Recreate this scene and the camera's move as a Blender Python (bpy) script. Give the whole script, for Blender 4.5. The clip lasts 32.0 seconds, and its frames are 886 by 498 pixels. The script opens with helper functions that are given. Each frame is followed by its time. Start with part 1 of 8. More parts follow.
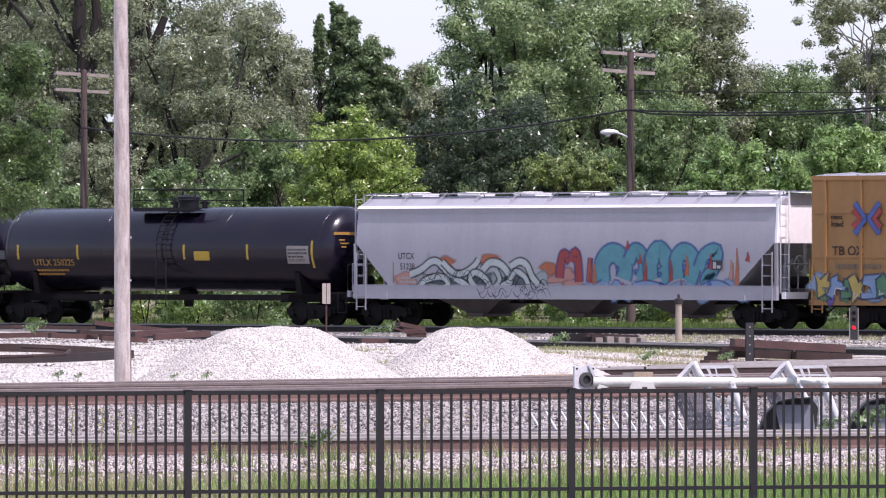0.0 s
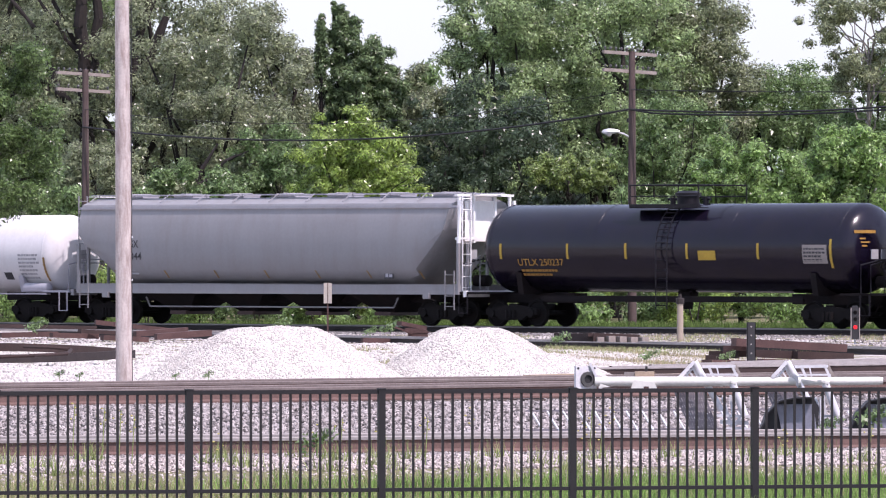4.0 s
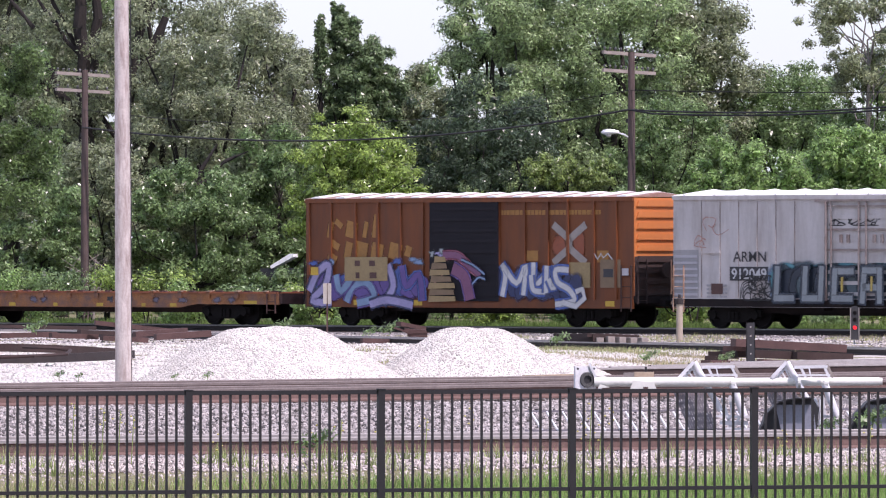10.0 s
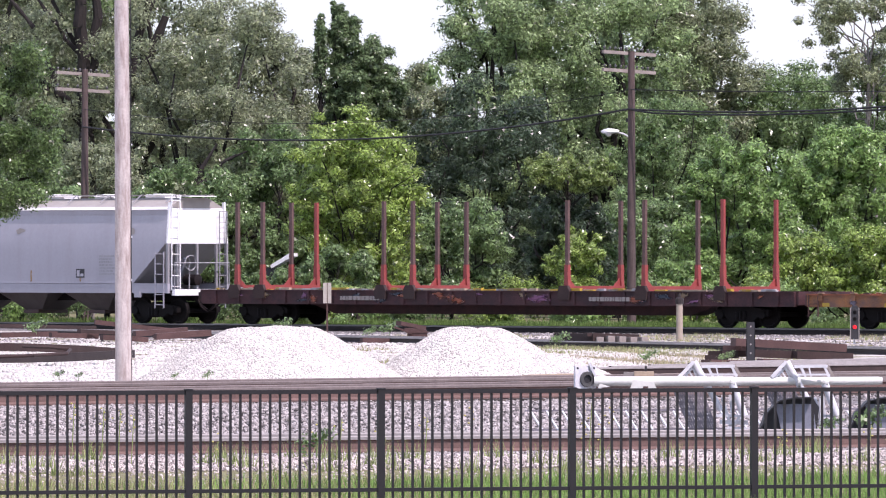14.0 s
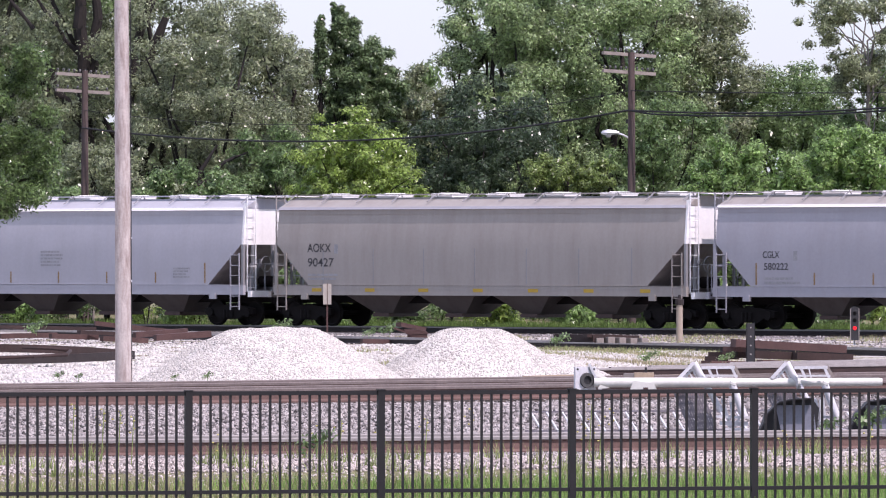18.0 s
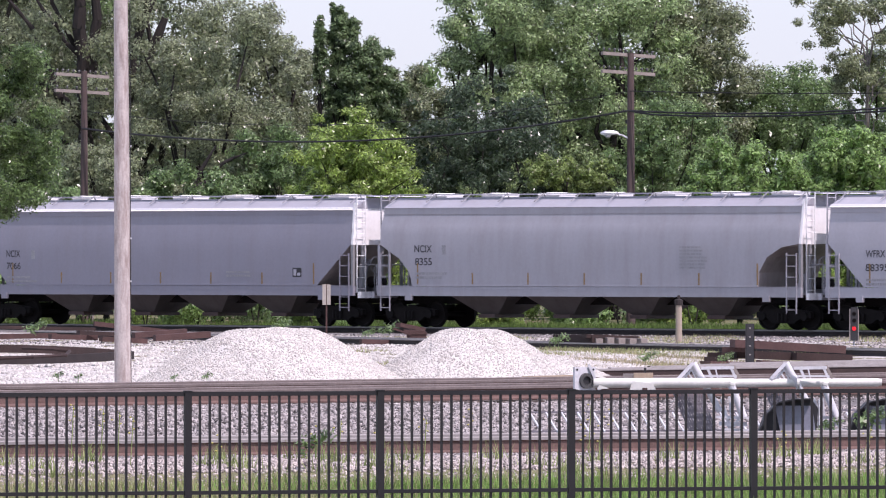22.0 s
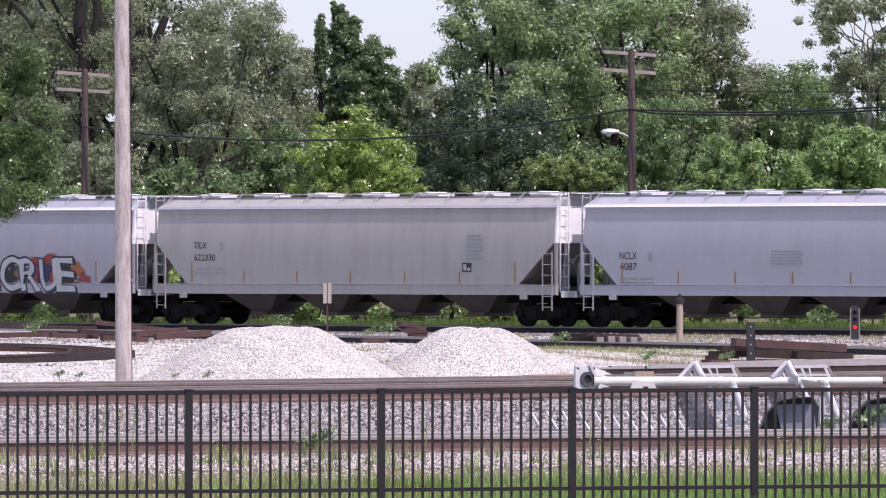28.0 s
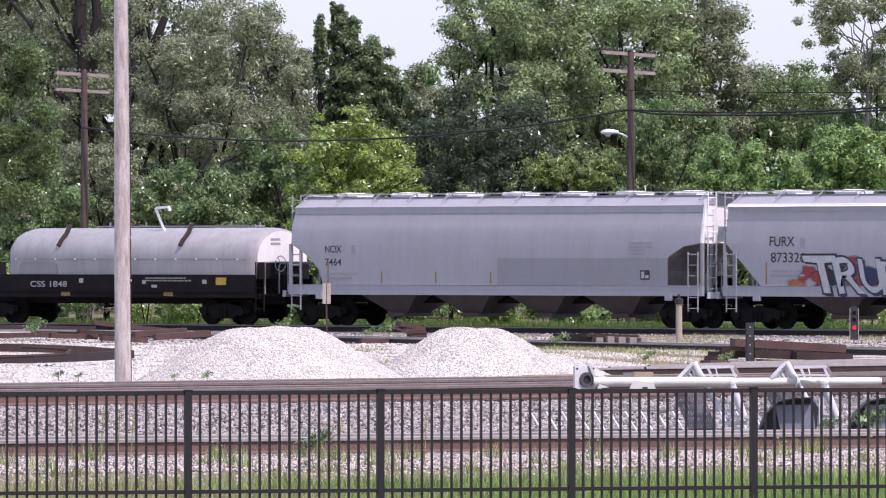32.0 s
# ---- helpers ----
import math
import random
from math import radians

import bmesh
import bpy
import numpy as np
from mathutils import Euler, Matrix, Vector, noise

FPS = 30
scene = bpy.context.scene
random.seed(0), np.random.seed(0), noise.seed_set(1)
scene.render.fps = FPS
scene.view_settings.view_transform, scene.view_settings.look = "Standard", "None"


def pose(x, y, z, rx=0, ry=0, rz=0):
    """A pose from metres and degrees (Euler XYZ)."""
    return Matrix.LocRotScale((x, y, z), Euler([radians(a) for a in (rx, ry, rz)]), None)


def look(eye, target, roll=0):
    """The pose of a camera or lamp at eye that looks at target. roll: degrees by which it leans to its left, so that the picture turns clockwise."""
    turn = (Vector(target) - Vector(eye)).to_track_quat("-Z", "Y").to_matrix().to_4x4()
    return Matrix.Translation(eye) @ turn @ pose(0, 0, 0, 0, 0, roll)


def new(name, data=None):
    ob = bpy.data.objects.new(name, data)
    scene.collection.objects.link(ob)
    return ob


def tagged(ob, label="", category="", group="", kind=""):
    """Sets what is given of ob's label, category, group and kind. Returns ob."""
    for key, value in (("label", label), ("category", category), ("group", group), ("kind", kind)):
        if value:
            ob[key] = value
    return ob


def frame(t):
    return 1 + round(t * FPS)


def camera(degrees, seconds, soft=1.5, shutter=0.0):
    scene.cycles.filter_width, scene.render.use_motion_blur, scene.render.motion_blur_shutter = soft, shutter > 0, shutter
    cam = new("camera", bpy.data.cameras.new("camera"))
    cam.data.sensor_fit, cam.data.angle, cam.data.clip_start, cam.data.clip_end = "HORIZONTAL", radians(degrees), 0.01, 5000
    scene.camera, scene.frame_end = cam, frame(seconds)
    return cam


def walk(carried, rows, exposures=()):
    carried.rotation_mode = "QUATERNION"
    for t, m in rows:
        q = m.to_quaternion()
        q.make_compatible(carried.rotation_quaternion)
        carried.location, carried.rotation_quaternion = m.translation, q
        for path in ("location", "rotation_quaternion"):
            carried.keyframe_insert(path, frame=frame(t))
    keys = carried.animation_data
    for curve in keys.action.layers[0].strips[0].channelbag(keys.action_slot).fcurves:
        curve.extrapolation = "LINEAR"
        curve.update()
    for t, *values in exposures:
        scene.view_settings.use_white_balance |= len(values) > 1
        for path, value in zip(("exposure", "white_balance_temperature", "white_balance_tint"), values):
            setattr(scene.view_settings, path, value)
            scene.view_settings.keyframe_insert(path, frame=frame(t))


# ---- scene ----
cam = camera(6.503, 32.0, soft=1.12, shutter=0.1)
# seconds, yaw and pitch of the tripod head, degrees
JITTER = [
    (0, -0.0079, 0.0592), (0.5, 0.0108, 0.0612), (1, 0.0097, 0.0612), (1.5, -0.0017, 0.0561), (2, -0.0027, 0.0716), (2.5, -0.0069, 0.0664),
    (3, -0.0017, 0.0509), (3.5, 0.0035, 0.0529), (5.5, -0.0037, 0.0612), (6, 0.0014, 0.0612), (6.5, 0.0087, 0.0592), (7, 0.0046, 0.0612),
    (7.5, -0.0069, 0.0602), (8, -0.0037, 0.0592), (8.5, 0.0035, 0.0592), (9, 0.0056, 0.0612), (9.5, -0.0037, 0.0592), (10, -0.0017, 0.0592),
    (10.5, 0.0014, 0.0592), (11, 0.0097, 0.0664), (11.5, -0.0017, 0.0612), (12, 0.0025, 0.0457), (12.5, 0.0025, 0.0509), (13, 0.0025, 0.0488),
    (13.5, -0.0069, 0.0519), (14, -0.0017, 0.055), (14.5, -0.0027, 0.0519), (16.5, 0.0014, 0.0592), (17, 0.0056, 0.0519), (17.5, 0.0046, 0.0592),
    (18, -0.0017, 0.0633), (18.5, -0.0017, 0.0488), (19, 0.0056, 0.0561), (19.5, -0.0069, 0.0592), (20, -0.0037, 0.0561), (20.5, -0.0006, 0.0675),
    (21, 0.0014, 0.0426), (21.5, 0.0056, 0.0716), (22, -0.0069, 0.0664), (22.5, -0.0027, 0.0519), (23, 0.0056, 0.0747), (23.5, 0.0025, 0.0509),
    (24, -0.0058, 0.0592), (24.5, -0.0058, 0.055), (25, 0.0014, 0.055), (25.5, -0.0037, 0.0644), (27.5, 0.0004, 0.0509), (28, -0.0006, 0.0561),
    (28.5, 0.0014, 0.0561), (29, 0.0004, 0.0571), (29.5, -0.0069, 0.0509), (30, -0.0037, 0.0561), (30.5, 0.0035, 0.0592), (31, 0.0056, 0.0571),
    (31.5, -0.0017, 0.0612), (32, -0.0058, 0.0592),
]
# seconds and stops: the camcorder evens out what passes
EXPOSURE = [
    (0, -0.04), (1, 0.13), (2, 0.28), (3, 0.30), (3.6, 0.18), (5.4, -0.13), (6, -0.18), (7, -0.26), (8, -0.30), (9, -0.10), (10, 0.02), (11, 0.13), (12, 0.17),
    (13, 0.20), (14, 0.14), (15.5, 0.0), (17, -0.14), (18, -0.08), (19, -0.09), (20, -0.13), (21, -0.13), (22, -0.14), (23, -0.17), (24, -0.11), (25, -0.16), (28, -0.19), (29, -0.12), (30, -0.05), (31, -0.09), (32, -0.10),
]
EYE = (0.0, 0.0, 2.38)
walk(cam, [(t, pose(*EYE, 90 + pitch, 0, yaw)) for t, yaw, pitch in JITTER], [(t, e, 6370, 34) for t, e in EXPOSURE])

# ---- light ----
SUN_AZ, SUN_EL = 46.0, 56.0
world = bpy.data.worlds.new("sky")
scene.world = world
world.use_nodes = True
wn = world.node_tree
sky = wn.nodes.new("ShaderNodeTexSky")
sky.sky_type = "NISHITA"
sky.sun_disc = False
sky.sun_elevation, sky.sun_rotation = radians(SUN_EL), radians(90 + SUN_AZ)
sky.air_density, sky.dust_density, sky.ozone_density = 1.0, 1.0, 1.0
# thin even summer haze over a clear sky
haze = wn.nodes.new("ShaderNodeMix")
haze.data_type, haze.blend_type = "RGBA", "ADD"
haze.inputs["Factor"].default_value = 1.0
wn.links.new(sky.outputs[0], haze.inputs["A"])
haze.inputs["B"].default_value = (5.15, 6.6, 7.35, 1)
wn.links.new(haze.outputs["Result"], wn.nodes["Background"].inputs[0])
wn.nodes["Background"].inputs[1].default_value = 0.085
sun = new("sun", bpy.data.lights.new("sun", "SUN"))
sun.data.energy, sun.data.angle, sun.data.color = 4.65, radians(0.53), (1.0, 0.955, 0.89)
to_sun = Vector((math.cos(radians(SUN_AZ)) * math.cos(radians(SUN_EL)), -math.sin(radians(SUN_AZ)) * math.cos(radians(SUN_EL)), math.sin(radians(SUN_EL))))
sun.matrix_world = look(to_sun * 300, (0, 0, 0))

# ---- materials ----
def mat(name, col, rough=0.6, metal=0.0, var=0.18, scale=2.0, fine=30.0, bump=0.15, stain=None, stain_amt=0.0, streak=(1, 1, 1), stain_scale=1.2,
        per="", leafy=0.0, spec=0.5, spread=(0.55, 1.45)):
    m = bpy.data.materials.new(name)
    m.use_nodes = True
    nt = m.node_tree
    N, L = nt.nodes, nt.links
    bsdf = N["Principled BSDF"]
    tc = N.new("ShaderNodeTexCoord")
    big = N.new("ShaderNodeTexNoise")
    big.inputs["Scale"].default_value, big.inputs["Detail"].default_value = scale, 5
    L.new(tc.outputs["Object"], big.inputs["Vector"])
    fin = N.new("ShaderNodeTexNoise")
    fin.inputs["Scale"].default_value, fin.inputs["Detail"].default_value = fine, 4
    L.new(tc.outputs["Object"], fin.inputs["Vector"])
    add = N.new("ShaderNodeMath")
    add.operation = "MULTIPLY_ADD"
    add.inputs[1].default_value = 0.5
    L.new(fin.outputs["Fac"], add.inputs[0])
    half = N.new("ShaderNodeMath")
    half.operation = "MULTIPLY"
    half.inputs[1].default_value = 0.5
    L.new(big.outputs["Fac"], half.inputs[0])
    L.new(half.outputs[0], add.inputs[2])
    ramp = N.new("ShaderNodeValToRGB")
    e = ramp.color_ramp.elements
    e[0].position, e[1].position = 0.34, 0.66
    e[0].color = (*[c * (1 - var) for c in col], 1)
    e[1].color = (*[min(1, c * (1 + var)) for c in col], 1)
    L.new(add.outputs[0], ramp.inputs["Fac"])
    out = ramp.outputs["Color"]
    if per:
        if per == "island":
            src = N.new("ShaderNodeNewGeometry").outputs["Random Per Island"]
        else:
            src = N.new("ShaderNodeObjectInfo").outputs["Random"]
        mr = N.new("ShaderNodeMapRange")
        mr.inputs["To Min"].default_value, mr.inputs["To Max"].default_value = spread
        L.new(src, mr.inputs["Value"])
        mul = N.new("ShaderNodeMix")
        mul.data_type, mul.blend_type = "RGBA", "MULTIPLY"
        mul.inputs["Factor"].default_value = 1
        L.new(out, mul.inputs["A"])
        L.new(mr.outputs["Result"], mul.inputs["B"])
        out = mul.outputs["Result"]
    if stain:
        mp = N.new("ShaderNodeMapping")
        mp.inputs["Scale"].default_value = streak
        L.new(tc.outputs["Object"], mp.inputs["Vector"])
        st = N.new("ShaderNodeTexNoise")
        st.inputs["Scale"].default_value, st.inputs["Detail"].default_value, st.inputs["Roughness"].default_value = stain_scale, 7, 0.65
        L.new(mp.outputs["Vector"], st.inputs["Vector"])
        sr = N.new("ShaderNodeMapRange")
        sr.inputs["From Min"].default_value, sr.inputs["From Max"].default_value = 0.42, 0.72
        sr.inputs["To Max"].default_value = stain_amt
        L.new(st.outputs["Fac"], sr.inputs["Value"])
        mx = N.new("ShaderNodeMix")
        mx.data_type = "RGBA"
        L.new(sr.outputs["Result"], mx.inputs["Factor"])
        L.new(out, mx.inputs["A"])
        mx.inputs["B"].default_value = (*stain, 1)
        out = mx.outputs["Result"]
    L.new(out, bsdf.inputs["Base Color"])
    bsdf.inputs["Roughness"].default_value, bsdf.inputs["Metallic"].default_value = rough, metal
    bsdf.inputs["Specular IOR Level"].default_value = spec
    if bump:
        bp = N.new("ShaderNodeBump")
        bp.inputs["Strength"].default_value, bp.inputs["Distance"].default_value = bump, 0.03
        L.new(add.outputs[0], bp.inputs["Height"])
        L.new(bp.outputs["Normal"], bsdf.inputs["Normal"])
    if leafy:
        tr = N.new("ShaderNodeBsdfTranslucent")
        L.new(out, tr.inputs["Color"])
        ms = N.new("ShaderNodeMixShader")
        ms.inputs["Fac"].default_value = leafy
        L.new(bsdf.outputs[0], ms.inputs[1])
        L.new(tr.outputs[0], ms.inputs[2])
        L.new(ms.outputs[0], N["Material Output"].inputs["Surface"])
    return m


def paint(name, col, dirt=0.35, dirt_col=(0.16, 0.12, 0.09), rough=0.5):
    return mat(name, col, rough, 0, 0.05, 0.7, 9, 0.06, dirt_col, dirt, (1.6, 1.6, 0.28), 1.5)


M_white = paint("white_paint", (0.412, 0.406, 0.444), 0.09)
# End white carries the ends' sunlight in its colour; side whites stay darker.
M_endwhite = paint("sun_toned_white_paint", (0.86, 0.85, 0.84), 0.1)
M_offwhite = paint("offwhite_paint", (0.355, 0.349, 0.386), 0.12)
M_grey = paint("light_grey_paint", (0.365, 0.36, 0.39), 0.2)
M_dullgrey = paint("dull_lavender_grey_paint", (0.262, 0.258, 0.302), 0.15)
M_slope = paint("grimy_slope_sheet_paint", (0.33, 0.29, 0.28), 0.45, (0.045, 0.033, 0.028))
M_tan = paint("weathered_tan_grey_paint", (0.335, 0.305, 0.28), 0.25)
M_tanlight = paint("dusty_pale_tan_paint", (0.385, 0.365, 0.35), 0.2)
M_mid = paint("mid_grey_paint", (0.265, 0.265, 0.275), 0.22)
M_patch = paint("repaint_grey", (0.275, 0.272, 0.30), 0.15)
M_black = mat("black_tank_paint", (0.0065, 0.0045, 0.013), 0.20, 0, 0.3, 0.8, 6, 0.015, (0.014, 0.010, 0.011), 0.5, (1.2, 1.2, 0.4), spec=0.42)
M_blacktrim = mat("black_tank_fittings_paint", (0.008, 0.007, 0.010), 0.5, 0, 0.3, 3, 20, 0.05, spec=0.25)
M_tankwhite = paint("white_tank_paint", (0.62, 0.61, 0.61), 0.12, rough=0.42)
M_reefer = paint("dingy_white_paint", (0.46, 0.435, 0.43), 0.42)
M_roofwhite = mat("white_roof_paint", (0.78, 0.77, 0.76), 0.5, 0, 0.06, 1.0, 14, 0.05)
# One car's paint twice: the side toned for shade, the end for sunlight.
M_orange = paint("shade_toned_boxcar_brown", (0.152, 0.042, 0.008), 0.5, (0.045, 0.02, 0.014), 0.65)
M_endorange = paint("sun_toned_orange_end_paint", (0.50, 0.165, 0.042), 0.2, (0.2, 0.08, 0.03), 0.6)
M_yellowbox = paint("mustard_boxcar_paint", (0.33, 0.17, 0.055), 0.3, (0.15, 0.075, 0.03), 0.6)
M_rustroof = mat("rust_streaked_roof", (0.34, 0.22, 0.18), 0.7, 0, 0.2, 2, 20, 0.1, (0.17, 0.06, 0.035), 0.9, (3.2, 0.6, 1), 1.0)
M_rust = mat("rusty_steel", (0.088, 0.046, 0.041), 0.85, 0.0, 0.4, 2.2, 40, 0.3, (0.06, 0.035, 0.03), 0.6)
M_rustdark = mat("dark_rusty_steel", (0.040, 0.022, 0.019), 0.85, 0, 0.4, 2.2, 30, 0.25, (0.02, 0.016, 0.015), 0.6)
M_deckorange = mat("rusty_orange_deck_paint", (0.30, 0.125, 0.045), 0.8, 0, 0.45, 1.4, 22, 0.2, (0.105, 0.08, 0.085), 0.9, (1, 1, 1), 1.6)
M_flange = mat("bright_rust_flange", (0.33, 0.105, 0.05), 0.85, 0, 0.4, 2.2, 30, 0.25, (0.09, 0.04, 0.03), 0.7)
M_redflat = mat("dark_red_flatcar_paint", (0.058, 0.020, 0.021), 0.75, 0, 0.45, 1.2, 22, 0.2, (0.018, 0.010, 0.012), 0.9, (1, 1, 1), 2.2)
M_redstake = mat("bright_red_stake_paint", (0.27, 0.050, 0.042), 0.6, 0, 0.2, 2, 20, 0.1)
M_brownstake = mat("brown_stake_steel", (0.105, 0.060, 0.052), 0.7, 0, 0.3, 2, 20, 0.15)
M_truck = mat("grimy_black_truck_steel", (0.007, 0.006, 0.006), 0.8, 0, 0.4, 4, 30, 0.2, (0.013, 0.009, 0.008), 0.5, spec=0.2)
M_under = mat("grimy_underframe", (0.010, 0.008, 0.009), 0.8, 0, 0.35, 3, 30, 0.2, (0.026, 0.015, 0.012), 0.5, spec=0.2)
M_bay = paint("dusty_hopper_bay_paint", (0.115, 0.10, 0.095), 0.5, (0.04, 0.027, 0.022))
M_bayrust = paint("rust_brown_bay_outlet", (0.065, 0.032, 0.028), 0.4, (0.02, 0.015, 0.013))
M_text = mat("black_stencil", (0.03, 0.03, 0.035), 0.6, 0, 0.2, 3, 20, 0)
M_textfaint = mat("faded_stencil", (0.30, 0.30, 0.31), 0.6, 0, 0.2, 3, 20, 0)
M_textyel = mat("yellow_stencil", (0.36, 0.19, 0.03), 0.6, 0, 0.2, 3, 20, 0)
M_reflect = mat("yellow_reflector", (0.46, 0.30, 0.03), 0.5, 0, 0.15, 3, 20, 0)
M_reflamber = mat("amber_reflector", (0.27, 0.16, 0.05), 0.5, 0, 0.25, 3, 20, 0)
M_plac = mat("grey_placard", (0.36, 0.36, 0.37), 0.5, 0, 0.2, 8, 30, 0)
M_bluesign = mat("faded_blue_sign_paint", (0.045, 0.10, 0.30), 0.55, 0, 0.15, 3, 20, 0, (0.3, 0.32, 0.4), 0.3)
GP = {k: mat("spray_" + k, tuple(0.72 * q for q in c), 0.5, 0, 0.16, 3.5, 16, 0) for k, c in dict(
    teal=(0.09, 0.33, 0.39), blue=(0.06, 0.12, 0.38), sky=(0.22, 0.34, 0.52), navy=(0.025, 0.035, 0.11), red=(0.38, 0.05, 0.045), orange=(0.52, 0.15, 0.06),
    salmon=(0.55, 0.27, 0.22), white=(0.62, 0.63, 0.65), ice=(0.36, 0.41, 0.42), silver=(0.56, 0.62, 0.61), black=(0.02, 0.022, 0.025), purple=(0.13, 0.08, 0.30),
    lilac=(0.36, 0.33, 0.56), tan=(0.24, 0.16, 0.09), yellow=(0.50, 0.38, 0.09), green=(0.08, 0.22, 0.11), pink=(0.30, 0.07, 0.12), plum=(0.22, 0.08, 0.17), rust=(0.30, 0.075, 0.03), slate=(0.07, 0.11, 0.13), ochre=(0.40, 0.185, 0.035), ink=(0.022, 0.034, 0.055), fog=(0.27, 0.31, 0.33), box=(0.36, 0.26, 0.12), primer=(0.17, 0.15, 0.20)).items()}
M_fence = mat("black_powder_coat", (0.018, 0.0165, 0.0185), 0.55, 0, 0.2, 6, 60, 0.03, spec=0.35)
M_poleweather = mat("weathered_grey_pole_wood", (0.47, 0.415, 0.385), 0.85, 0, 0.16, 3, 30, 0.3, (0.17, 0.11, 0.095), 0.75, (5, 5, 0.9), 2.4)
M_poledark = mat("creosote_pole_wood", (0.075, 0.050, 0.045), 0.85, 0, 0.3, 3, 30, 0.3, (0.14, 0.11, 0.10), 0.5, (6, 6, 0.4), 2.0)
M_armwood = mat("grey_crossarm_wood", (0.26, 0.225, 0.20), 0.85, 0, 0.25, 3, 30, 0.2)
M_insul = mat("dull_glass_insulator", (0.07, 0.07, 0.068), 0.35, 0, 0.15, 5, 30, 0)
M_cable = mat("black_cable_sheath", (0.018, 0.018, 0.020), 0.6, 0, 0.2, 3, 20, 0)
M_lamp = mat("aluminium_lamp_housing", (0.62, 0.63, 0.64), 0.4, 0.2, 0.1, 6, 30, 0)
M_gal = mat("galvanised_steel", (0.70, 0.695, 0.71), 0.45, 0.1, 0.14, 6, 40, 0.05, (0.32, 0.33, 0.35), 0.5)
M_pipe = mat("cream_painted_pipe", (0.66, 0.655, 0.60), 0.5, 0, 0.08, 5, 30, 0.04)
M_hood = mat("black_signal_hood", (0.02, 0.02, 0.022), 0.6, 0, 0.2, 5, 30, 0)
M_hoodgrey = mat("grey_signal_backing", (0.20, 0.21, 0.25), 0.5, 0, 0.15, 5, 30, 0)
M_signgrey = mat("grey_sign_plate", (0.27, 0.24, 0.22), 0.6, 0, 0.15, 5, 30, 0)
M_ballast = mat("grey_limestone_ballast", (0.305, 0.278, 0.265), 0.95, 0, 0.3, 5, 30, 0.2, per="island", spread=(0.15, 1.6))
M_pile = mat("white_crushed_limestone", (0.60, 0.572, 0.535), 0.95, 0, 0.12, 4, 30, 0.2, per="")
M_pilestone = mat("pale_crushed_stone", (0.60, 0.568, 0.525), 0.95, 0, 0.08, 4, 30, 0.1, per="island", spread=(0.6, 1.16))
M_pinkstone = mat("pinkish_crushed_stone", (0.45, 0.395, 0.365), 0.95, 0, 0.12, 4, 30, 0.1, per="island", spread=(0.35, 1.45))
M_tie = mat("weathered_tie_wood", (0.12, 0.095, 0.08), 0.9, 0, 0.3, 3, 25, 0.4, per="object")
M_railhead = mat("worn_rail_steel", (0.27, 0.25, 0.238), 0.6, 0.1, 0.2, 4, 40, 0.1)
M_railrust = mat("rusty_rail_web", (0.150, 0.092, 0.078), 0.85, 0, 0.25, 3, 40, 0.2)
M_raildull = mat("dull_brown_rail_head", (0.165, 0.135, 0.125), 0.7, 0.05, 0.25, 4, 40, 0.1)
M_raildark = mat("dark_rail_web", (0.026, 0.019, 0.018), 0.8, 0, 0.3, 3, 40, 0.2)
M_plank = mat("weathered_plank", (0.40, 0.31, 0.22), 0.85, 0, 0.2, 4, 30, 0.2)
M_bark = mat("grey_brown_bark", (0.021, 0.017, 0.015), 0.95, 0, 0.3, 3, 20, 0.6)
M_barkpale = mat("pale_bark", (0.21, 0.195, 0.18), 0.95, 0, 0.3, 3, 20, 0.6)
# The shade entry is a dark leaf colour that holds the wood's inner shade.
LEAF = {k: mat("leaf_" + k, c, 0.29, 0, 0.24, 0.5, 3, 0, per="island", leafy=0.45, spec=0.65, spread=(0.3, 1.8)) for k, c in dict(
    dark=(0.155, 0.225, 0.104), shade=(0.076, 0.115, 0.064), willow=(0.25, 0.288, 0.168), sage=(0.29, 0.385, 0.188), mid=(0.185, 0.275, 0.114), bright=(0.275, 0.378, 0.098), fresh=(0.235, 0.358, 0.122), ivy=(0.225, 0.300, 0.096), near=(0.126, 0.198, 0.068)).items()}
M_grass = mat("grass_blades", (0.29, 0.345, 0.135), 0.8, 0, 0.25, 1, 10, 0, per="island", leafy=0.25, spec=0.2)
M_lush = mat("lush_grass_blades", (0.20, 0.34, 0.085), 0.7, 0, 0.25, 1, 10, 0, per="island", leafy=0.3, spec=0.25)
M_drygrass = mat("dry_grass_blades", (0.36, 0.315, 0.19), 0.85, 0, 0.25, 1, 10, 0, per="island", leafy=0.2, spec=0.2)
M_weed = mat("weed_blades", (0.115, 0.185, 0.05), 0.8, 0, 0.25, 1, 10, 0, per="island", leafy=0.3, spec=0.2)
M_flower = mat("yellow_weed_flower", (0.42, 0.37, 0.11), 0.8, 0, 0.2, 1, 10, 0)

for m_ in GP.values():
    nt_ = m_.node_tree
    at_ = nt_.nodes.new("ShaderNodeAttribute")
    at_.attribute_name = "fade"
    inv_ = nt_.nodes.new("ShaderNodeMath")
    inv_.operation, inv_.use_clamp = "SUBTRACT", True
    inv_.inputs[0].default_value = 1.0
    nt_.links.new(at_.outputs["Fac"], inv_.inputs[1])
    nt_.links.new(inv_.outputs[0], nt_.nodes["Principled BSDF"].inputs["Alpha"])

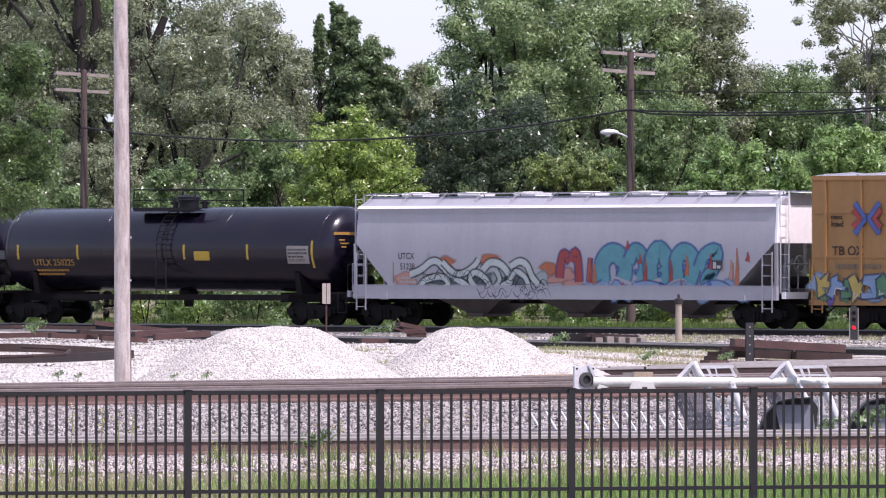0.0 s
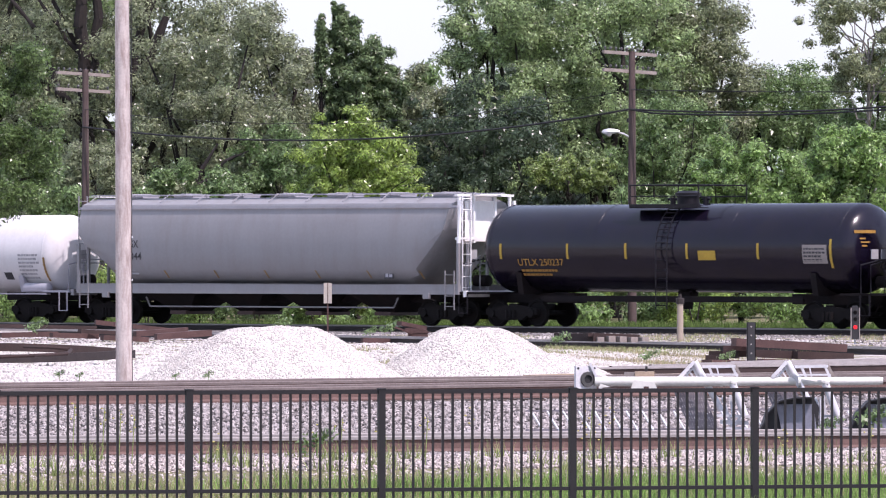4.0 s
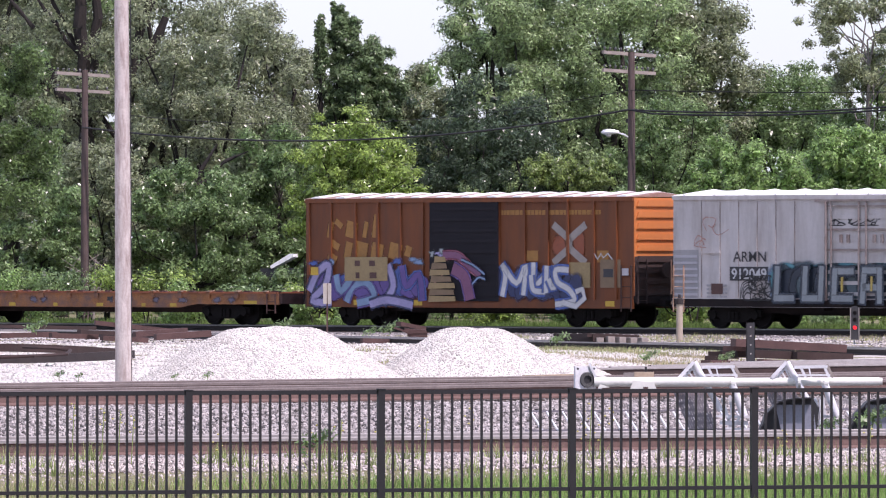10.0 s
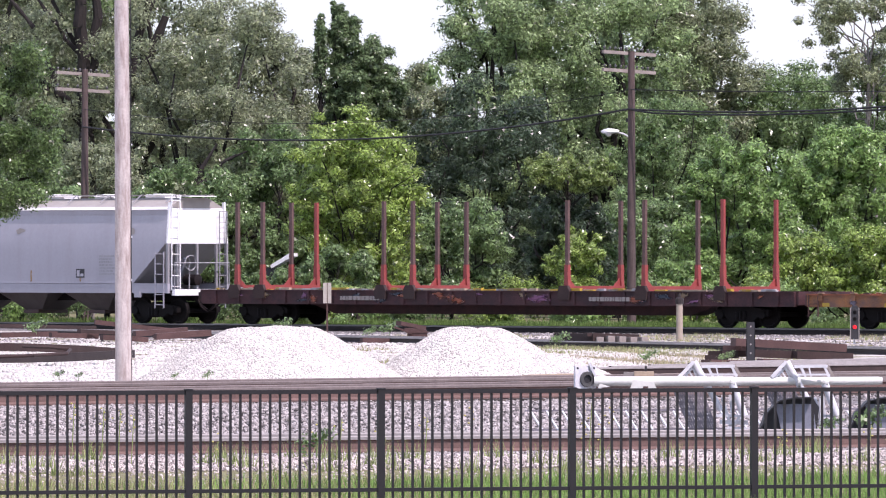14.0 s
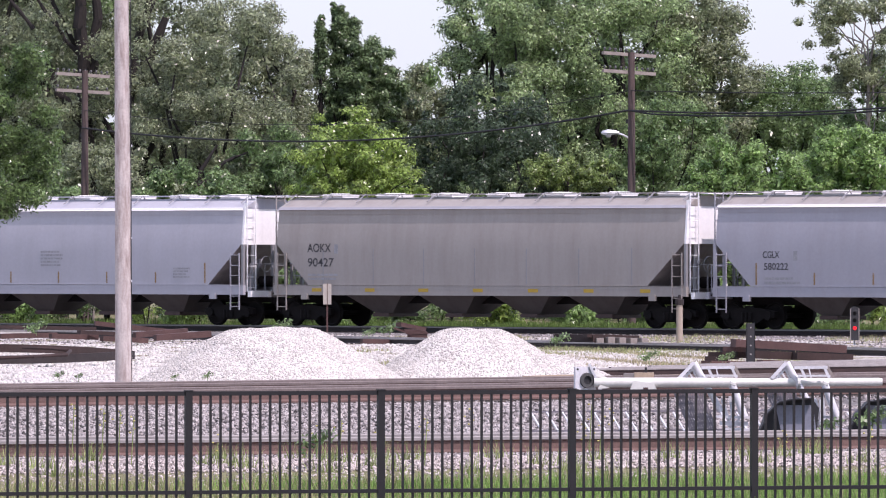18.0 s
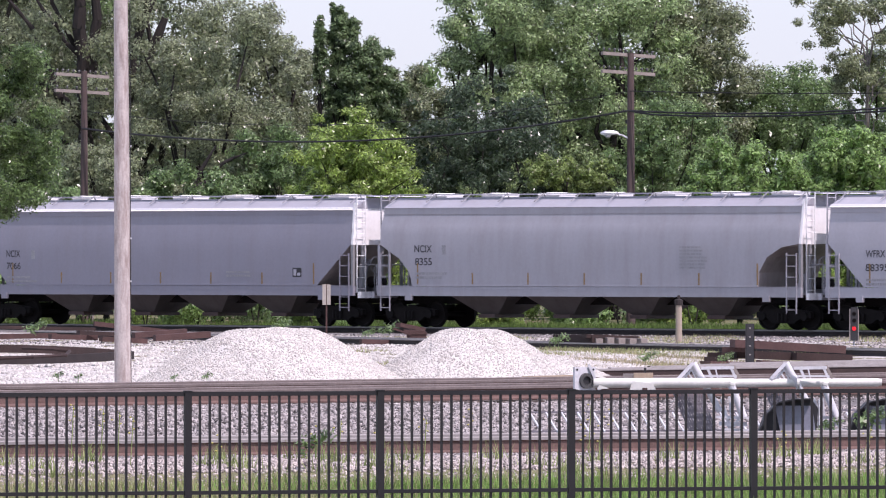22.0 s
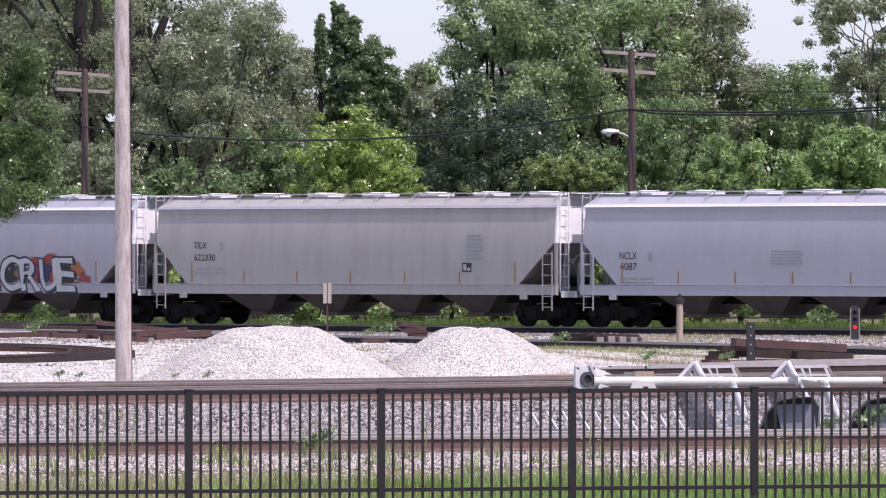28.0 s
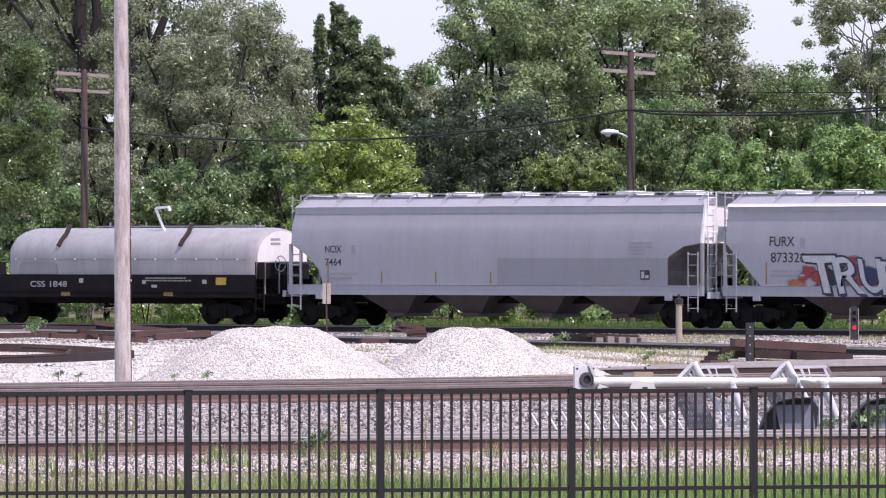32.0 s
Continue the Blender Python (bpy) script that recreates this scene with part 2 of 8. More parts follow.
# ---- mesh building ----
class Geo:
    def __init__(self):
        self.v, self.f, self.fade = [], [], []

    def quads(self, pts, faces):
        n = len(self.v)
        self.v += [tuple(p) for p in pts]
        self.f += [tuple(n + i for i in q) for q in faces]
        return self

    def box(self, x0, x1, y0, y1, z0, z1, m=None):
        p = [Vector((x, y, z)) for x in (x0, x1) for y in (y0, y1) for z in (z0, z1)]
        if m is not None:
            p = [m @ q for q in p]
        return self.quads(p, [(0, 1, 3, 2), (4, 6, 7, 5), (0, 4, 5, 1), (2, 3, 7, 6), (0, 2, 6, 4), (1, 5, 7, 3)])

    def beam(self, a, b, w, h):
        a, b = Vector(a), Vector(b)
        d = b - a
        q = d.to_track_quat("X", "Z").to_matrix().to_4x4()
        return self.box(0, d.length, -w / 2, w / 2, -h / 2, h / 2, Matrix.Translation(a) @ q)

    def tube(self, a, b, r, n=8, r2=None, caps=True):
        a, b = Vector(a), Vector(b)
        q = (b - a).to_track_quat("Z", "X").to_matrix()
        r2 = r if r2 is None else r2
        ring = [q @ Vector((math.cos(k * 2 * math.pi / n), math.sin(k * 2 * math.pi / n), 0)) for k in range(n)]
        pts = [a + c * r for c in ring] + [b + c * r2 for c in ring]
        fs = [(k, (k + 1) % n, n + (k + 1) % n, n + k) for k in range(n)]
        if caps:
            fs += [tuple(range(n - 1, -1, -1)), tuple(range(n, 2 * n))]
        return self.quads(pts, fs)

    def path(self, pts, r, n=6):
        """A round bar bent along the points, in one piece."""
        return self.sweep(pts, [(r * math.cos(2 * math.pi * k / n), r * math.sin(2 * math.pi * k / n)) for k in range(n)])

    def sweep(self, pts, prof):
        """A profile (sideways, up) drawn along the points, in one piece."""
        pts, n, rings = [Vector(p) for p in pts], len(prof), []
        for i, p in enumerate(pts):
            d = (pts[min(len(pts) - 1, i + 1)] - pts[max(0, i - 1)]).normalized()
            side = d.cross(Vector((0, 0, 1)))
            side = side.normalized() if side.length > 0.2 else d.cross(Vector((0, 1, 0))).normalized()
            up = side.cross(d)
            rings += [p + side * a + up * b for a, b in prof]
        fs = [(i * n + k, i * n + (k + 1) % n, (i + 1) * n + (k + 1) % n, (i + 1) * n + k) for i in range(len(pts) - 1) for k in range(n)]
        fs += [tuple(range(n - 1, -1, -1)), tuple(range((len(pts) - 1) * n, len(pts) * n))]
        return self.quads(rings, fs)

    def prism(self, prof, lo, hi, axis="y"):
        """prof: (a, b) outline, counter-clockwise; extruded from lo to hi along the axis."""
        n = len(prof)
        put = {"y": lambda a, b, c: (a, c, b), "x": lambda a, b, c: (c, a, b), "z": lambda a, b, c: (a, b, c)}[axis]
        pts = [put(a, b, lo) for a, b in prof] + [put(a, b, hi) for a, b in prof]
        fs = [(k, (k + 1) % n, n + (k + 1) % n, n + k) for k in range(n)] + [tuple(range(n - 1, -1, -1)), tuple(range(n, 2 * n))]
        return self.quads(pts, fs)

    def lathe(self, prof, axis_z=0.0, n=32, along="x"):
        """prof: (x, r) along the axis."""
        pts, fs = [], []
        for x, r in prof:
            for k in range(n):
                a = 2 * math.pi * k / n
                pts.append((x, r * math.cos(a), axis_z + r * math.sin(a)) if along == "x" else (r * math.cos(a), r * math.sin(a), axis_z + x))
        for i in range(len(prof) - 1):
            for k in range(n):
                fs.append((i * n + k, i * n + (k + 1) % n, (i + 1) * n + (k + 1) % n, (i + 1) * n + k))
        fs += [tuple(range(n - 1, -1, -1)), tuple(range((len(prof) - 1) * n, len(prof) * n))]
        return self.quads(pts, fs)

    def mesh(self, name, smooth=False):
        me = bpy.data.meshes.new(name)
        me.from_pydata(self.v, [], self.f)
        bm = bmesh.new()
        bm.from_mesh(me)
        bmesh.ops.recalc_face_normals(bm, faces=bm.faces)
        bm.to_mesh(me)
        bm.free()
        if self.fade:
            me.attributes.new("fade", "FLOAT", "POINT").data.foreach_set("value", self.fade)
        if smooth:
            me.shade_smooth()
            me.set_sharp_from_angle(angle=radians(38))
        return me


def part(name, geo, material, parent=None, label="", smooth=False, at=None):
    me = geo.mesh(name, smooth) if isinstance(geo, Geo) else geo
    if not me.materials:
        me.materials.append(material)
    ob = new(name, me)
    if parent is not None:
        ob.parent = parent
    if at is not None:
        ob.matrix_basis = at
    return tagged(ob, label)


def thing(name, label, category, at=None, group="", kind=""):
    ob = new(name)
    ob.empty_display_size = 0.2
    if at is not None:
        ob.matrix_basis = at
    return tagged(ob, label, category, group, kind)


def raw_mesh(name, verts, nper, material):
    """Many alike loose faces with nper corners each, from an array of corners."""
    verts = np.asarray(verts, dtype=np.float32).reshape(-1, 3)
    n = len(verts)
    me = bpy.data.meshes.new(name)
    me.vertices.add(n)
    me.vertices.foreach_set("co", verts.ravel())
    me.loops.add(n)
    me.loops.foreach_set("vertex_index", np.arange(n, dtype=np.int32))
    me.polygons.add(n // nper)
    me.polygons.foreach_set("loop_start", np.arange(0, n, nper, dtype=np.int32))
    me.update(calc_edges=True)
    me.materials.append(material)
    return me


def indexed_mesh(name, verts, tris, material):
    me = bpy.data.meshes.new(name)
    me.vertices.add(len(verts))
    me.vertices.foreach_set("co", np.asarray(verts, dtype=np.float32).ravel())
    tris = np.asarray(tris, dtype=np.int32)
    me.loops.add(tris.size)
    me.loops.foreach_set("vertex_index", tris.ravel())
    me.polygons.add(len(tris))
    me.polygons.foreach_set("loop_start", np.arange(0, tris.size, 3, dtype=np.int32))
    me.update(calc_edges=True)
    me.materials.append(material)
    return me


OCTA = np.array([(1, 0, 0), (-1, 0, 0), (0, 1, 0), (0, -1, 0), (0, 0, 1), (0, 0, -1)], dtype=float)
OCTA_F = np.array([(0, 2, 4), (2, 1, 4), (1, 3, 4), (3, 0, 4), (2, 0, 5), (1, 2, 5), (3, 1, 5), (0, 3, 5)])


def stones(name, places, size, material, rng):
    """Angular stones at the given places, as one mesh."""
    n = len(places)
    q = rng.normal(size=(n, 3, 3))
    q, _ = np.linalg.qr(q)
    sc = size * rng.uniform(0.55, 1.25, (n, 1, 3))
    v = OCTA[None] * sc * rng.uniform(0.75, 1.25, (n, 6, 1))
    v = np.einsum("nij,nkj->nki", q, v) + np.asarray(places)[:, None, :]
    tris = (OCTA_F[None] + 6 * np.arange(n)[:, None, None]).reshape(-1, 3)
    return indexed_mesh(name, v.reshape(-1, 3), tris, material)


def text_mesh(body, size, squeeze=1.0, bold=0.0):
    cu = bpy.data.curves.new("lettering", "FONT")
    cu.body, cu.size, cu.offset = body, size, bold
    ob = bpy.data.objects.new("lettering", cu)
    me = bpy.data.meshes.new_from_object(ob)
    bpy.data.objects.remove(ob)
    bpy.data.curves.remove(cu)
    me.transform(Matrix.Diagonal((squeeze, 1, 1, 1)))
    return me


def letter(body, x, z, size, material, parent, y, squeeze=1.0, bold=0.0, name="lettering"):
    return part(name, text_mesh(body, size, squeeze, bold), material, parent, at=pose(x, y, z, 90, 0, 0))


def bars(x, z, w, h, rows, material, parent, y, name="stencil_line"):
    g = Geo()
    r = random.Random(int(x * 100) + int(z * 10))
    for k in range(rows):
        zz = z + h * (1 - (k + 0.5) / rows)
        t = h / rows * 0.28
        a = x
        while a < x + w * (0.75 + 0.25 * r.random()):
            b = min(a + r.uniform(0.06, 0.2), x + w)
            g.box(a, b, y - 0.003, y, zz - t, zz + t)
            a = b + 0.03
    return tagged(part(name, g, material, parent), kind="stuff")


def plate(x, z, w, h, material, parent, y, name="panel_mark", d=0.004):
    return part(name, Geo().box(x, x + w, y - d, y, z, z + h), material, parent)

# ---- the plan ----
TURN = 42.0
TC, TS = math.cos(radians(TURN)), math.sin(radians(TURN))
TRACK_D = 269.0
FOCAL = 13800.0


def on_track(u, w=0.0, z=0.0):
    """A place u metres along the main track (positive the way the train runs) and w metres to its camera side."""
    return (u * TC - w * TS, TRACK_D - u * TS - w * TC, z)


def side_x(px, d):
    """How far right of the view's middle line something stands that shows at that part of the view's width, d metres away."""
    return (px - 784.0) / FOCAL * d


def smooth(a, b, x):
    t = np.clip((x - a) / (b - a), 0, 1)
    return t * t * (3 - 2 * t)


def ground_z(x, y):
    """Height of the ground: grass at the fence, the two raised ballast beds, the flat yard and the main track's bed."""
    x, y = np.asarray(x, float), np.asarray(y, float)
    xc = np.clip(x, -22, 22)
    qa, qb = y - 0.384 * xc, y - 0.85 * xc
    z = -0.06 + 0.31 * smooth(75.5, 82.5, qa)
    z = z + 0.235 * smooth(93.5, 100.3, qb)
    z = z - 0.70 * smooth(111, 122, qb)
    w = (x * -TS) + (y - TRACK_D) * -TC
    bed = smooth(-4.6, -2.6, w) * (1 - smooth(2.6, 5.0, w))
    z = np.where(y > 150, np.maximum(z, -0.22 - 0.10 + 0.10 * bed + 0 * z), z)
    return z


# ---- ground ----
xs = np.concatenate([[-2500, -900, -400, -200, -120, -80, -60, -48], np.arange(-40, 40.1, 1.0), [48, 60, 80, 120, 200, 400, 900, 2500]])
ys = np.concatenate([[-800, -200, -60, 0, 30, 50, 60, 66], np.arange(70, 124, 0.7), np.arange(124, 240, 2.5), np.arange(240, 310, 1.2), [320, 340, 380, 450, 600, 900, 1500, 3000]])
gx, gy = np.meshgrid(xs, ys)
gz = ground_z(gx, gy)
nx, ny = len(xs), len(ys)
idx = np.arange(nx * ny).reshape(ny, nx)
a, b, c_, d_ = idx[:-1, :-1].ravel(), idx[:-1, 1:].ravel(), idx[1:, 1:].ravel(), idx[1:, :-1].ravel()
tris = np.concatenate([np.stack([a, b, c_], 1), np.stack([a, c_, d_], 1)])


def ground_material():
    m = bpy.data.materials.new("yard_ground")
    m.use_nodes = True
    N, L = m.node_tree.nodes, m.node_tree.links
    bsdf = N["Principled BSDF"]
    bsdf.inputs["Roughness"].default_value = 0.95
    bsdf.inputs["Specular IOR Level"].default_value = 0.15
    tc = N.new("ShaderNodeTexCoord")
    sep = N.new("ShaderNodeSeparateXYZ")
    L.new(tc.outputs["Object"], sep.inputs[0])

    def noise_tex(scale, detail=6, rough=0.6):
        t = N.new("ShaderNodeTexNoise")
        t.inputs["Scale"].default_value, t.inputs["Detail"].default_value, t.inputs["Roughness"].default_value = scale, detail, rough
        L.new(tc.outputs["Object"], t.inputs["Vector"])
        return t.outputs["Fac"]

    def math_node(op, a, b):
        n = N.new("ShaderNodeMath")
        n.operation = op
        for i, v in enumerate((a, b)):
            if isinstance(v, (int, float)):
                n.inputs[i].default_value = v
            else:
                L.new(v, n.inputs[i])
        return n.outputs[0]

    def ramp(v, lo, hi):
        r = N.new("ShaderNodeMapRange")
        r.interpolation_type = "SMOOTHSTEP"
        r.inputs["From Min"].default_value, r.inputs["From Max"].default_value = lo, hi
        L.new(v, r.inputs["Value"])
        return r.outputs["Result"]

    def mix(f, a, b):
        x = N.new("ShaderNodeMix")
        x.data_type = "RGBA"
        L.new(f, x.inputs["Factor"])
        for key, v in (("A", a), ("B", b)):
            if isinstance(v, tuple):
                x.inputs[key].default_value = (*v, 1)
            else:
                L.new(v, x.inputs[key])
        return x.outputs["Result"]

    stone = N.new("ShaderNodeTexVoronoi")
    stone.inputs["Scale"].default_value = 16
    L.new(tc.outputs["Object"], stone.inputs["Vector"])
    tint = N.new("ShaderNodeSeparateColor")
    L.new(stone.outputs["Color"], tint.inputs[0])
    ballast = mix(tint.outputs[0], (0.07, 0.064, 0.062), (0.30, 0.28, 0.27))
    pale = mix(tint.outputs[1], (0.43, 0.40, 0.375), (0.68, 0.645, 0.615))
    soil = mix(noise_tex(1.5), (0.14, 0.13, 0.06), (0.20, 0.18, 0.10))
    green = mix(noise_tex(2.5), (0.16, 0.165, 0.085), (0.24, 0.22, 0.13))
    n_big = noise_tex(0.35)
    qa = math_node("SUBTRACT", sep.outputs["Y"], math_node("MULTIPLY", sep.outputs["X"], 0.384))
    qb = math_node("SUBTRACT", sep.outputs["Y"], math_node("MULTIPLY", sep.outputs["X"], 0.85))
    jig = math_node("MULTIPLY", math_node("SUBTRACT", noise_tex(1.3), 0.5), 3.0)
    col = mix(ramp(math_node("ADD", qa, jig), 80.6, 82.6), green, ballast)
    col = mix(ramp(qb, 113, 120), col, pale)
    # worn grassy strips of the yard
    strip = math_node("MULTIPLY", ramp(math_node("ADD", sep.outputs["Y"], math_node("MULTIPLY", jig, 6)), 170, 205), ramp(n_big, 0.46, 0.58))
    col = mix(strip, col, soil)
    w = math_node("SUBTRACT", math_node("MULTIPLY", sep.outputs["X"], -TS), math_node("MULTIPLY", math_node("SUBTRACT", sep.outputs["Y"], TRACK_D), TC))
    wj = math_node("ADD", w, math_node("MULTIPLY", jig, 0.5))
    col = mix(ramp(math_node("MULTIPLY", wj, -1), -9.0, -6.5), col, ballast)
    col = mix(ramp(math_node("MULTIPLY", wj, -1), 2.6, 4.2), col, green)
    L.new(col, bsdf.inputs["Base Color"])
    bp = N.new("ShaderNodeBump")
    bp.inputs["Strength"].default_value, bp.inputs["Distance"].default_value = 0.8, 0.05
    L.new(stone.outputs["Distance"], bp.inputs["Height"])
    L.new(bp.outputs["Normal"], bsdf.inputs["Normal"])
    return m


ground = new("ground", indexed_mesh("ground", np.stack([gx.ravel(), gy.ravel(), gz.ravel()], 1), tris, ground_material()))
tagged(ground, "rail yard ground of grass, grey ballast and pale gravel", "ground", kind="structure")

# ---- tracks ----
RAIL = [(-0.07, 0), (0.07, 0), (0.07, 0.02), (0.012, 0.045), (0.012, 0.135), (0.036, 0.145), (0.036, 0.175), (0.028, 0.185), (-0.028, 0.185), (-0.036, 0.175), (-0.036, 0.145), (-0.012, 0.135), (-0.012, 0.045), (-0.07, 0.02)]


def rail_geo(length):
    return Geo().prism(RAIL, -length / 2, length / 2, "x")


def rail_mesh(length, web, head=None):
    me = rail_geo(length).mesh("rail")
    me.materials.append(web)
    me.materials.append(head or M_railhead)
    for p in me.polygons:
        if p.center.z > 0.148:
            p.material_index = 1
    return me


def track(name, label, x, y, z, angle, length, web, tie_span, head=None):
    """A straight track through (x, y), its rail tops at z; angle: the way it runs, degrees from the right."""
    t = thing(name, label, "railway track", pose(x, y, 0, 0, 0, angle), kind="structure")
    me = rail_mesh(length, web, head)
    for side in (-0.755, 0.755):
        part("rail", me, web, t, at=pose(0, side, z - 0.185))
    tie = Geo().box(-0.115, 0.115, -1.3, 1.3, -0.16, 0).mesh("tie")
    tie.materials.append(M_tie)
    k0, k1 = tie_span
    for k in range(k0, k1):
        part("tie", tie, M_tie, t, at=pose(k * 0.52 + 0.03 * math.sin(k * 7.1), 0.05 * math.sin(k * 3.7), z - 0.190, 0, 0, 0.8 * math.sin(k * 5.3)))
    return t


track("track_main", "main railway track with dark rails that the train runs on", 0, TRACK_D, 0, -TURN, 900, M_raildark, (-50, 60))
track("track_near", "rusty yard track beside the fence", 0, 84.8, 0.453, math.degrees(math.atan(0.384)), 120, M_railrust, (-22, 24))
track("track_yard", "rusty yard track on raised ballast", 0, 103.0, 0.70, math.degrees(math.atan(0.85)), 110, M_railrust, (-24, 26), M_raildull)
track("track_yard_far", "rusty second yard track on raised ballast", 0, 108.1, 0.70, math.degrees(math.atan(0.85)), 110, M_railrust, (-24, 26), M_raildull)
track("track_siding", "disused siding track in pale gravel", 2.25, 226.0, -0.02, -64.4, 70, M_raildark, (-30, 30))

# ---- fence ----
FENCE_TAN = 0.27
FENCE_D = 72.6


def fence_at(px):
    t = (px - 784.0) / FOCAL
    d = FENCE_D / (1 - FENCE_TAN * t)
    return t * d, d


fence = thing("fence", "black powder-coated steel picket fence standing in grass", "fence")
POSTS = [-350, -8, 334, 674.5, 1012.5, 1335, 1657]
post_me = Geo().box(-0.032, 0.032, -0.032, 0.032, -0.02, 1.205)
post_me.prism([(-0.037, -0.037), (0.037, -0.037), (0.037, 0.037), (-0.037, 0.037)], 1.205, 1.217, "z")
post_me = post_me.mesh("post")
picket_me = Geo().box(-0.0105, 0.0105, -0.0105, 0.0105, 0.10, 1.17).mesh("picket")
fa = math.degrees(math.atan(FENCE_TAN))
for m_ in (post_me, picket_me):
    m_.materials.append(M_fence)
for i, px in enumerate(POSTS):
    x, y = fence_at(px)
    part("post", post_me, M_fence, fence, at=pose(x, y, -0.06, 0, 0, fa))
    if i + 1 < len(POSTS):
        x2, y2 = fence_at(POSTS[i + 1])
        span = math.hypot(x2 - x, y2 - y)
        for z0, z1 in ((1.165, 1.205), (0.255, 0.29)):
            part("rail", Geo().box(0.034, span - 0.034, -0.019, 0.019, z0, z1), M_fence, fence, at=pose(x, y, -0.06, 0, 0, fa))
        for k in range(18):
            part("picket", picket_me, M_fence, fence, at=Matrix.Translation((x, y, -0.06)) @ Matrix.Rotation(radians(fa), 4, "Z") @ Matrix.Translation((0.115 + (span - 0.23) * k / 17, 0, 0)))

# ---- rolling stock: running gear ----
WHEEL_R = 0.457
_wh = Geo()
for sy in (-1, 1):
    prof = [(sy * 0.70, 0.10), (sy * 0.70, 0.36), (sy * 0.685, 0.40), (sy * 0.685, WHEEL_R + 0.02), (sy * 0.715, WHEEL_R + 0.02), (sy * 0.725, WHEEL_R), (sy * 0.815, WHEEL_R - 0.006), (sy * 0.815, 0.40), (sy * 0.77, 0.37), (sy * 0.76, 0.14), (sy * 0.83, 0.10)]
    g = Geo().lathe(prof, 0, 22)
    _wh.quads([(y, x, z) for x, y, z in g.v], g.f)
_wh.tube((0, -1.02, 0), (0, 1.02, 0), 0.085, 10)
WHEELSET = _wh.mesh("wheelset")
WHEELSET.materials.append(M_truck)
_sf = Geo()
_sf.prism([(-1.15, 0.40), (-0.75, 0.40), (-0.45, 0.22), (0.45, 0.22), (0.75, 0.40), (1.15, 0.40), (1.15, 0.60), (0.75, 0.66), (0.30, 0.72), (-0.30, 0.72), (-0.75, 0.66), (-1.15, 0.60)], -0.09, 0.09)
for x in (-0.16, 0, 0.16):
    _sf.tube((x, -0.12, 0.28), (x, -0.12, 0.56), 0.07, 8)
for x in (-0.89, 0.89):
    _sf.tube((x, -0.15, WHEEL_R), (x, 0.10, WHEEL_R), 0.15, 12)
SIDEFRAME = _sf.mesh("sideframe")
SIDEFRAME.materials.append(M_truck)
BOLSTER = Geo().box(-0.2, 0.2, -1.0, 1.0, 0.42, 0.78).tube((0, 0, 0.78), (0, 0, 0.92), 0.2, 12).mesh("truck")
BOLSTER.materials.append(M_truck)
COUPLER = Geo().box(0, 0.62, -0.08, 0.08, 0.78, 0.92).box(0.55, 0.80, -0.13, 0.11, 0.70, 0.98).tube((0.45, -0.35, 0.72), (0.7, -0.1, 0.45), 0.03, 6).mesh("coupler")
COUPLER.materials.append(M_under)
WHEELSETS = []


def trucks(car, half):
    for x in (-half, half):
        t = part("truck", BOLSTER, M_truck, car, at=pose(x, 0, 0))
        for y in (-1.02, 1.02):
            part("sideframe", SIDEFRAME, M_truck, t, at=pose(0, y, 0, 0, 0, 0 if y < 0 else 180))
        for a in (-0.89, 0.89):
            WHEELSETS.append((part("wheelset", WHEELSET, M_truck, t, at=pose(a, 0, WHEEL_R)), a))


def couplers(car, half):
    part("coupler", COUPLER, M_under, car, at=pose(half, 0, 0))
    part("coupler", COUPLER, M_under, car, at=pose(-half, 0, 0, 0, 0, 180))


RUNGS = {}


def ladder(car, a, b, z0, z1, material, step=0.38, r=0.017, name="ladder"):
    """Stiles at a and b, (x, y) each, with rungs between."""
    a, b = Vector((*a, 0)), Vector((*b, 0))
    lad = part(name, Geo().beam((*a.xy, z0), (*a.xy, z1), 2 * r, 2 * r), material, car)
    part("stile", Geo().beam((*b.xy, z0), (*b.xy, z1), 2 * r, 2 * r), material, lad)
    key = (round((b - a).x, 3), round((b - a).y, 3), material.name)
    if key not in RUNGS:
        RUNGS[key] = Geo().tube((0, 0, 0), b - a, r * 0.8, 5).mesh("rung")
    z = z0 + 0.12
    while z < z1:
        part("rung", RUNGS[key], material, lad, at=Matrix.Translation((a.x, a.y, z)))
        z += step
    return lad


def brake_gear(car, x, material):
    """Brake wheel, rod and reservoir at a car's end."""
    g = Geo()
    n = 16
    ring = [(x + 0.02 * math.cos(b), -0.5 + (0.27 + 0.02 * math.sin(b)) * math.cos(2 * math.pi * k / n), 2.15 + (0.27 + 0.02 * math.sin(b)) * math.sin(2 * math.pi * k / n)) for k in range(n) for b in (0, 1.57, 3.14, 4.71)]
    g.quads(ring, [(4 * k + j, 4 * k + (j + 1) % 4, 4 * ((k + 1) % n) + (j + 1) % 4, 4 * ((k + 1) % n) + j) for k in range(n) for j in range(4)])
    wheel = part("brake_wheel", g, material, car)
    for k in range(3):
        a0 = k * 2 * math.pi / 3
        part("spoke", Geo().tube((x, -0.5, 2.15), (x, -0.5 + 0.27 * math.cos(a0), 2.15 + 0.27 * math.sin(a0)), 0.015, 5), material, wheel)
    part("brake_rod", Geo().tube((x - 0.06, -0.5, 1.1), (x - 0.06, -0.5, 2.1), 0.025, 6), material, car)
    part("air_reservoir", Geo().lathe([(x - 0.75, 0.05), (x - 0.7, 0.2), (x - 0.1, 0.2), (x - 0.05, 0.05)], 1.55, 14), M_under, car, smooth=True)


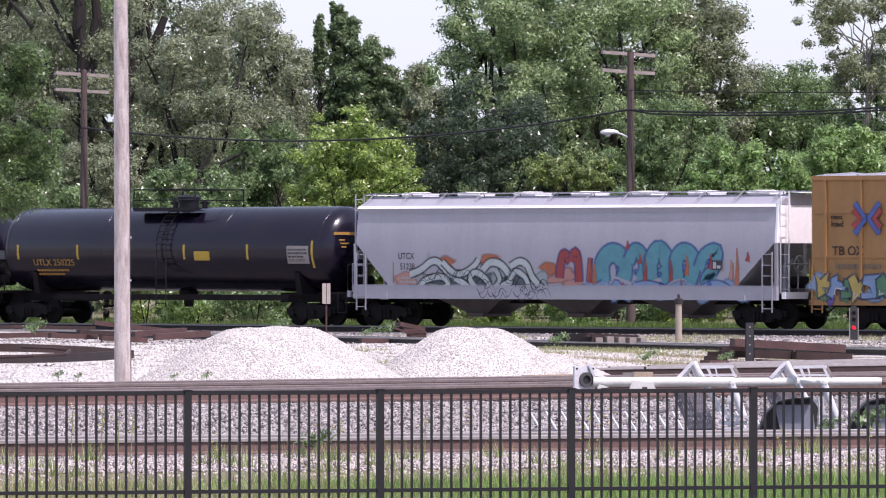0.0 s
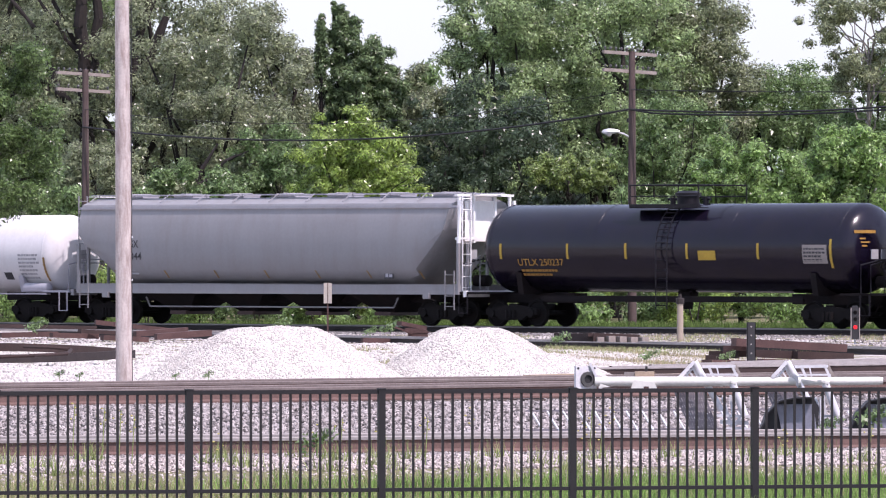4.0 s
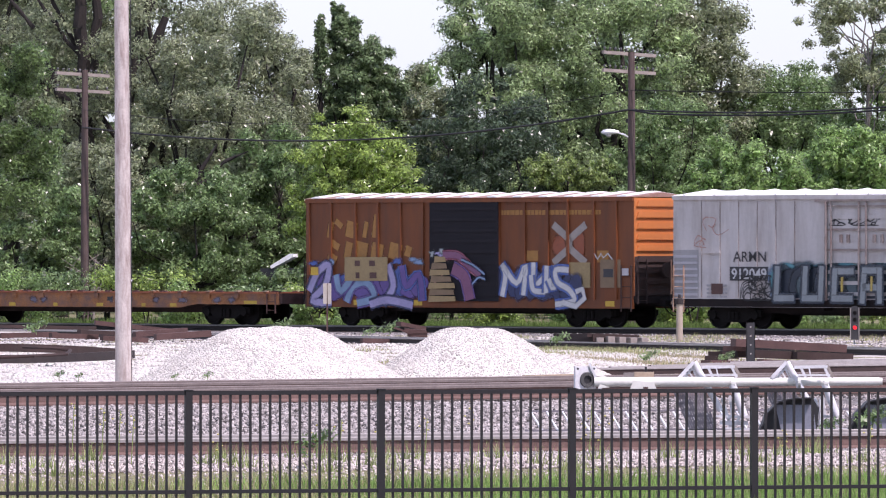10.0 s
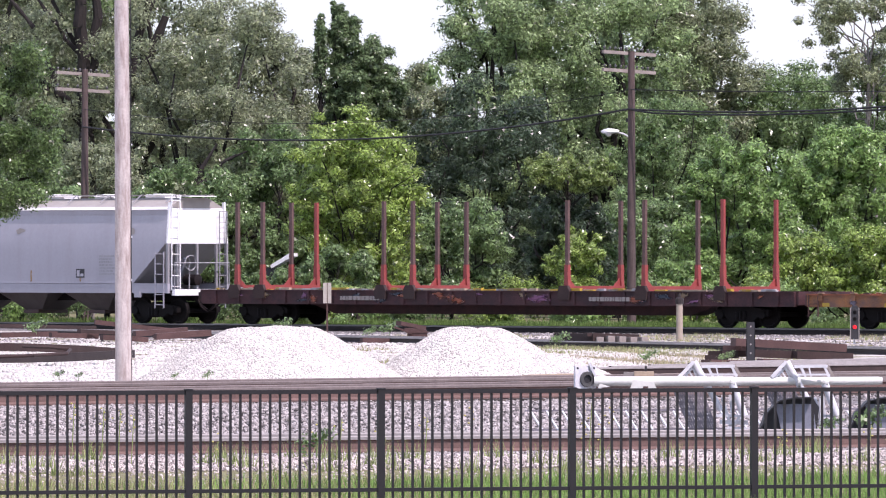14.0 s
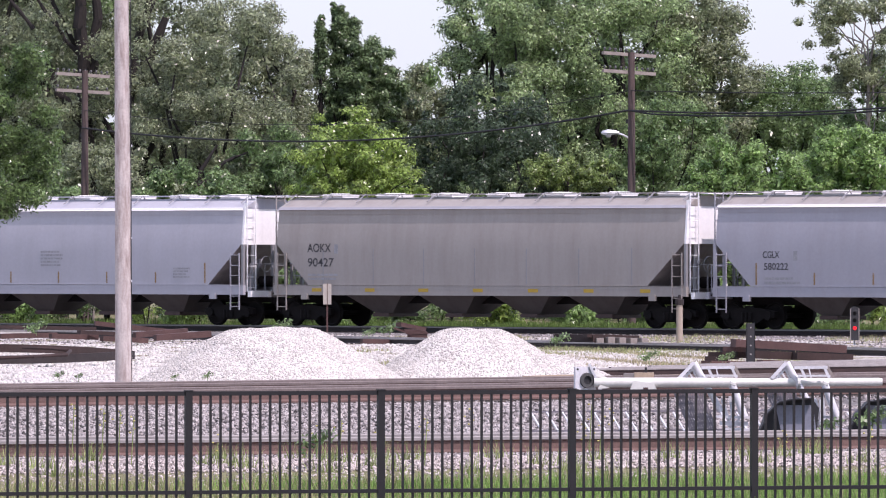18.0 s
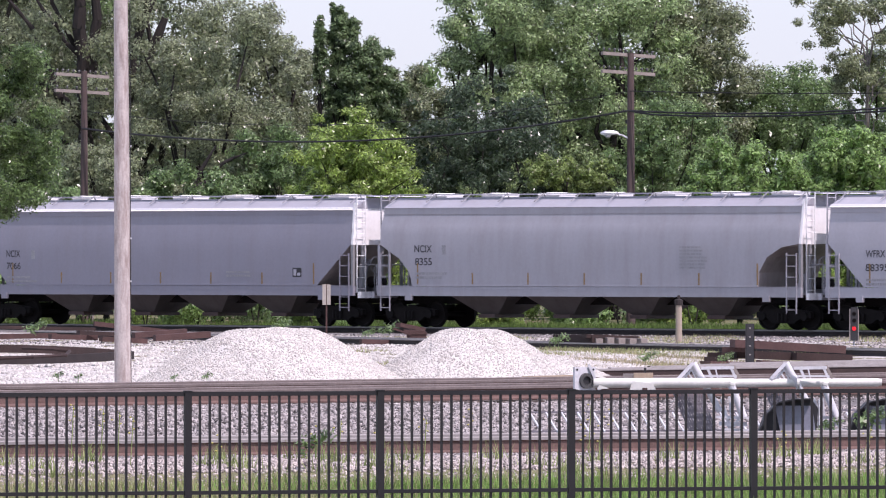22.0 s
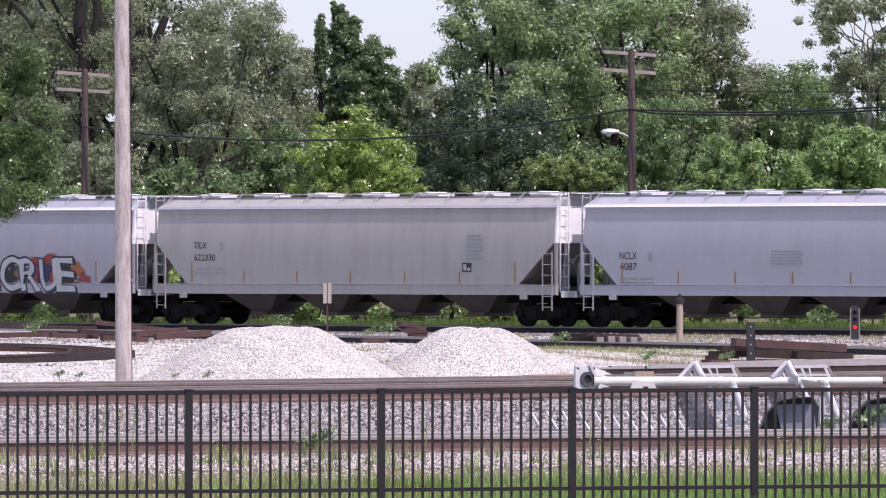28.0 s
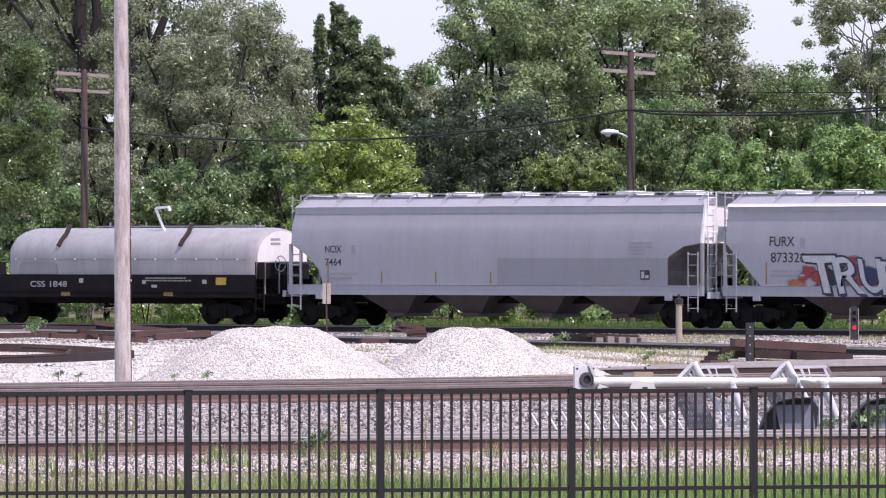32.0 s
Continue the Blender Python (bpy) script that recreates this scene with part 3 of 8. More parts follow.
def air_hose(car, x, s):
    part("air_hose", Geo().path([(x, -0.35, 0.85), (x + s * 0.15, -0.36, 0.6), (x + s * 0.4, -0.3, 0.42), (x + s * 0.62, -0.2, 0.42)], 0.025, 6), M_under, car)


# ---- hopper cars ----
def hopper(name, label, L, paint_m, roof_m, end_m, marks=(), bays=4, round_side=False, bay_m=None, strip=True, eave=None, reflectors=7, refl_m=None, hatch=None, sill_m=None, strut_m=None, sill_z=1.08, round_end=False, lean=0.12, slope_m=None):
    car = thing(name, label, "freight car", group="freight train")
    W, h = 1.55, L / 2
    TOP = W - lean
    bay_m, refl_m, hatch, sill_m, strut_m = bay_m or M_bay, refl_m or M_reflamber, hatch or M_roofwhite, sill_m or paint_m, strut_m or M_mid
    if round_side:
        prof = [(-0.95, 1.40), (-1.30, 1.62), (-1.50, 1.95), (-1.585, 2.45), (-1.60, 3.0), (-1.56, 3.55), (-1.47, 3.95), (-1.36, 4.22)]
        ring = prof + [(-0.62, 4.45), (0.62, 4.45)] + [(-y, z) for y, z in reversed(prof)]
        g, n = Geo(), len(ring)
        secs = [(-h, 3.2), (-h + 0.35, 2.75), (-h + 1.6, 1.75), (-h + 2.0, 1.4), (h - 2.4, 1.4), (h - 1.9, 1.75), (h - 0.55, 3.3), (h - 0.3, 4.0)]
        pts, fs = [], []
        for x, zm in secs:
            pts += [(x, y, max(z, zm)) for y, z in ring]
        for i in range(len(secs) - 1):
            fs += [(i * n + k, i * n + (k + 1) % n, (i + 1) * n + (k + 1) % n, (i + 1) * n + k) for k in range(n)]
        fs += [tuple(range(n)), tuple(range((len(secs) - 1) * n, len(secs) * n))]
        part("body", g.quads(pts, fs), paint_m, car, smooth=True)
        part("end_sheet", Geo().box(h - 0.28, h - 0.26, -0.8, 0.8, 2.9, 4.3), end_m, car, "white end panel with sunlight in its colour")
        for y in (-1.3, -0.55, 0.55, 1.3):
            part("cage_post", Geo().box(h - 0.12, h - 0.04, y - 0.045, y + 0.045, 2.85, 4.5), end_m, car)
        for z in (4.48, 3.0):
            part("cage_beam", Geo().box(h - 0.14, h - 0.02, -1.45, 1.45, z - 0.04, z + 0.04), end_m, car)
        part("top_sill", Geo().box(-h, h, -1.50, -1.44, 4.06, 4.14).box(-h, h, 1.44, 1.50, 4.06, 4.14), roof_m, car, "pale seam along the eaves")
    else:
        prof = [(-W, 1.43), (-W, 2.0), (-W, 2.6), (-W + 0.008, 2.9), (-W + 0.03, 3.2), (-W + 0.065, 3.5), (-TOP, 3.86), (-TOP, 3.9), (-TOP, 4.10)]
        ring = prof + [(-y, z) for y, z in reversed(prof)]
        n = len(ring)
        secs = [(-h, 2.84), (-h + 1.5, 1.43), (h - 1.6, 1.43), (h, 2.84)]
        if round_end:
            secs = [(-h, 2.84), (-h + 0.9, 2.35), (-h + 1.35, 1.9), (-h + 1.5, 1.43), (h - 1.75, 1.43), (h - 1.68, 1.9), (h - 1.35, 2.4), (h - 0.7, 2.74), (h, 2.84)]
        pts, fs, under = [], [], []
        for x, zm in secs:
            pts += [(x, y, max(z, zm)) for y, z in ring]
        for i in range(len(secs) - 1):
            fs += [(i * n + k, i * n + k + 1, (i + 1) * n + k + 1, (i + 1) * n + k) for k in range(n - 1)]
            under.append((i * n + n - 1, i * n, (i + 1) * n, (i + 1) * n + n - 1))
        fs += [tuple(range(n)), tuple(range((len(secs) - 1) * n, len(secs) * n))]
        part("body", Geo().quads(pts, fs), paint_m, car, smooth=True)
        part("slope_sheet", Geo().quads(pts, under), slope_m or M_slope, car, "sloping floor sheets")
        # Sun-side end sheet in the lighter end paint, sunlight in its colour.
        part("end_sheet", Geo().box(h + 0.003, h + 0.02, -TOP + 0.02, TOP - 0.02, 2.84, 4.09), end_m, car, "sun-side end sheet, lit tone in most cars' paint")
        part("roof", Geo().prism([(-TOP - 0.02, 4.103), (TOP + 0.02, 4.103), (0.62, 4.46), (-0.62, 4.46)], -h, h, "x"), roof_m, car)
        if strip:
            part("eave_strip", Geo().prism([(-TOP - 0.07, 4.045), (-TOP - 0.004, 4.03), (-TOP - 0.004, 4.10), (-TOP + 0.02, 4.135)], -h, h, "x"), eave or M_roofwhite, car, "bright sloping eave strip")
        part("top_chord", Geo().box(-h + 0.1, h - 0.1, -TOP - 0.022, -TOP, 3.88, 3.92), paint_m, car)
    # sills and platforms
    for y0, y1, nm in ((-W - 0.02, -W + 0.12, "side_sill"), (W - 0.12, W + 0.02, "side_sill")):
        part(nm, Geo().box(-h - 0.12, h + 0.12, y0, y1, sill_z, 1.41), sill_m, car)
        part("sill_flange", Geo().box(-h - 0.1, h + 0.1, y0 - 0.01, y0 + 0.10, 1.42, 1.435), sill_m, car)
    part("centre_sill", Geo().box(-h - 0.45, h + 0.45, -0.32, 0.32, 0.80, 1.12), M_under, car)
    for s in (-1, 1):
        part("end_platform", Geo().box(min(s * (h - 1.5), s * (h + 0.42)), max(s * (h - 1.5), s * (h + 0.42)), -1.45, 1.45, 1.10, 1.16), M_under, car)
        part("end_sill", Geo().box(min(s * (h + 0.30), s * (h + 0.44)), max(s * (h + 0.30), s * (h + 0.44)), -1.52, 1.52, 1.0, 1.22), end_m if s > 0 else sill_m, car)
        part("shear_plate", Geo().prism([(s * (h - 1.55), 1.16), (s * (h - 1.0), 1.16), (s * (h - 0.5), 2.3), (s * (h - 0.6), 2.35)] if s > 0 else [(-h + 1.0, 1.16), (-h + 1.55, 1.16), (-h + 0.6, 2.35), (-h + 0.5, 2.3)], -0.06, 0.06), sill_m, car)
        # On the sun side, em is the lit tone; low posts are greyed for shade.
        em = end_m if s > 0 else sill_m
        for y in (-1.5, 1.5):
            part("corner_post", Geo().box(s * (h + 0.06) - 0.05, s * (h + 0.06) + 0.05, y - 0.05, y + 0.05, 1.2, 2.84), M_mid if s > 0 else sill_m, car)
            if s > 0:
                yt = (TOP - 0.06) * (1 if y > 0 else -1)
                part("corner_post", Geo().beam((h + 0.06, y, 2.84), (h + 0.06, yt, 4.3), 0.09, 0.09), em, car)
            xx = s * (h - 0.48)
            ladder(car, (s * (h - 0.06), y * 1.055), (xx, y * 1.055), 0.55, 1.9 if round_side else 2.55, M_mid if round_side else sill_m, 0.36)
        for y in (-1.0, 0.0, 1.0):
            part("end_post", Geo().box(s * (h + 0.05) - 0.04, s * (h + 0.05) + 0.04, y - 0.045, y + 0.045, 1.2, 2.84), M_mid if s > 0 else sill_m, car)
        ladder(car, (s * (h + 0.16), -TOP + 0.03), (s * (h + 0.16), -TOP + 0.46), 1.2, 4.55, em, 0.38)
        ladder(car, (s * (h + 0.16), 1.42), (s * (h + 0.16), 1.05), 1.2, 4.0, M_mid if s > 0 else sill_m, 0.38)
        part("crossover_step", Geo().box(s * (h + 0.02), s * (h + 0.34), -0.7, 0.7, 4.50, 4.53) if s > 0 else Geo().box(-h - 0.34, -h - 0.02, -0.7, 0.7, 4.50, 4.53), end_m, car)
        part("handrail", Geo().path([(s * (h + 0.30), -1.4, 1.2), (s * (h + 0.30), -1.4, 2.15), (s * (h + 0.30), 1.4, 2.15), (s * (h + 0.30), 1.4, 1.2)], 0.022, 5), M_mid if s > 0 else sill_m, car)
        part("jacking_pad", Geo().box(s * (h - 1.35) - 0.14, s * (h - 1.35) + 0.14, -W - 0.06, -W + 0.05, 0.93, 1.14), sill_m, car)
        air_hose(car, s * (h + 0.45), s)
    brake_gear(car, h + 0.22, M_mid)
    # discharge bays
    span = L - 5.0
    for k in range(bays):
        x = -span / 2 + span * (k + 0.5) / bays
        a = span / bays / 2 - 0.10
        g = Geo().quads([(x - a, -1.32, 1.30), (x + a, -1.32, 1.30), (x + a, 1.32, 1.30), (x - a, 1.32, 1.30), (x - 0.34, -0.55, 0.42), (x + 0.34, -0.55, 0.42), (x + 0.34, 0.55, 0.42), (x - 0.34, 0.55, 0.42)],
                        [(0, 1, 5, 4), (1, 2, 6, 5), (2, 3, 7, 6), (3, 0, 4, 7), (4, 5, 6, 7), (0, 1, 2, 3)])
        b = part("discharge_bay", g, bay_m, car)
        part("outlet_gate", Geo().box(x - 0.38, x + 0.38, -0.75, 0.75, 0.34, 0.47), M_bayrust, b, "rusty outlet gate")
    if round_side:
        part("pipe_run", Geo().path([(-h + 3, -1.2, 0.95), (-h + 3.2, -1.2, 0.62), (h - 3.2, -1.2, 0.62), (h - 3, -1.2, 0.95)], 0.03, 6), sill_m, car)
    # roof walk, brackets and hatches
    for y in (-0.80, 0.62):
        part("roof_walk", Geo().box(-h - 0.15, h + 0.15, y, y + 0.18, 4.545, 4.575), roof_m, car)
    step = 1.62
    n = int((L - 0.4) / step)
    for k in range(n + 1):
        x = -h + 0.25 + (L - 0.5) * k / n
        part("walk_bracket", Geo().sweep([(x, -0.72, 4.45), (x, -0.80, 4.58), (x, -1.28, 4.30)], [(-0.016, -0.014), (0.016, -0.014), (0.016, 0.014), (-0.016, 0.014)]), strut_m, car)
        part("walk_bracket", Geo().beam((x, 0.80, 4.575), (x, 0.72, 4.45), 0.05, 0.05), strut_m, car)
    nh = 7
    for k in range(nh):
        x = -h + 1.6 + (L - 3.2) * k / (nh - 1)
        hcov = part("roof_hatch", Geo().box(x - 0.48, x + 0.48, -0.42, 0.42, 4.46, 4.53).prism([(-0.46, 4.53), (0.46, 4.53), (0.36, 4.59), (-0.36, 4.59)], x - 0.50, x + 0.50, "x"), hatch, car)
        part("hatch_bar", Geo().box(x - 0.03, x + 0.03, -0.5, 0.5, 4.591, 4.615), hatch, hcov)
    # reflectors
    ys = -W - 0.004
    zz0 = 1.48
    if reflectors:
        for k in range(reflectors):
            x = -h + 1.75 + (L - 3.5) * k / (reflectors - 1)
            tall = k in (0, reflectors - 1)
            if round_side:
                part("reflector", Geo().quads([(x - 0.03, -1.51, 1.9), (x + 0.03, -1.50, 1.9), (x + 0.12, -1.33, 1.62), (x + 0.06, -1.33, 1.62)], [(0, 1, 2, 3)]), refl_m, car)
            else:
                part("reflector", Geo().box(x - 0.028, x + 0.028, ys - 0.004, ys + 0.002, zz0, zz0 + (0.72 if tall else 0.40)), refl_m, car)
    trucks(car, h - 1.0)
    couplers(car, h + 0.05)
    return car


def fitted(body, x, width, z, cap, material, parent, y, bold=0.004, name="lettering"):
    """Lettering that starts at x, is width wide and cap tall, centred on height z."""
    me = text_mesh(body, cap / 0.70, 1.0, bold)
    xs_ = [v.co.x for v in me.vertices]
    k = width / (max(xs_) - min(xs_))
    me.transform(Matrix.Diagonal((k, 1, 1, 1)) @ Matrix.Translation((-min(xs_), 0, 0)))
    return part(name, me, material, parent, at=pose(x, y, z - cap / 2, 90, 0, 0))


def marks(car, initials, number, first, second, cap, y=-1.556):
    """Owner's initials and number; first and second: start, width, height."""
    fitted(initials, *first, cap, M_text, car, y)
    fitted(number, *second, cap, M_text, car, y)
    x, z = second[0], second[2] - cap / 2
    bars(x + 0.02, z - 0.50, 1.5, 0.28, 2, M_textfaint, car, y, "data_line")
    part("data_square", Geo().box(x + 1.25, x + 1.42, y - 0.003, y, first[2] - 0.2, first[2] + 0.12), M_textfaint, car)


def data_block(car, x, z, w, h, rows, m=None, y=-1.556):
    bars(x, z, w, h, rows, m or M_textfaint, car, y, "data_line")


def label_plate(car, x, z, y=-1.556):
    p = plate(x, z, 0.42, 0.32, M_text, car, y, "consolidated_stencil")
    part("stencil_mark", Geo().box(x + 0.05, x + 0.18, y - 0.007, y - 0.004, z + 0.05, z + 0.27).box(x + 0.22, x + 0.37, y - 0.007, y - 0.004, z + 0.05, z + 0.15), M_white, p)


# ---- spray paint ----
SHEET = [-1.556]


def flush(y):
    """Paint layers lie within a centimetre of the sheet that they are sprayed on."""
    base = -1.69 if y < -1.68 else SHEET[0]
    return base + 0.22 * (y - base) if y < base else y


def blob(cx, cz, rx, rz, seed, y, wob=0.18, n=26, turn=0.0):
    r = random.Random(seed)
    ph = [r.uniform(0, 6.28) for _ in range(4)]
    am = [r.uniform(0.3, 1) * wob / (k + 1) ** 0.5 for k in range(4)]
    g, pts = Geo(), []
    y = flush(y)
    for edge in (1.0, max(0.3, 1 - 0.11 / min(rx, rz))):
        for k in range(n):
            a = 2 * math.pi * k / n
            q = edge * (1 + sum(am[j] * math.sin((j + 2) * a + ph[j]) for j in range(4)))
            px, pz = rx * q * math.cos(a), rz * q * math.sin(a)
            pts.append((cx + px * math.cos(turn) - pz * math.sin(turn), y, cz + px * math.sin(turn) + pz * math.cos(turn)))
    g.fade = [1.0] * n + [0.0] * n
    return g.quads(pts, [tuple(range(n, 2 * n))] + [(k, (k + 1) % n, n + (k + 1) % n, n + k) for k in range(n)])


def stroke(pts, w, y, taper=0.0):
    """A flat painted band along points (x, z)."""
    g, y, n = Geo(), flush(y), len(pts)
    rows = [[], [], [], []]
    for i, (x, z) in enumerate(pts):
        a, b = pts[max(0, i - 1)], pts[min(n - 1, i + 1)]
        dx, dz = b[0] - a[0], b[1] - a[1]
        l = math.hypot(dx, dz) or 1
        ww = w * (1 - taper * i / max(1, n - 1)) / 2
        soft = min(0.03, 0.5 * ww)
        for row, k in zip(rows, (ww + soft, ww - soft, soft - ww, -ww - soft)):
            row.append((x - dz / l * k, y, z + dx / l * k))
    g.fade = [1.0] * n + [0.0] * (2 * n) + [1.0] * n
    return g.quads(sum(rows, []), [(j * n + i, j * n + i + 1, (j + 1) * n + i + 1, (j + 1) * n + i) for j in range(3) for i in range(n - 1)])


def curve(pts, n=4):
    """A smooth line through the points."""
    p = [pts[0]] + list(pts) + [pts[-1]]
    out = []
    for i in range(1, len(p) - 2):
        for k in range(n):
            q = k / n
            out.append(tuple(0.5 * (2 * p[i][j] + (p[i + 1][j] - p[i - 1][j]) * q + (2 * p[i - 1][j] - 5 * p[i][j] + 4 * p[i + 1][j] - p[i + 2][j]) * q * q + (3 * p[i][j] - p[i - 1][j] - 3 * p[i + 1][j] + p[i + 2][j]) * q ** 3) for j in (0, 1)))
    return out + [pts[-1]]


LAYER = [0]


def fat_line(car, pts, w, fill, edge, y, rim=0.06, taper=0.0):
    """A sprayed band with a darker outline; each one lies a hair over the last."""
    LAYER[0] += 1
    yy = y - 0.0009 * (LAYER[0] % 40)
    c = curve(pts)
    a = part("spray_paint", stroke(c, w + 2 * rim, yy, taper), edge, car)
    part("paint_fill", stroke(c, w, yy - 0.0005, taper), fill, a)
    return a


def sprayed_letter(car, ch, x0, x1, z0, z1, lean, y, fill, shade):
    """One block letter, leaning, with a dark drop shade."""
    def shaped(bold, grow):
        me = text_mesh(ch, 1.0, 1.0, bold)
        xs_, ys_ = [v.co.x for v in me.vertices], [v.co.y for v in me.vertices]
        ax, bx, ay, by = min(xs_), max(xs_), min(ys_), max(ys_)
        for v in me.vertices:
            q, p = (v.co.y - ay) / (by - ay), (v.co.x - ax) / (bx - ax)
            v.co.x = x0 - grow + (x1 - x0 + 2 * grow) * p - lean * (q - 0.5) + 0.03 * math.sin(9 * q + 5 * x0)
            v.co.y = z0 - grow + (z1 - z0 + 2 * grow) * q + 0.03 * math.sin(7 * p + 3 * x0)
        return me

    part("letter_shade", shaped(0.03, 0.05), shade, car, at=pose(0.09, y, -0.06, 90, 0, 0))
    part("letter_edge", shaped(0.04, 0.07), shade, car, at=pose(0, y - 0.0005, 0, 90, 0, 0))
    return part("spray_letter", shaped(0.015, 0.0), fill, car, at=pose(0, y - 0.0055, 0, 90, 0, 0))


SHARDS = [
    [(0, 0.1), (0.3, 0), (0.45, 0.45), (0.9, 0.35), (1, 0.6), (0.5, 0.7), (0.55, 1.0), (0.25, 0.9), (0.2, 0.5)],
    [(0.1, 0), (0.5, 0.12), (0.4, 0.4), (0.75, 0.35), (1, 0.05), (0.95, 0.6), (0.7, 0.65), (0.8, 1), (0.45, 0.75), (0.15, 0.95), (0.2, 0.5)],
    [(0, 0.8), (0.2, 0.3), (0.15, 0), (0.5, 0.2), (0.95, 0.1), (0.7, 0.45), (0.9, 0.9), (0.55, 0.7), (0.35, 1)],
    [(0.05, 0.05), (0.95, 0), (1, 0.3), (0.45, 0.32), (0.5, 0.55), (0.9, 0.6), (0.85, 0.95), (0.1, 1), (0.0, 0.75), (0.2, 0.5)],
]


def shard(car, x, z, w, h, seed, fill, edge, y, rim=0.06, hot=None):
    """One hard-edged sprayed form with a darker rim."""
    r = random.Random(seed)
    base = SHARDS[seed % len(SHARDS)]
    flip, tilt = r.random() < 0.4, r.uniform(-0.25, 0.25)
    pts = []
    for a, b in base:
        a, b = (1 - a if flip else a) - 0.5 + r.uniform(-0.06, 0.06), b - 0.5 + r.uniform(-0.06, 0.06)
        pts.append((w * (a + tilt * b), h * (b - tilt * 0.3 * a)))

    def poly(grow, yy):
        out, n = [], len(pts)
        for g_ in (grow + 0.03, grow - 0.04):
            for a, b in pts:
                l = math.hypot(a, b) or 1
                out.append((x + a * (1 + g_ / l), flush(yy), z + b * (1 + g_ / l)))
        geo = Geo().quads(out, [tuple(range(n, 2 * n))] + [(k, (k + 1) % n, n + (k + 1) % n, n + k) for k in range(n)])
        geo.fade = [1.0] * n + [0.0] * n
        return geo

    p = part("spray_paint", poly(rim, y), edge, car)
    part("paint_fill", poly(0, y - 0.002), fill, p)
    if hot:
        q = [pts[k] for k in (1, 2, 3)]
        part("paint_highlight", stroke([(x + a * 0.7, z + b * 0.7) for a, b in q], 0.05, y - 0.004), hot, p)
    return p


def wild_piece(car, x0, x1, z0, z1, n, seed, fills, edge, y, hots=(None,), rim=0.05, size=1.0):
    r = random.Random(seed)
    h = z1 - z0
    for k in range(n):
        x = x0 + (x1 - x0) * (k + 0.5) / n + r.uniform(-0.1, 0.1)
        shard(car, x, (z0 + z1) / 2 + r.uniform(-0.12, 0.12) * h, size * 1.6 * (x1 - x0) / n * r.uniform(0.8, 1.2), h * r.uniform(0.75, 1.05), seed * 17 + k * 5 + r.randrange(3), fills[k % len(fills)], edge, y - 0.005 * (k % 6) - 0.0004 * k, rim, hots[k % len(hots)])


def scribble(car, x0, x1, z0, z1, n, seed, material, y, w):
    """Loose hooked pen strokes."""
    r = random.Random(seed)
    for k in range(n):
        x, z, a = r.uniform(x0, x1), r.uniform(z0, z1), r.uniform(0, 6.28)
        q = 0.13 + 0.14 * r.random()
        pts = [(x + q * j * math.cos(a + 0.9 * j), min(z1, max(z0, z + q * j * math.sin(a + 0.9 * j)))) for j in range(4)]
        part("pen_stroke", stroke(curve(pts, 3), w, y - 0.0012 * k, 0.5), material, car)


def spatter(car, x0, x1, z0, z1, n, seed, mats, y, size=0.3, wob=0.25):
    r = random.Random(seed)
    for k in range(n):
        part("spray_patch", blob(r.uniform(x0, x1), r.uniform(z0, z1), size * r.uniform(0.5, 1.4), size * r.uniform(0.4, 1.1), seed * 31 + k, y - 0.0006 * k, wob), mats[k % len(mats)], car)

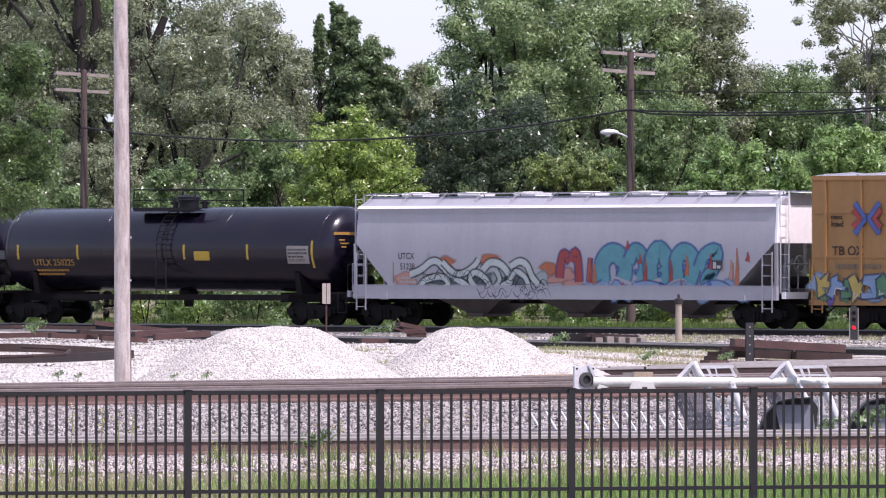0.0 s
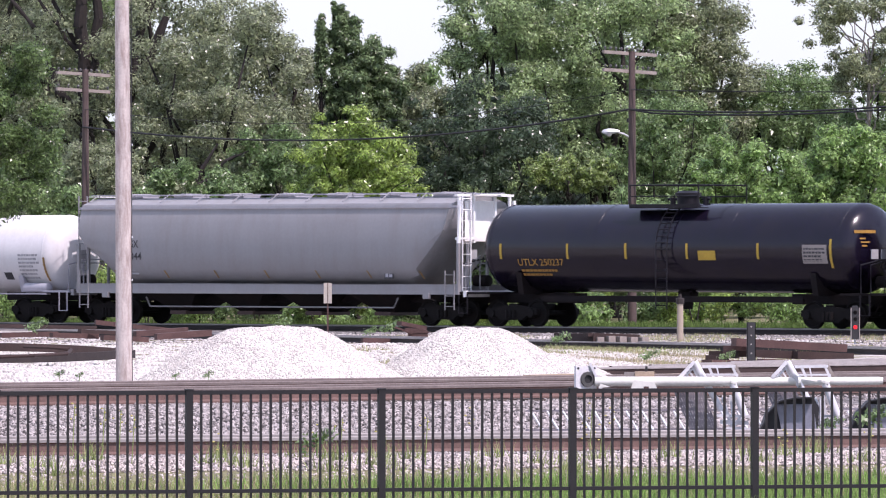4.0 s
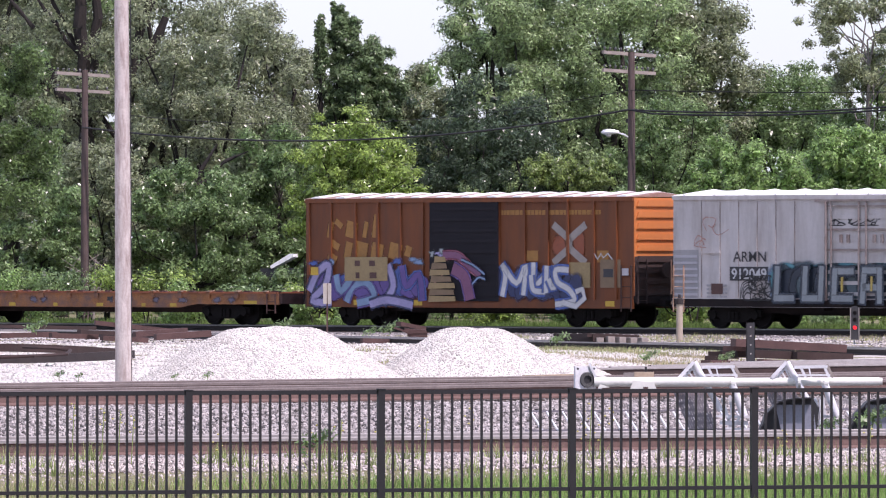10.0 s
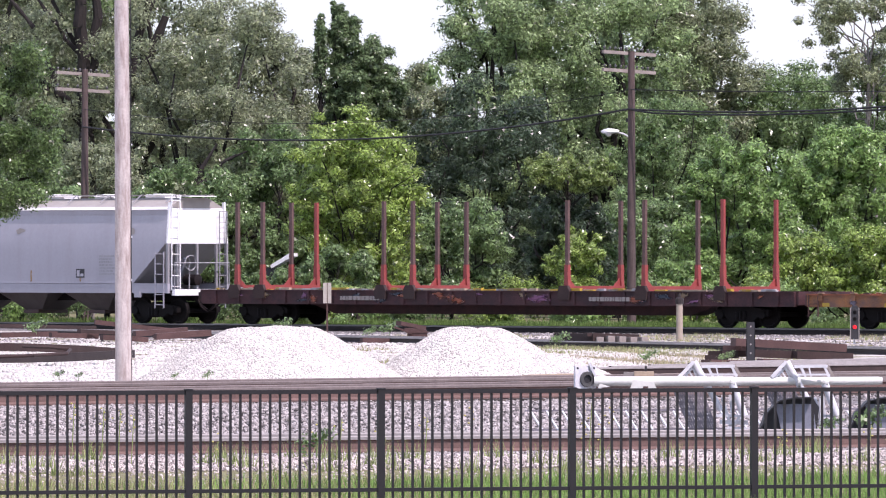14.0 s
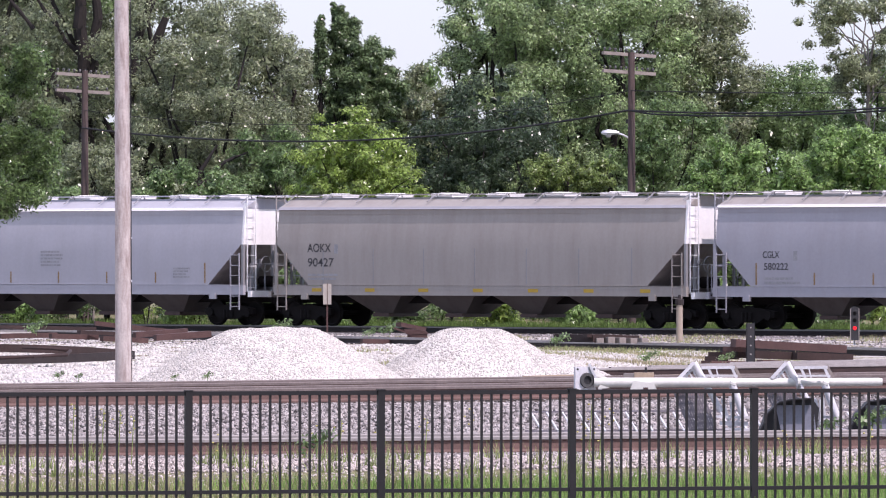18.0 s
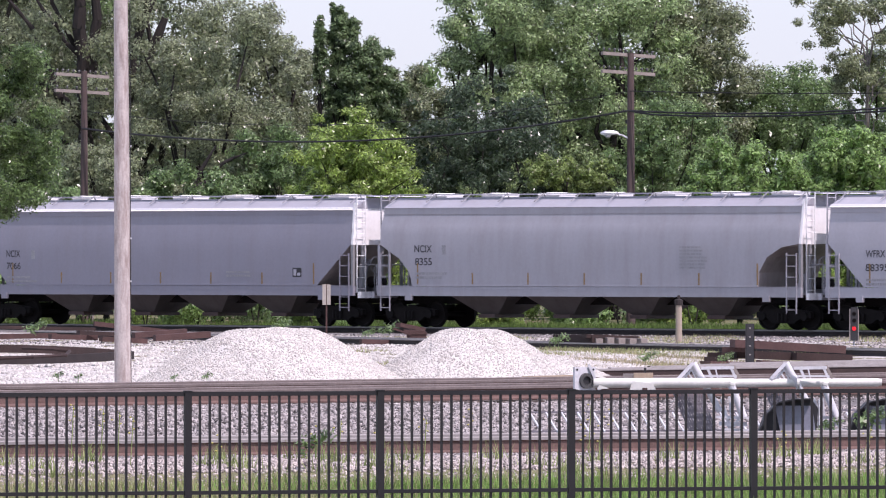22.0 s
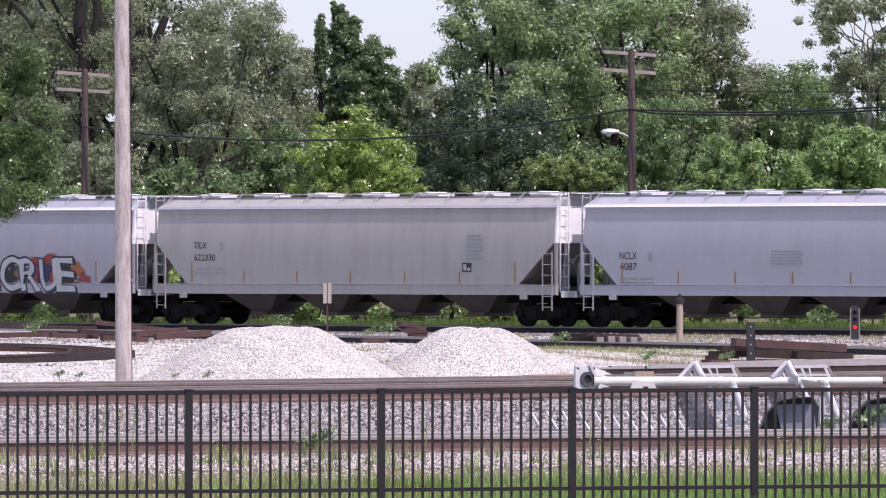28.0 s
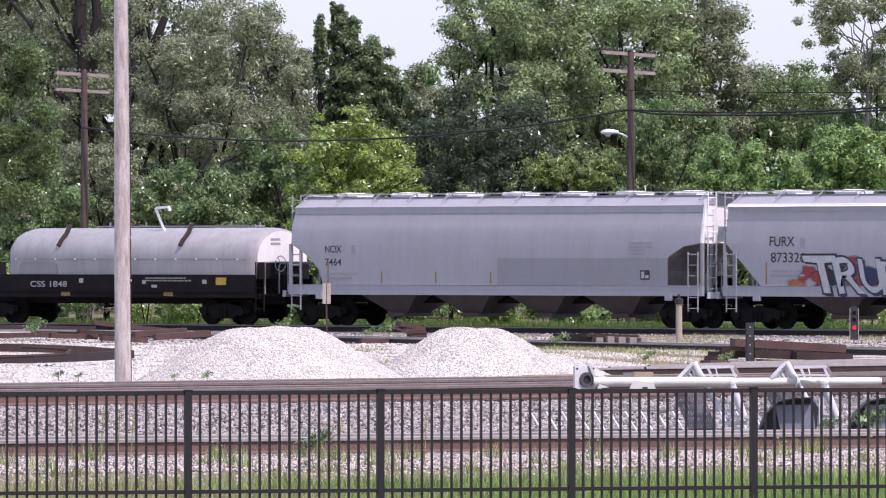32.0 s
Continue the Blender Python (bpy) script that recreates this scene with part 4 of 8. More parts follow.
# ---- tank cars ----
def tank(name, label, L, r, zc, shell_m, white, hw, xc, reach=0.75):
    car = thing(name, label, "tank car", group="freight train")
    h = L / 2
    prof = [(-h + 0.72 * (1 - math.cos(math.pi / 2 * k / 6)), max(0.02, r * math.sin(math.pi / 2 * k / 6))) for k in range(7)]
    body = prof + [(-x, q) for x, q in reversed(prof)]
    part("shell", Geo().lathe(body, zc, 40), shell_m, car, smooth=True)
    for x in (-h + 0.75, -h * 0.35, 0.1, h * 0.35, h - 0.75):
        part("weld_band", Geo().lathe([(x - 0.03, r + 0.001), (x - 0.025, r + 0.007), (x + 0.025, r + 0.007), (x + 0.03, r + 0.001)], zc, 40), shell_m, car, smooth=True)
    trim = M_offwhite if white else M_blacktrim
    ztop = zc + r
    # manway and fittings under a platform with handrails
    part("manway", Geo().lathe([(ztop - 0.08, 0.38), (ztop + 0.26, 0.38), (ztop + 0.26, 0.44), (ztop + 0.36, 0.44), (ztop + 0.44, 0.28)], 0, 20, "z"), trim, car, smooth=True, at=pose(xc, 0, 0))
    for x in (xc - 0.75, xc + 0.7):
        part("valve", Geo().tube((x, 0.1, ztop - 0.05), (x, 0.1, ztop + 0.22), 0.10, 10).tube((x - 0.2, 0.1, ztop + 0.16), (x + 0.2, 0.1, ztop + 0.16), 0.05, 8), trim, car)
    zp = ztop - 0.12
    for y in (-1.0, 1.0):
        part("platform", Geo().box(xc - hw, xc + hw, y - 0.28, y + 0.28, zp - 0.03, zp), trim, car)
        part("toe_board", Geo().box(xc - hw, xc + hw, y * 1.28 - 0.02, y * 1.28 + 0.02, zp + 0.001, zp + 0.10), trim, car)
        zr = ztop + 0.62
        for x in ([xc - hw, xc, xc + hw] if white else [xc - hw, xc + hw]):
            part("rail_post", Geo().tube((x, y * 1.25, zp), (x, y * 1.25, zr), 0.026, 6), trim, car)
        part("platform_rail", Geo().tube((xc - hw, y * 1.25, zr), (xc + hw, y * 1.25, zr), 0.026, 6), trim, car)
        if not white:
            part("platform_rail", Geo().tube((xc - hw, y * 1.25, ztop + 0.25), (xc + hw, y * 1.25, ztop + 0.25), 0.02, 6), trim, car)
    for x in (xc - hw, xc + hw):
        part("platform_rail", Geo().tube((x, -1.25, ztop + 0.62), (x, 1.25, ztop + 0.62), 0.02, 6), trim, car)
    # side ladder that follows the shell
    g = Geo()
    arc = [(-(r + 0.14) * math.sin(a), zc + (r + 0.14) * math.cos(a)) for a in [0.62 + k * 0.14 for k in range(8)]]
    arc += [(-(r + 0.14), 1.9), (-(r + 0.14), 0.62)]
    for x in (-0.24, 0.24):
        g.path([(x, y, z) for y, z in arc], 0.024, 5)
    for (y0, z0), (y1, z1) in zip(arc, arc[1:]):
        for t in (0.0, 0.5) if math.hypot(y1 - y0, z1 - z0) > 0.3 else (0.0,):
            g.tube((-0.24, y0 + (y1 - y0) * t, z0 + (z1 - z0) * t), (0.24, y0 + (y1 - y0) * t, z0 + (z1 - z0) * t), 0.018, 5)
    for k in range(5):
        z = 0.75 + k * 0.3
        g.tube((-0.24, -(r + 0.14), z), (0.24, -(r + 0.14), z), 0.018, 5)
    part("ladder", g, trim, car, at=pose(xc + 0.2, 0, 0))
    # stub sills, saddles, end platforms
    for s in (-1, 1):
        a, b = sorted((s * (h - 3.6), s * (h + reach - 0.05)))
        part("stub_sill", Geo().box(a, b, -0.3, 0.3, 0.80, 1.14), M_under, car)
        xs_ = s * (h - 1.9)
        part("saddle", Geo().prism([(-1.15, 1.1), (1.15, 1.1), (1.30, zc - r * 0.55), (0.8, zc - r * 0.86), (-0.8, zc - r * 0.86), (-1.30, zc - r * 0.55)], xs_ - 0.12, xs_ + 0.12, "x"), trim if white else M_under, car)
        a, b = sorted((s * (h - 0.6), s * (h + reach)))
        part("end_platform", Geo().box(a, b, -1.5, 1.5, 1.10, 1.17), trim if white else M_under, car)
        xr = s * (h + reach - 0.08)
        part("end_rail", Geo().path([(xr, -1.45, 1.17), (xr, -1.45, 2.1), (xr, -0.4, 2.28), (xr, 0.4, 2.28), (xr, 1.45, 2.1), (xr, 1.45, 1.17)], 0.028, 6), trim, car)
        part("end_step", Geo().path([(s * (h + reach - 0.1), -1.5, 1.12), (s * (h + reach - 0.1), -1.5, 0.45), (s * (h + reach - 0.5), -1.5, 0.45), (s * (h + reach - 0.5), -1.5, 1.12)], 0.03, 6), trim, car)
        part("placard_holder", Geo().box(xr - 0.012, xr + 0.012, -0.9, -0.55, 2.3, 2.62), M_plac, car)
        air_hose(car, s * (h + reach), s)
    if white:
        part("running_board", Geo().box(-h + 0.4, h - 0.4, -1.55, -1.30, 1.02, 1.07).box(-h + 0.4, h - 0.4, 1.30, 1.55, 1.02, 1.07), trim, car)
        for x in (-h * 0.55, -h * 0.25, h * 0.35):
            part("board_bracket", Geo().beam((x, -1.5, 1.06), (x + 0.18, -1.2, 1.55), 0.05, 0.05), trim, car)
        part("air_tank", Geo().lathe([(h - 1.75, 0.05), (h - 1.7, 0.18), (h - 0.55, 0.18), (h - 0.5, 0.05)], 1.26, 14), trim, car, smooth=True).location.y = -1.2
    else:
        part("brake_pipe", Geo().box(-h + 2.6, h - 2.6, -0.95, -0.85, 0.86, 1.06), M_under, car)
        part("bottom_outlet", Geo().lathe([(0.62, 0.16), (0.9, 0.2), (1.05, 0.34), (zc - r + 0.1, 0.36)], 0, 14, "z"), M_under, car, smooth=True)
    brake_gear(car, h + reach - 0.2, trim)
    trucks(car, h - 1.4)
    couplers(car, h + reach - 0.3)
    return car


def on_shell(r, zc, z, lift=0.006):
    """The near face of a round shell at height z."""
    return -math.sqrt(max(0.01, r * r - (z - zc) ** 2)) - lift


def shell_patch(car, r, zc, x, z, w, hh, material, name="panel_mark", lift=0.006):
    n = 6
    zs = [z + hh * k / n for k in range(n + 1)]
    pts = [(xx, on_shell(r, zc, q, lift), q) for q in zs for xx in (x, x + w)]
    return part(name, Geo().quads(pts, [(2 * k, 2 * k + 1, 2 * k + 3, 2 * k + 2) for k in range(n)]), material, car)


def shell_bars(car, r, zc, x, z, w, hh, rows, material):
    rr = random.Random(int(x * 91))
    g = Geo()
    for k in range(rows):
        zz = z + hh * (1 - (k + 0.5) / rows)
        t = hh / rows * 0.27
        a = x
        while a < x + w * rr.uniform(0.7, 1):
            b = a + rr.uniform(0.06, 0.18)
            g.quads([(a, on_shell(r, zc, zz - t), zz - t), (b, on_shell(r, zc, zz - t), zz - t), (b, on_shell(r, zc, zz + t), zz + t), (a, on_shell(r, zc, zz + t), zz + t)], [(0, 1, 2, 3)])
            a = b + 0.03
    return tagged(part("stencil_line", g, material, car), kind="stuff")


def black_tank(number):
    r, zc, L = 1.49, 2.66, 16.7
    car = tank("tank_car", "glossy black tank car with yellow stencils and reflectors", L, r, zc, M_black, False, 1.5, 0.0)
    me = text_mesh("UTLX " + number, 0.32, 0.95, 0.003)
    k = 2.06 / (max(v.co.x for v in me.vertices))
    me.transform(pose(-6.38, 0, 2.08, 90, 0, 0) @ Matrix.Diagonal((k, 1, 1, 1)))
    for v in me.vertices:
        v.co.y = on_shell(r, zc, v.co.z, 0.008)
    part("lettering", me, M_textyel, car)
    shell_bars(car, r, zc, -6.3, 1.70, 1.8, 0.28, 2, M_textyel)
    for x in (-7.15, -4.15, -1.56, 1.13, 4.2):
        shell_patch(car, r, zc, x, 2.3, 0.10, 0.52, M_reflect, "reflector")
    shell_patch(car, r, zc, 7.30, 2.0, 0.10, 0.95, M_reflect, "reflector")
    shell_patch(car, r, zc, 1.66, 2.26, 0.76, 0.32, M_reflect, "yellow_panel")
    shell_patch(car, r, zc, 6.15, 2.15, 1.04, 0.62, M_signgrey, "grey_panel")
    shell_bars(car, r, zc, 6.2, 2.2, 0.95, 0.5, 4, M_text)
    for z, w in ((3.15, 0.75), (2.95, 0.4), (2.83, 0.55), (2.71, 0.45)):
        g = Geo().box(0, w, -0.004, 0, 0, 0.10 if z > 3.1 else 0.05)
        part("head_stencil", g, M_textyel, car, at=pose(L / 2 - 0.30, -1.12, z, 0, 0, 58))
    return car


def white_tank():
    r, zc, L = 1.41, 2.47, 15.4
    car = tank("tank_car", "white insulated tank car with amber reflectors", L, r, zc, M_tankwhite, True, 0.72, 0.45)
    me = text_mesh("GATX 59925", 0.32, 0.95, 0.004)
    k = 2.1 / (max(v.co.x for v in me.vertices))
    me.transform(pose(-5.73, 0, 1.92, 90, 0, 0) @ Matrix.Diagonal((k, 1, 1, 1)))
    for v in me.vertices:
        v.co.y = on_shell(r, zc, v.co.z, 0.008)
    part("lettering", me, M_text, car)
    shell_bars(car, r, zc, -5.7, 1.6, 2.1, 0.2, 2, M_textfaint)
    for x, z, hh in ((-6.8, 1.75, 0.55), (-3.65, 1.92, 0.42), (-1.75, 1.92, 0.42), (-0.07, 1.92, 0.42), (1.83, 1.92, 0.42), (4.3, 1.92, 0.42), (7.0, 1.5, 0.85)):
        shell_patch(car, r, zc, x, z, 0.10, hh, M_reflamber, "reflector")
    shell_patch(car, r, zc, 2.60, 1.90, 0.80, 0.30, mat("amber_panel", (0.40, 0.22, 0.06), 0.5), "amber_panel")
    shell_bars(car, r, zc, -3.1, 1.72, 0.85, 0.5, 5, M_textfaint)
    shell_bars(car, r, zc, -0.85, 1.6, 0.65, 0.7, 6, M_textfaint)
    shell_bars(car, r, zc, 2.65, 1.45, 0.8, 0.4, 4, M_textfaint)
    shell_bars(car, r, zc, 5.75, 1.55, 1.0, 0.95, 7, M_textfaint)
    shell_patch(car, r, zc, 4.9, 1.55, 0.40, 0.26, M_text, "stencil_plate")
    # rusty wash below the fittings
    wash = mat("rust_wash", (0.40, 0.345, 0.33), 0.6, 0, 0.3, 3, 20, 0)
    for x, w, z, hh in ((0.42, 0.45, 1.25, 1.3), (0.3, 0.25, 1.3, 0.8), (0.9, 0.3, 1.3, 0.6)):
        shell_patch(car, r, zc, x, z, w, hh, wash, "rust_stain", 0.002 + 0.001 * w)
    return car


# ---- boxcars ----
def boxcar(name, label, L, z0, z1, zr, side_m, end_m, roof_m, ribs, door, door_m, rib_m=None, rib_y=0.05, low_end=None, seam_m=None, seam=0.035, door_out=0.06):
    car = thing(name, label, "boxcar", group="freight train")
    W, h = 1.52, L / 2
    rib_m = rib_m or side_m
    part("body", Geo().box(-h, h, -W, W, z0 + 0.28, z1), side_m, car)
    # The sun-side end takes end_m, on most cars a tone brightened for sunlight.
    part("end_sheet", Geo().box(h + 0.002, h + 0.012, -W + 0.02, W - 0.02, z0 + 0.3, z1 - 0.01), end_m, car, "sun-side end sheet, lit tone in most cars' paint")
    for s in (-1, 1):
        nrib = 9
        for k in range(nrib):
            z = z0 + 0.55 + (z1 - z0 - 0.75) * k / (nrib - 1)
            x = s * (h + 0.012)
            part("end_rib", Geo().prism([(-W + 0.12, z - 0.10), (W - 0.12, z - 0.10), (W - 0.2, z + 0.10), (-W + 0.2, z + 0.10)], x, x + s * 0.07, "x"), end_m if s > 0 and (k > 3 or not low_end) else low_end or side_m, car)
        part("end_sill", Geo().box(min(s * h, s * (h + 0.14)), max(s * h, s * (h + 0.14)), -W, W, z0 + 0.18, z0 + 0.42), M_under, car)
        for y in (-1.42, 1.42):
            ladder(car, (s * (h - 0.06), y * 1.115), (s * (h - 0.50), y * 1.115), 0.55, 2.1, low_end or side_m, 0.36)
        ladder(car, (s * (h + 0.14), -1.45), (s * (h + 0.14), -1.0), 0.8, 2.3, low_end or end_m, 0.36)
        air_hose(car, s * (h + 0.3), s)
    # Lower end in low_end: rust on one car, shade as dark paint on another.
    if low_end:
        part("lower_end_sheet", Geo().box(h + 0.0125, h + 0.02, -W + 0.03, W - 0.03, z0 + 0.3, z0 + 1.75), low_end, car, "lower end sheet, rusty or darkened for shade")
    part("brake_wheel", Geo().lathe([(h + 0.16, 0.26), (h + 0.2, 0.28), (h + 0.24, 0.26)], 1.95, 16), low_end or end_m, car)
    part("end_handrail", Geo().path([(h + 0.18, 0.2, 1.2), (h + 0.3, 0.2, 1.8), (h + 0.3, 1.3, 1.8), (h + 0.18, 1.3, 1.2)], 0.03, 6), end_m, car)
    for sy in (-1, 1):
        part("side_sill", Geo().box(-h, h, sy * W - 0.05, sy * W + 0.05, z0, z0 + 0.30), side_m, car)
        part("top_chord", Geo().box(-h, h, sy * (W + 0.03) - 0.035, sy * (W + 0.03) + 0.035, z1 - 0.12, z1 + 0.02), side_m, car)
        for x in ribs:
            part("side_post", Geo().box(x - 0.05, x + 0.05, sy * (W + rib_y / 2) - rib_y / 2, sy * (W + rib_y / 2) + rib_y / 2, z0 + 0.28, z1 - 0.1), rib_m, car)
        d0, d1 = door
        dd = part("door", Geo().box(d0, d1, sy * (W + door_out) - 0.05, sy * (W + door_out) + 0.05, z0 + 0.22, z1 - 0.1), door_m, car)
        for k in range(9):
            z = z0 + 0.45 + (z1 - z0 - 0.8) * k / 8
            part("door_rib", Geo().box(d0 + 0.06, d1 - 0.06, sy * (W + door_out + 0.055) - 0.02, sy * (W + door_out + 0.055) + 0.02, z - 0.06, z + 0.06), door_m, dd)
        part("door_track", Geo().box(d0 - 0.2, d1 + (d1 - d0), sy * (W + 0.07) - 0.06, sy * (W + 0.07) + 0.06, z1 - 0.13, z1 - 0.03), rib_m, car)
    part("roof", Geo().prism([(-W - 0.06, z1 + 0.022), (W + 0.06, z1 + 0.022), (0, zr)], -h - 0.02, h + 0.02, "x"), roof_m, car)
    n = 13
    for k in range(n):
        x = -h + 0.5 + (L - 1.0) * k / (n - 1)
        part("roof_seam", Geo().prism([(-W - 0.05, z1 + 0.03), (0, zr + 0.005), (W + 0.05, z1 + 0.03), (W + 0.05, z1 + 0.07), (0, zr + 0.05), (-W - 0.05, z1 + 0.07)], x - seam, x + seam, "x"), seam_m or roof_m, car)
    part("centre_sill", Geo().prism([(-h - 0.4, 0.72), (-h + 3.4, 0.72), (-h + 4.0, 0.45), (h - 4.0, 0.45), (h - 3.4, 0.72), (h + 0.4, 0.72), (h + 0.4, z0 + 0.3), (-h - 0.4, z0 + 0.3)], -0.35, 0.35), M_under, car)
    for sy in (-0.9, 0.9):
        part("brake_rigging", Geo().box(-h + 3.2, h - 3.2, sy - 0.05, sy + 0.05, 0.52, z0 + 0.1), M_under, car)
    for x in (-2.1, 2.1):
        part("crossbearer", Geo().box(x - 0.1, x + 0.1, -1.4, 1.4, 0.62, z0 + 0.3), M_under, car)
    part("brake_cylinder", Geo().lathe([(1.0, 0.16), (1.8, 0.16)], 0.72, 12), M_under, car)
    trucks(car, h - 2.3)
    couplers(car, h + 0.1)
    return car


# Grey holds the dark shading of a white door frame, with rusty stains over it.
M_doorsteel = mat("shade_greyed_stained_door_steel", (0.25, 0.215, 0.20), 0.7, 0, 0.3, 3, 20, 0.1, (0.14, 0.06, 0.04), 0.6)


M_rustyend = mat("peach_rust_streaked_end", (0.52, 0.33, 0.22), 0.7, 0, 0.25, 2, 18, 0.1, (0.20, 0.085, 0.05), 0.85, (2, 2, 0.6), 1.6)


def reefer():
    L = 16.75
    ribs = [-7.2, -6.4, -5.6, -4.8, -4.0, -3.2, 1.35, 2.3, 3.3, 4.2, 5.2, 6.2, 7.2]
    car = boxcar("refrigerator_boxcar", "dingy white refrigerator boxcar with teal spray paint", L, 0.72, 4.40, 4.60, M_reefer, mat("rust_streaked_white_end", (0.70, 0.66, 0.60), 0.6, 0, 0.08, 1.5, 14, 0.05, (0.34, 0.17, 0.09), 0.55, (2, 2, 0.5), 1.3), M_roofwhite, ribs, (-1.74, 1.24), M_reefer, None, 0.022, low_end=M_rustyend, door_out=-0.01)
    y = -1.55
    fitted("ARMN", -5.76, 1.41, 2.40, 0.34, M_text, car, y - 0.004, 0.002)
    p = plate(-5.9, 1.60, 1.65, 0.46, M_text, car, y, "number_panel")
    fitted("912049", -5.82, 1.5, 1.83, 0.34, GP["white"], p, y - 0.006, 0.008)
    # Grey puts the panel's shading into its colour; the slats are added.
    part("shaded_end_panel", Geo().box(-8.36, -7.25, -1.545, -1.521, 1.0, 2.62), M_mid, car, "grey panel with added slats, shade in its colour")
    for k in range(7):
        part("added_slat", Geo().box(-8.3, -7.3, -1.565, -1.546, 1.1 + k * 0.21, 1.18 + k * 0.21), M_grey, car)
    part("step_rail", Geo().box(-7.2, -6.3, -1.60, -1.545, 2.50, 2.57), M_reefer, car)
    # door hardware: lock bars and frame
    for x, w in ((-1.74, 0.05), (-1.52, 0.03), (-0.35, 0.035), (-0.05, 0.035), (1.02, 0.03), (1.22, 0.05)):
        part("lock_bar", Geo().tube((x, -1.63, 0.95), (x, -1.63, 4.2), w, 6), M_doorsteel, car)
    for z in (2.62, 3.28, 4.05):
        part("door_batten", Geo().box(-1.72, 1.2, -1.635, -1.60, z - 0.035, z + 0.035), M_doorsteel, car, "door batten greyed for its shading")
    for x in (-1.1, -0.8, 0.3, 0.62):
        part("door_latch", Geo().box(x - 0.05, x + 0.05, -1.66, -1.6, 2.85, 3.12), M_doorsteel, car)
    scribble(car, -1.2, 0.5, 3.42, 3.72, 13, 5, GP["black"], -1.61, 0.05)
    part("door_rail", Geo().box(-2.2, 4.7, -1.66, -1.60, 4.20, 4.27), M_doorsteel, car, "dark door rail under the eaves")
    # slogan panel
    p = plate(5.2, 2.30, 1.76, 1.20, M_bluesign, car, y - 0.002, "slogan_panel", 0.03)
    part("slogan_line", Geo().box(5.28, 6.85, y - 0.037, y - 0.033, 3.22, 3.32), GP["white"], p)
    fitted("CHILLED", 5.27, 1.62, 2.90, 0.28, GP["white"], p, y - 0.036, 0.008)
    fitted("EXPRESS", 5.27, 1.62, 2.50, 0.28, GP["white"], p, y - 0.036, 0.008)
    plate(7.2, 2.70, 0.95, 0.72, M_textfaint, car, y, "faded_panel")
    # long sprayed piece
    for k, x in enumerate(np.linspace(-3.5, 5.3, 26)):
        part("spray_patch", blob(x, 1.46, 0.62, 0.70, 300 + k, -1.600 - 0.0012 * k, 0.12), GP["ink" if k % 3 else "slate"], car)
    for k, (x, r) in enumerate(((-4.02, 0.26), (-3.9, 0.3), (5.75, 0.42), (6.1, 0.42), (6.5, 0.42), (6.85, 0.42))):
        part("spray_patch", blob(x, 1.5 - 0.03 * k, r, 0.68, 390 + k, -1.59 - 0.0012 * k, 0.16), GP["teal" if k % 2 else "sky"], car)
    for k, x in enumerate(np.linspace(-3.4, 5.2, 15)):
        part("spray_patch", blob(x, 1.98 + 0.06 * math.sin(2.1 * k), 0.55, 0.26, 360 + k, -1.592 - 0.0012 * k, 0.2), GP["slate" if k % 2 else "teal"], car)
    forms = {
        "L": [(0.15, 1), (0.14, 0.08), (0.95, 0.08)], "U": [(0.1, 1), (0.1, 0.08), (0.9, 0.08), (0.9, 1)], "C": [(0.95, 0.93), (0.12, 0.93), (0.12, 0.08), (0.95, 0.08)], "A": [(0.08, 0), (0.12, 0.93), (0.86, 0.93), (0.92, 0)],
        "G": [(0.95, 0.93), (0.12, 0.93), (0.12, 0.08), (0.88, 0.08), (0.88, 0.46), (0.55, 0.46)], "S": [(0.95, 0.93), (0.12, 0.93), (0.14, 0.52), (0.86, 0.48), (0.88, 0.08), (0.06, 0.08)]}
    for k, ch in enumerate("LUCAGGSA"):
        x, z, w, h = -3.9 + 1.235 * k, 0.94, 0.86, 1.06 + 0.05 * math.sin(3 * k)
        runs = [[(x + a * w + 0.06 * (b - 0.5), z + b * h) for a, b in forms[ch]]]
        if ch == "A":
            runs.append([(x + 0.15 * w, z + 0.42 * h), (x + 0.85 * w, z + 0.42 * h)])
        for layer, (wide, m_) in enumerate(((0.38, GP["ink"]), (0.22, GP["fog"]))):
            for run in runs:
                for i in range(len(run) - 1):
                    p, q = Vector(run[i]), Vector(run[i + 1])
                    e = (q - p).normalized() * wide * 0.36
                    part("spray_paint" if layer == 0 else "paint_fill", stroke([tuple(p - e), tuple(p), tuple(q), tuple(q + e)], wide, -1.70 - 0.014 * layer - 0.0011 * i - 0.006 * (k % 2)), m_, car)
        if k in (2, 3, 5, 7):
            part("paint_dash", stroke([(x + 0.5 * w, z + 0.3 * h), (x + 0.52 * w, z + 0.75 * h)], 0.10, -1.78), GP["yellow"], car)
    scribble(car, -4.9, -4.1, 0.95, 1.75, 26, 12, GP["black"], -1.66, 0.05)
    scribble(car, 6.25, 7.5, 0.95, 1.95, 42, 15, GP["black"], -1.66, 0.05)
    scribble(car, 1.45, 2.25, 2.5, 3.2, 22, 17, GP["black"], -1.575, 0.035)
    scribble(car, -7.2, -6.2, 2.7, 3.7, 6, 19, GP["salmon"], -1.575, 0.03)
    plate(6.6, 1.85, 0.42, 0.42, M_grey, car, y - 0.055, "consolidated_stencil")
    part("stencil_mark", Geo().box(6.64, 6.79, y - 0.063, y - 0.06, 1.89, 2.23).box(6.83, 6.98, y - 0.063, y - 0.06, 1.89, 2.04), M_text, car)
    bars(-6.9, 1.0, 0.9, 0.5, 4, M_textfaint, car, y)
    part("sill_grime", Geo().box(-8.3, 8.3, -1.578, -1.5715, 0.73, 0.99), M_under, car, "dark grimy side sill")
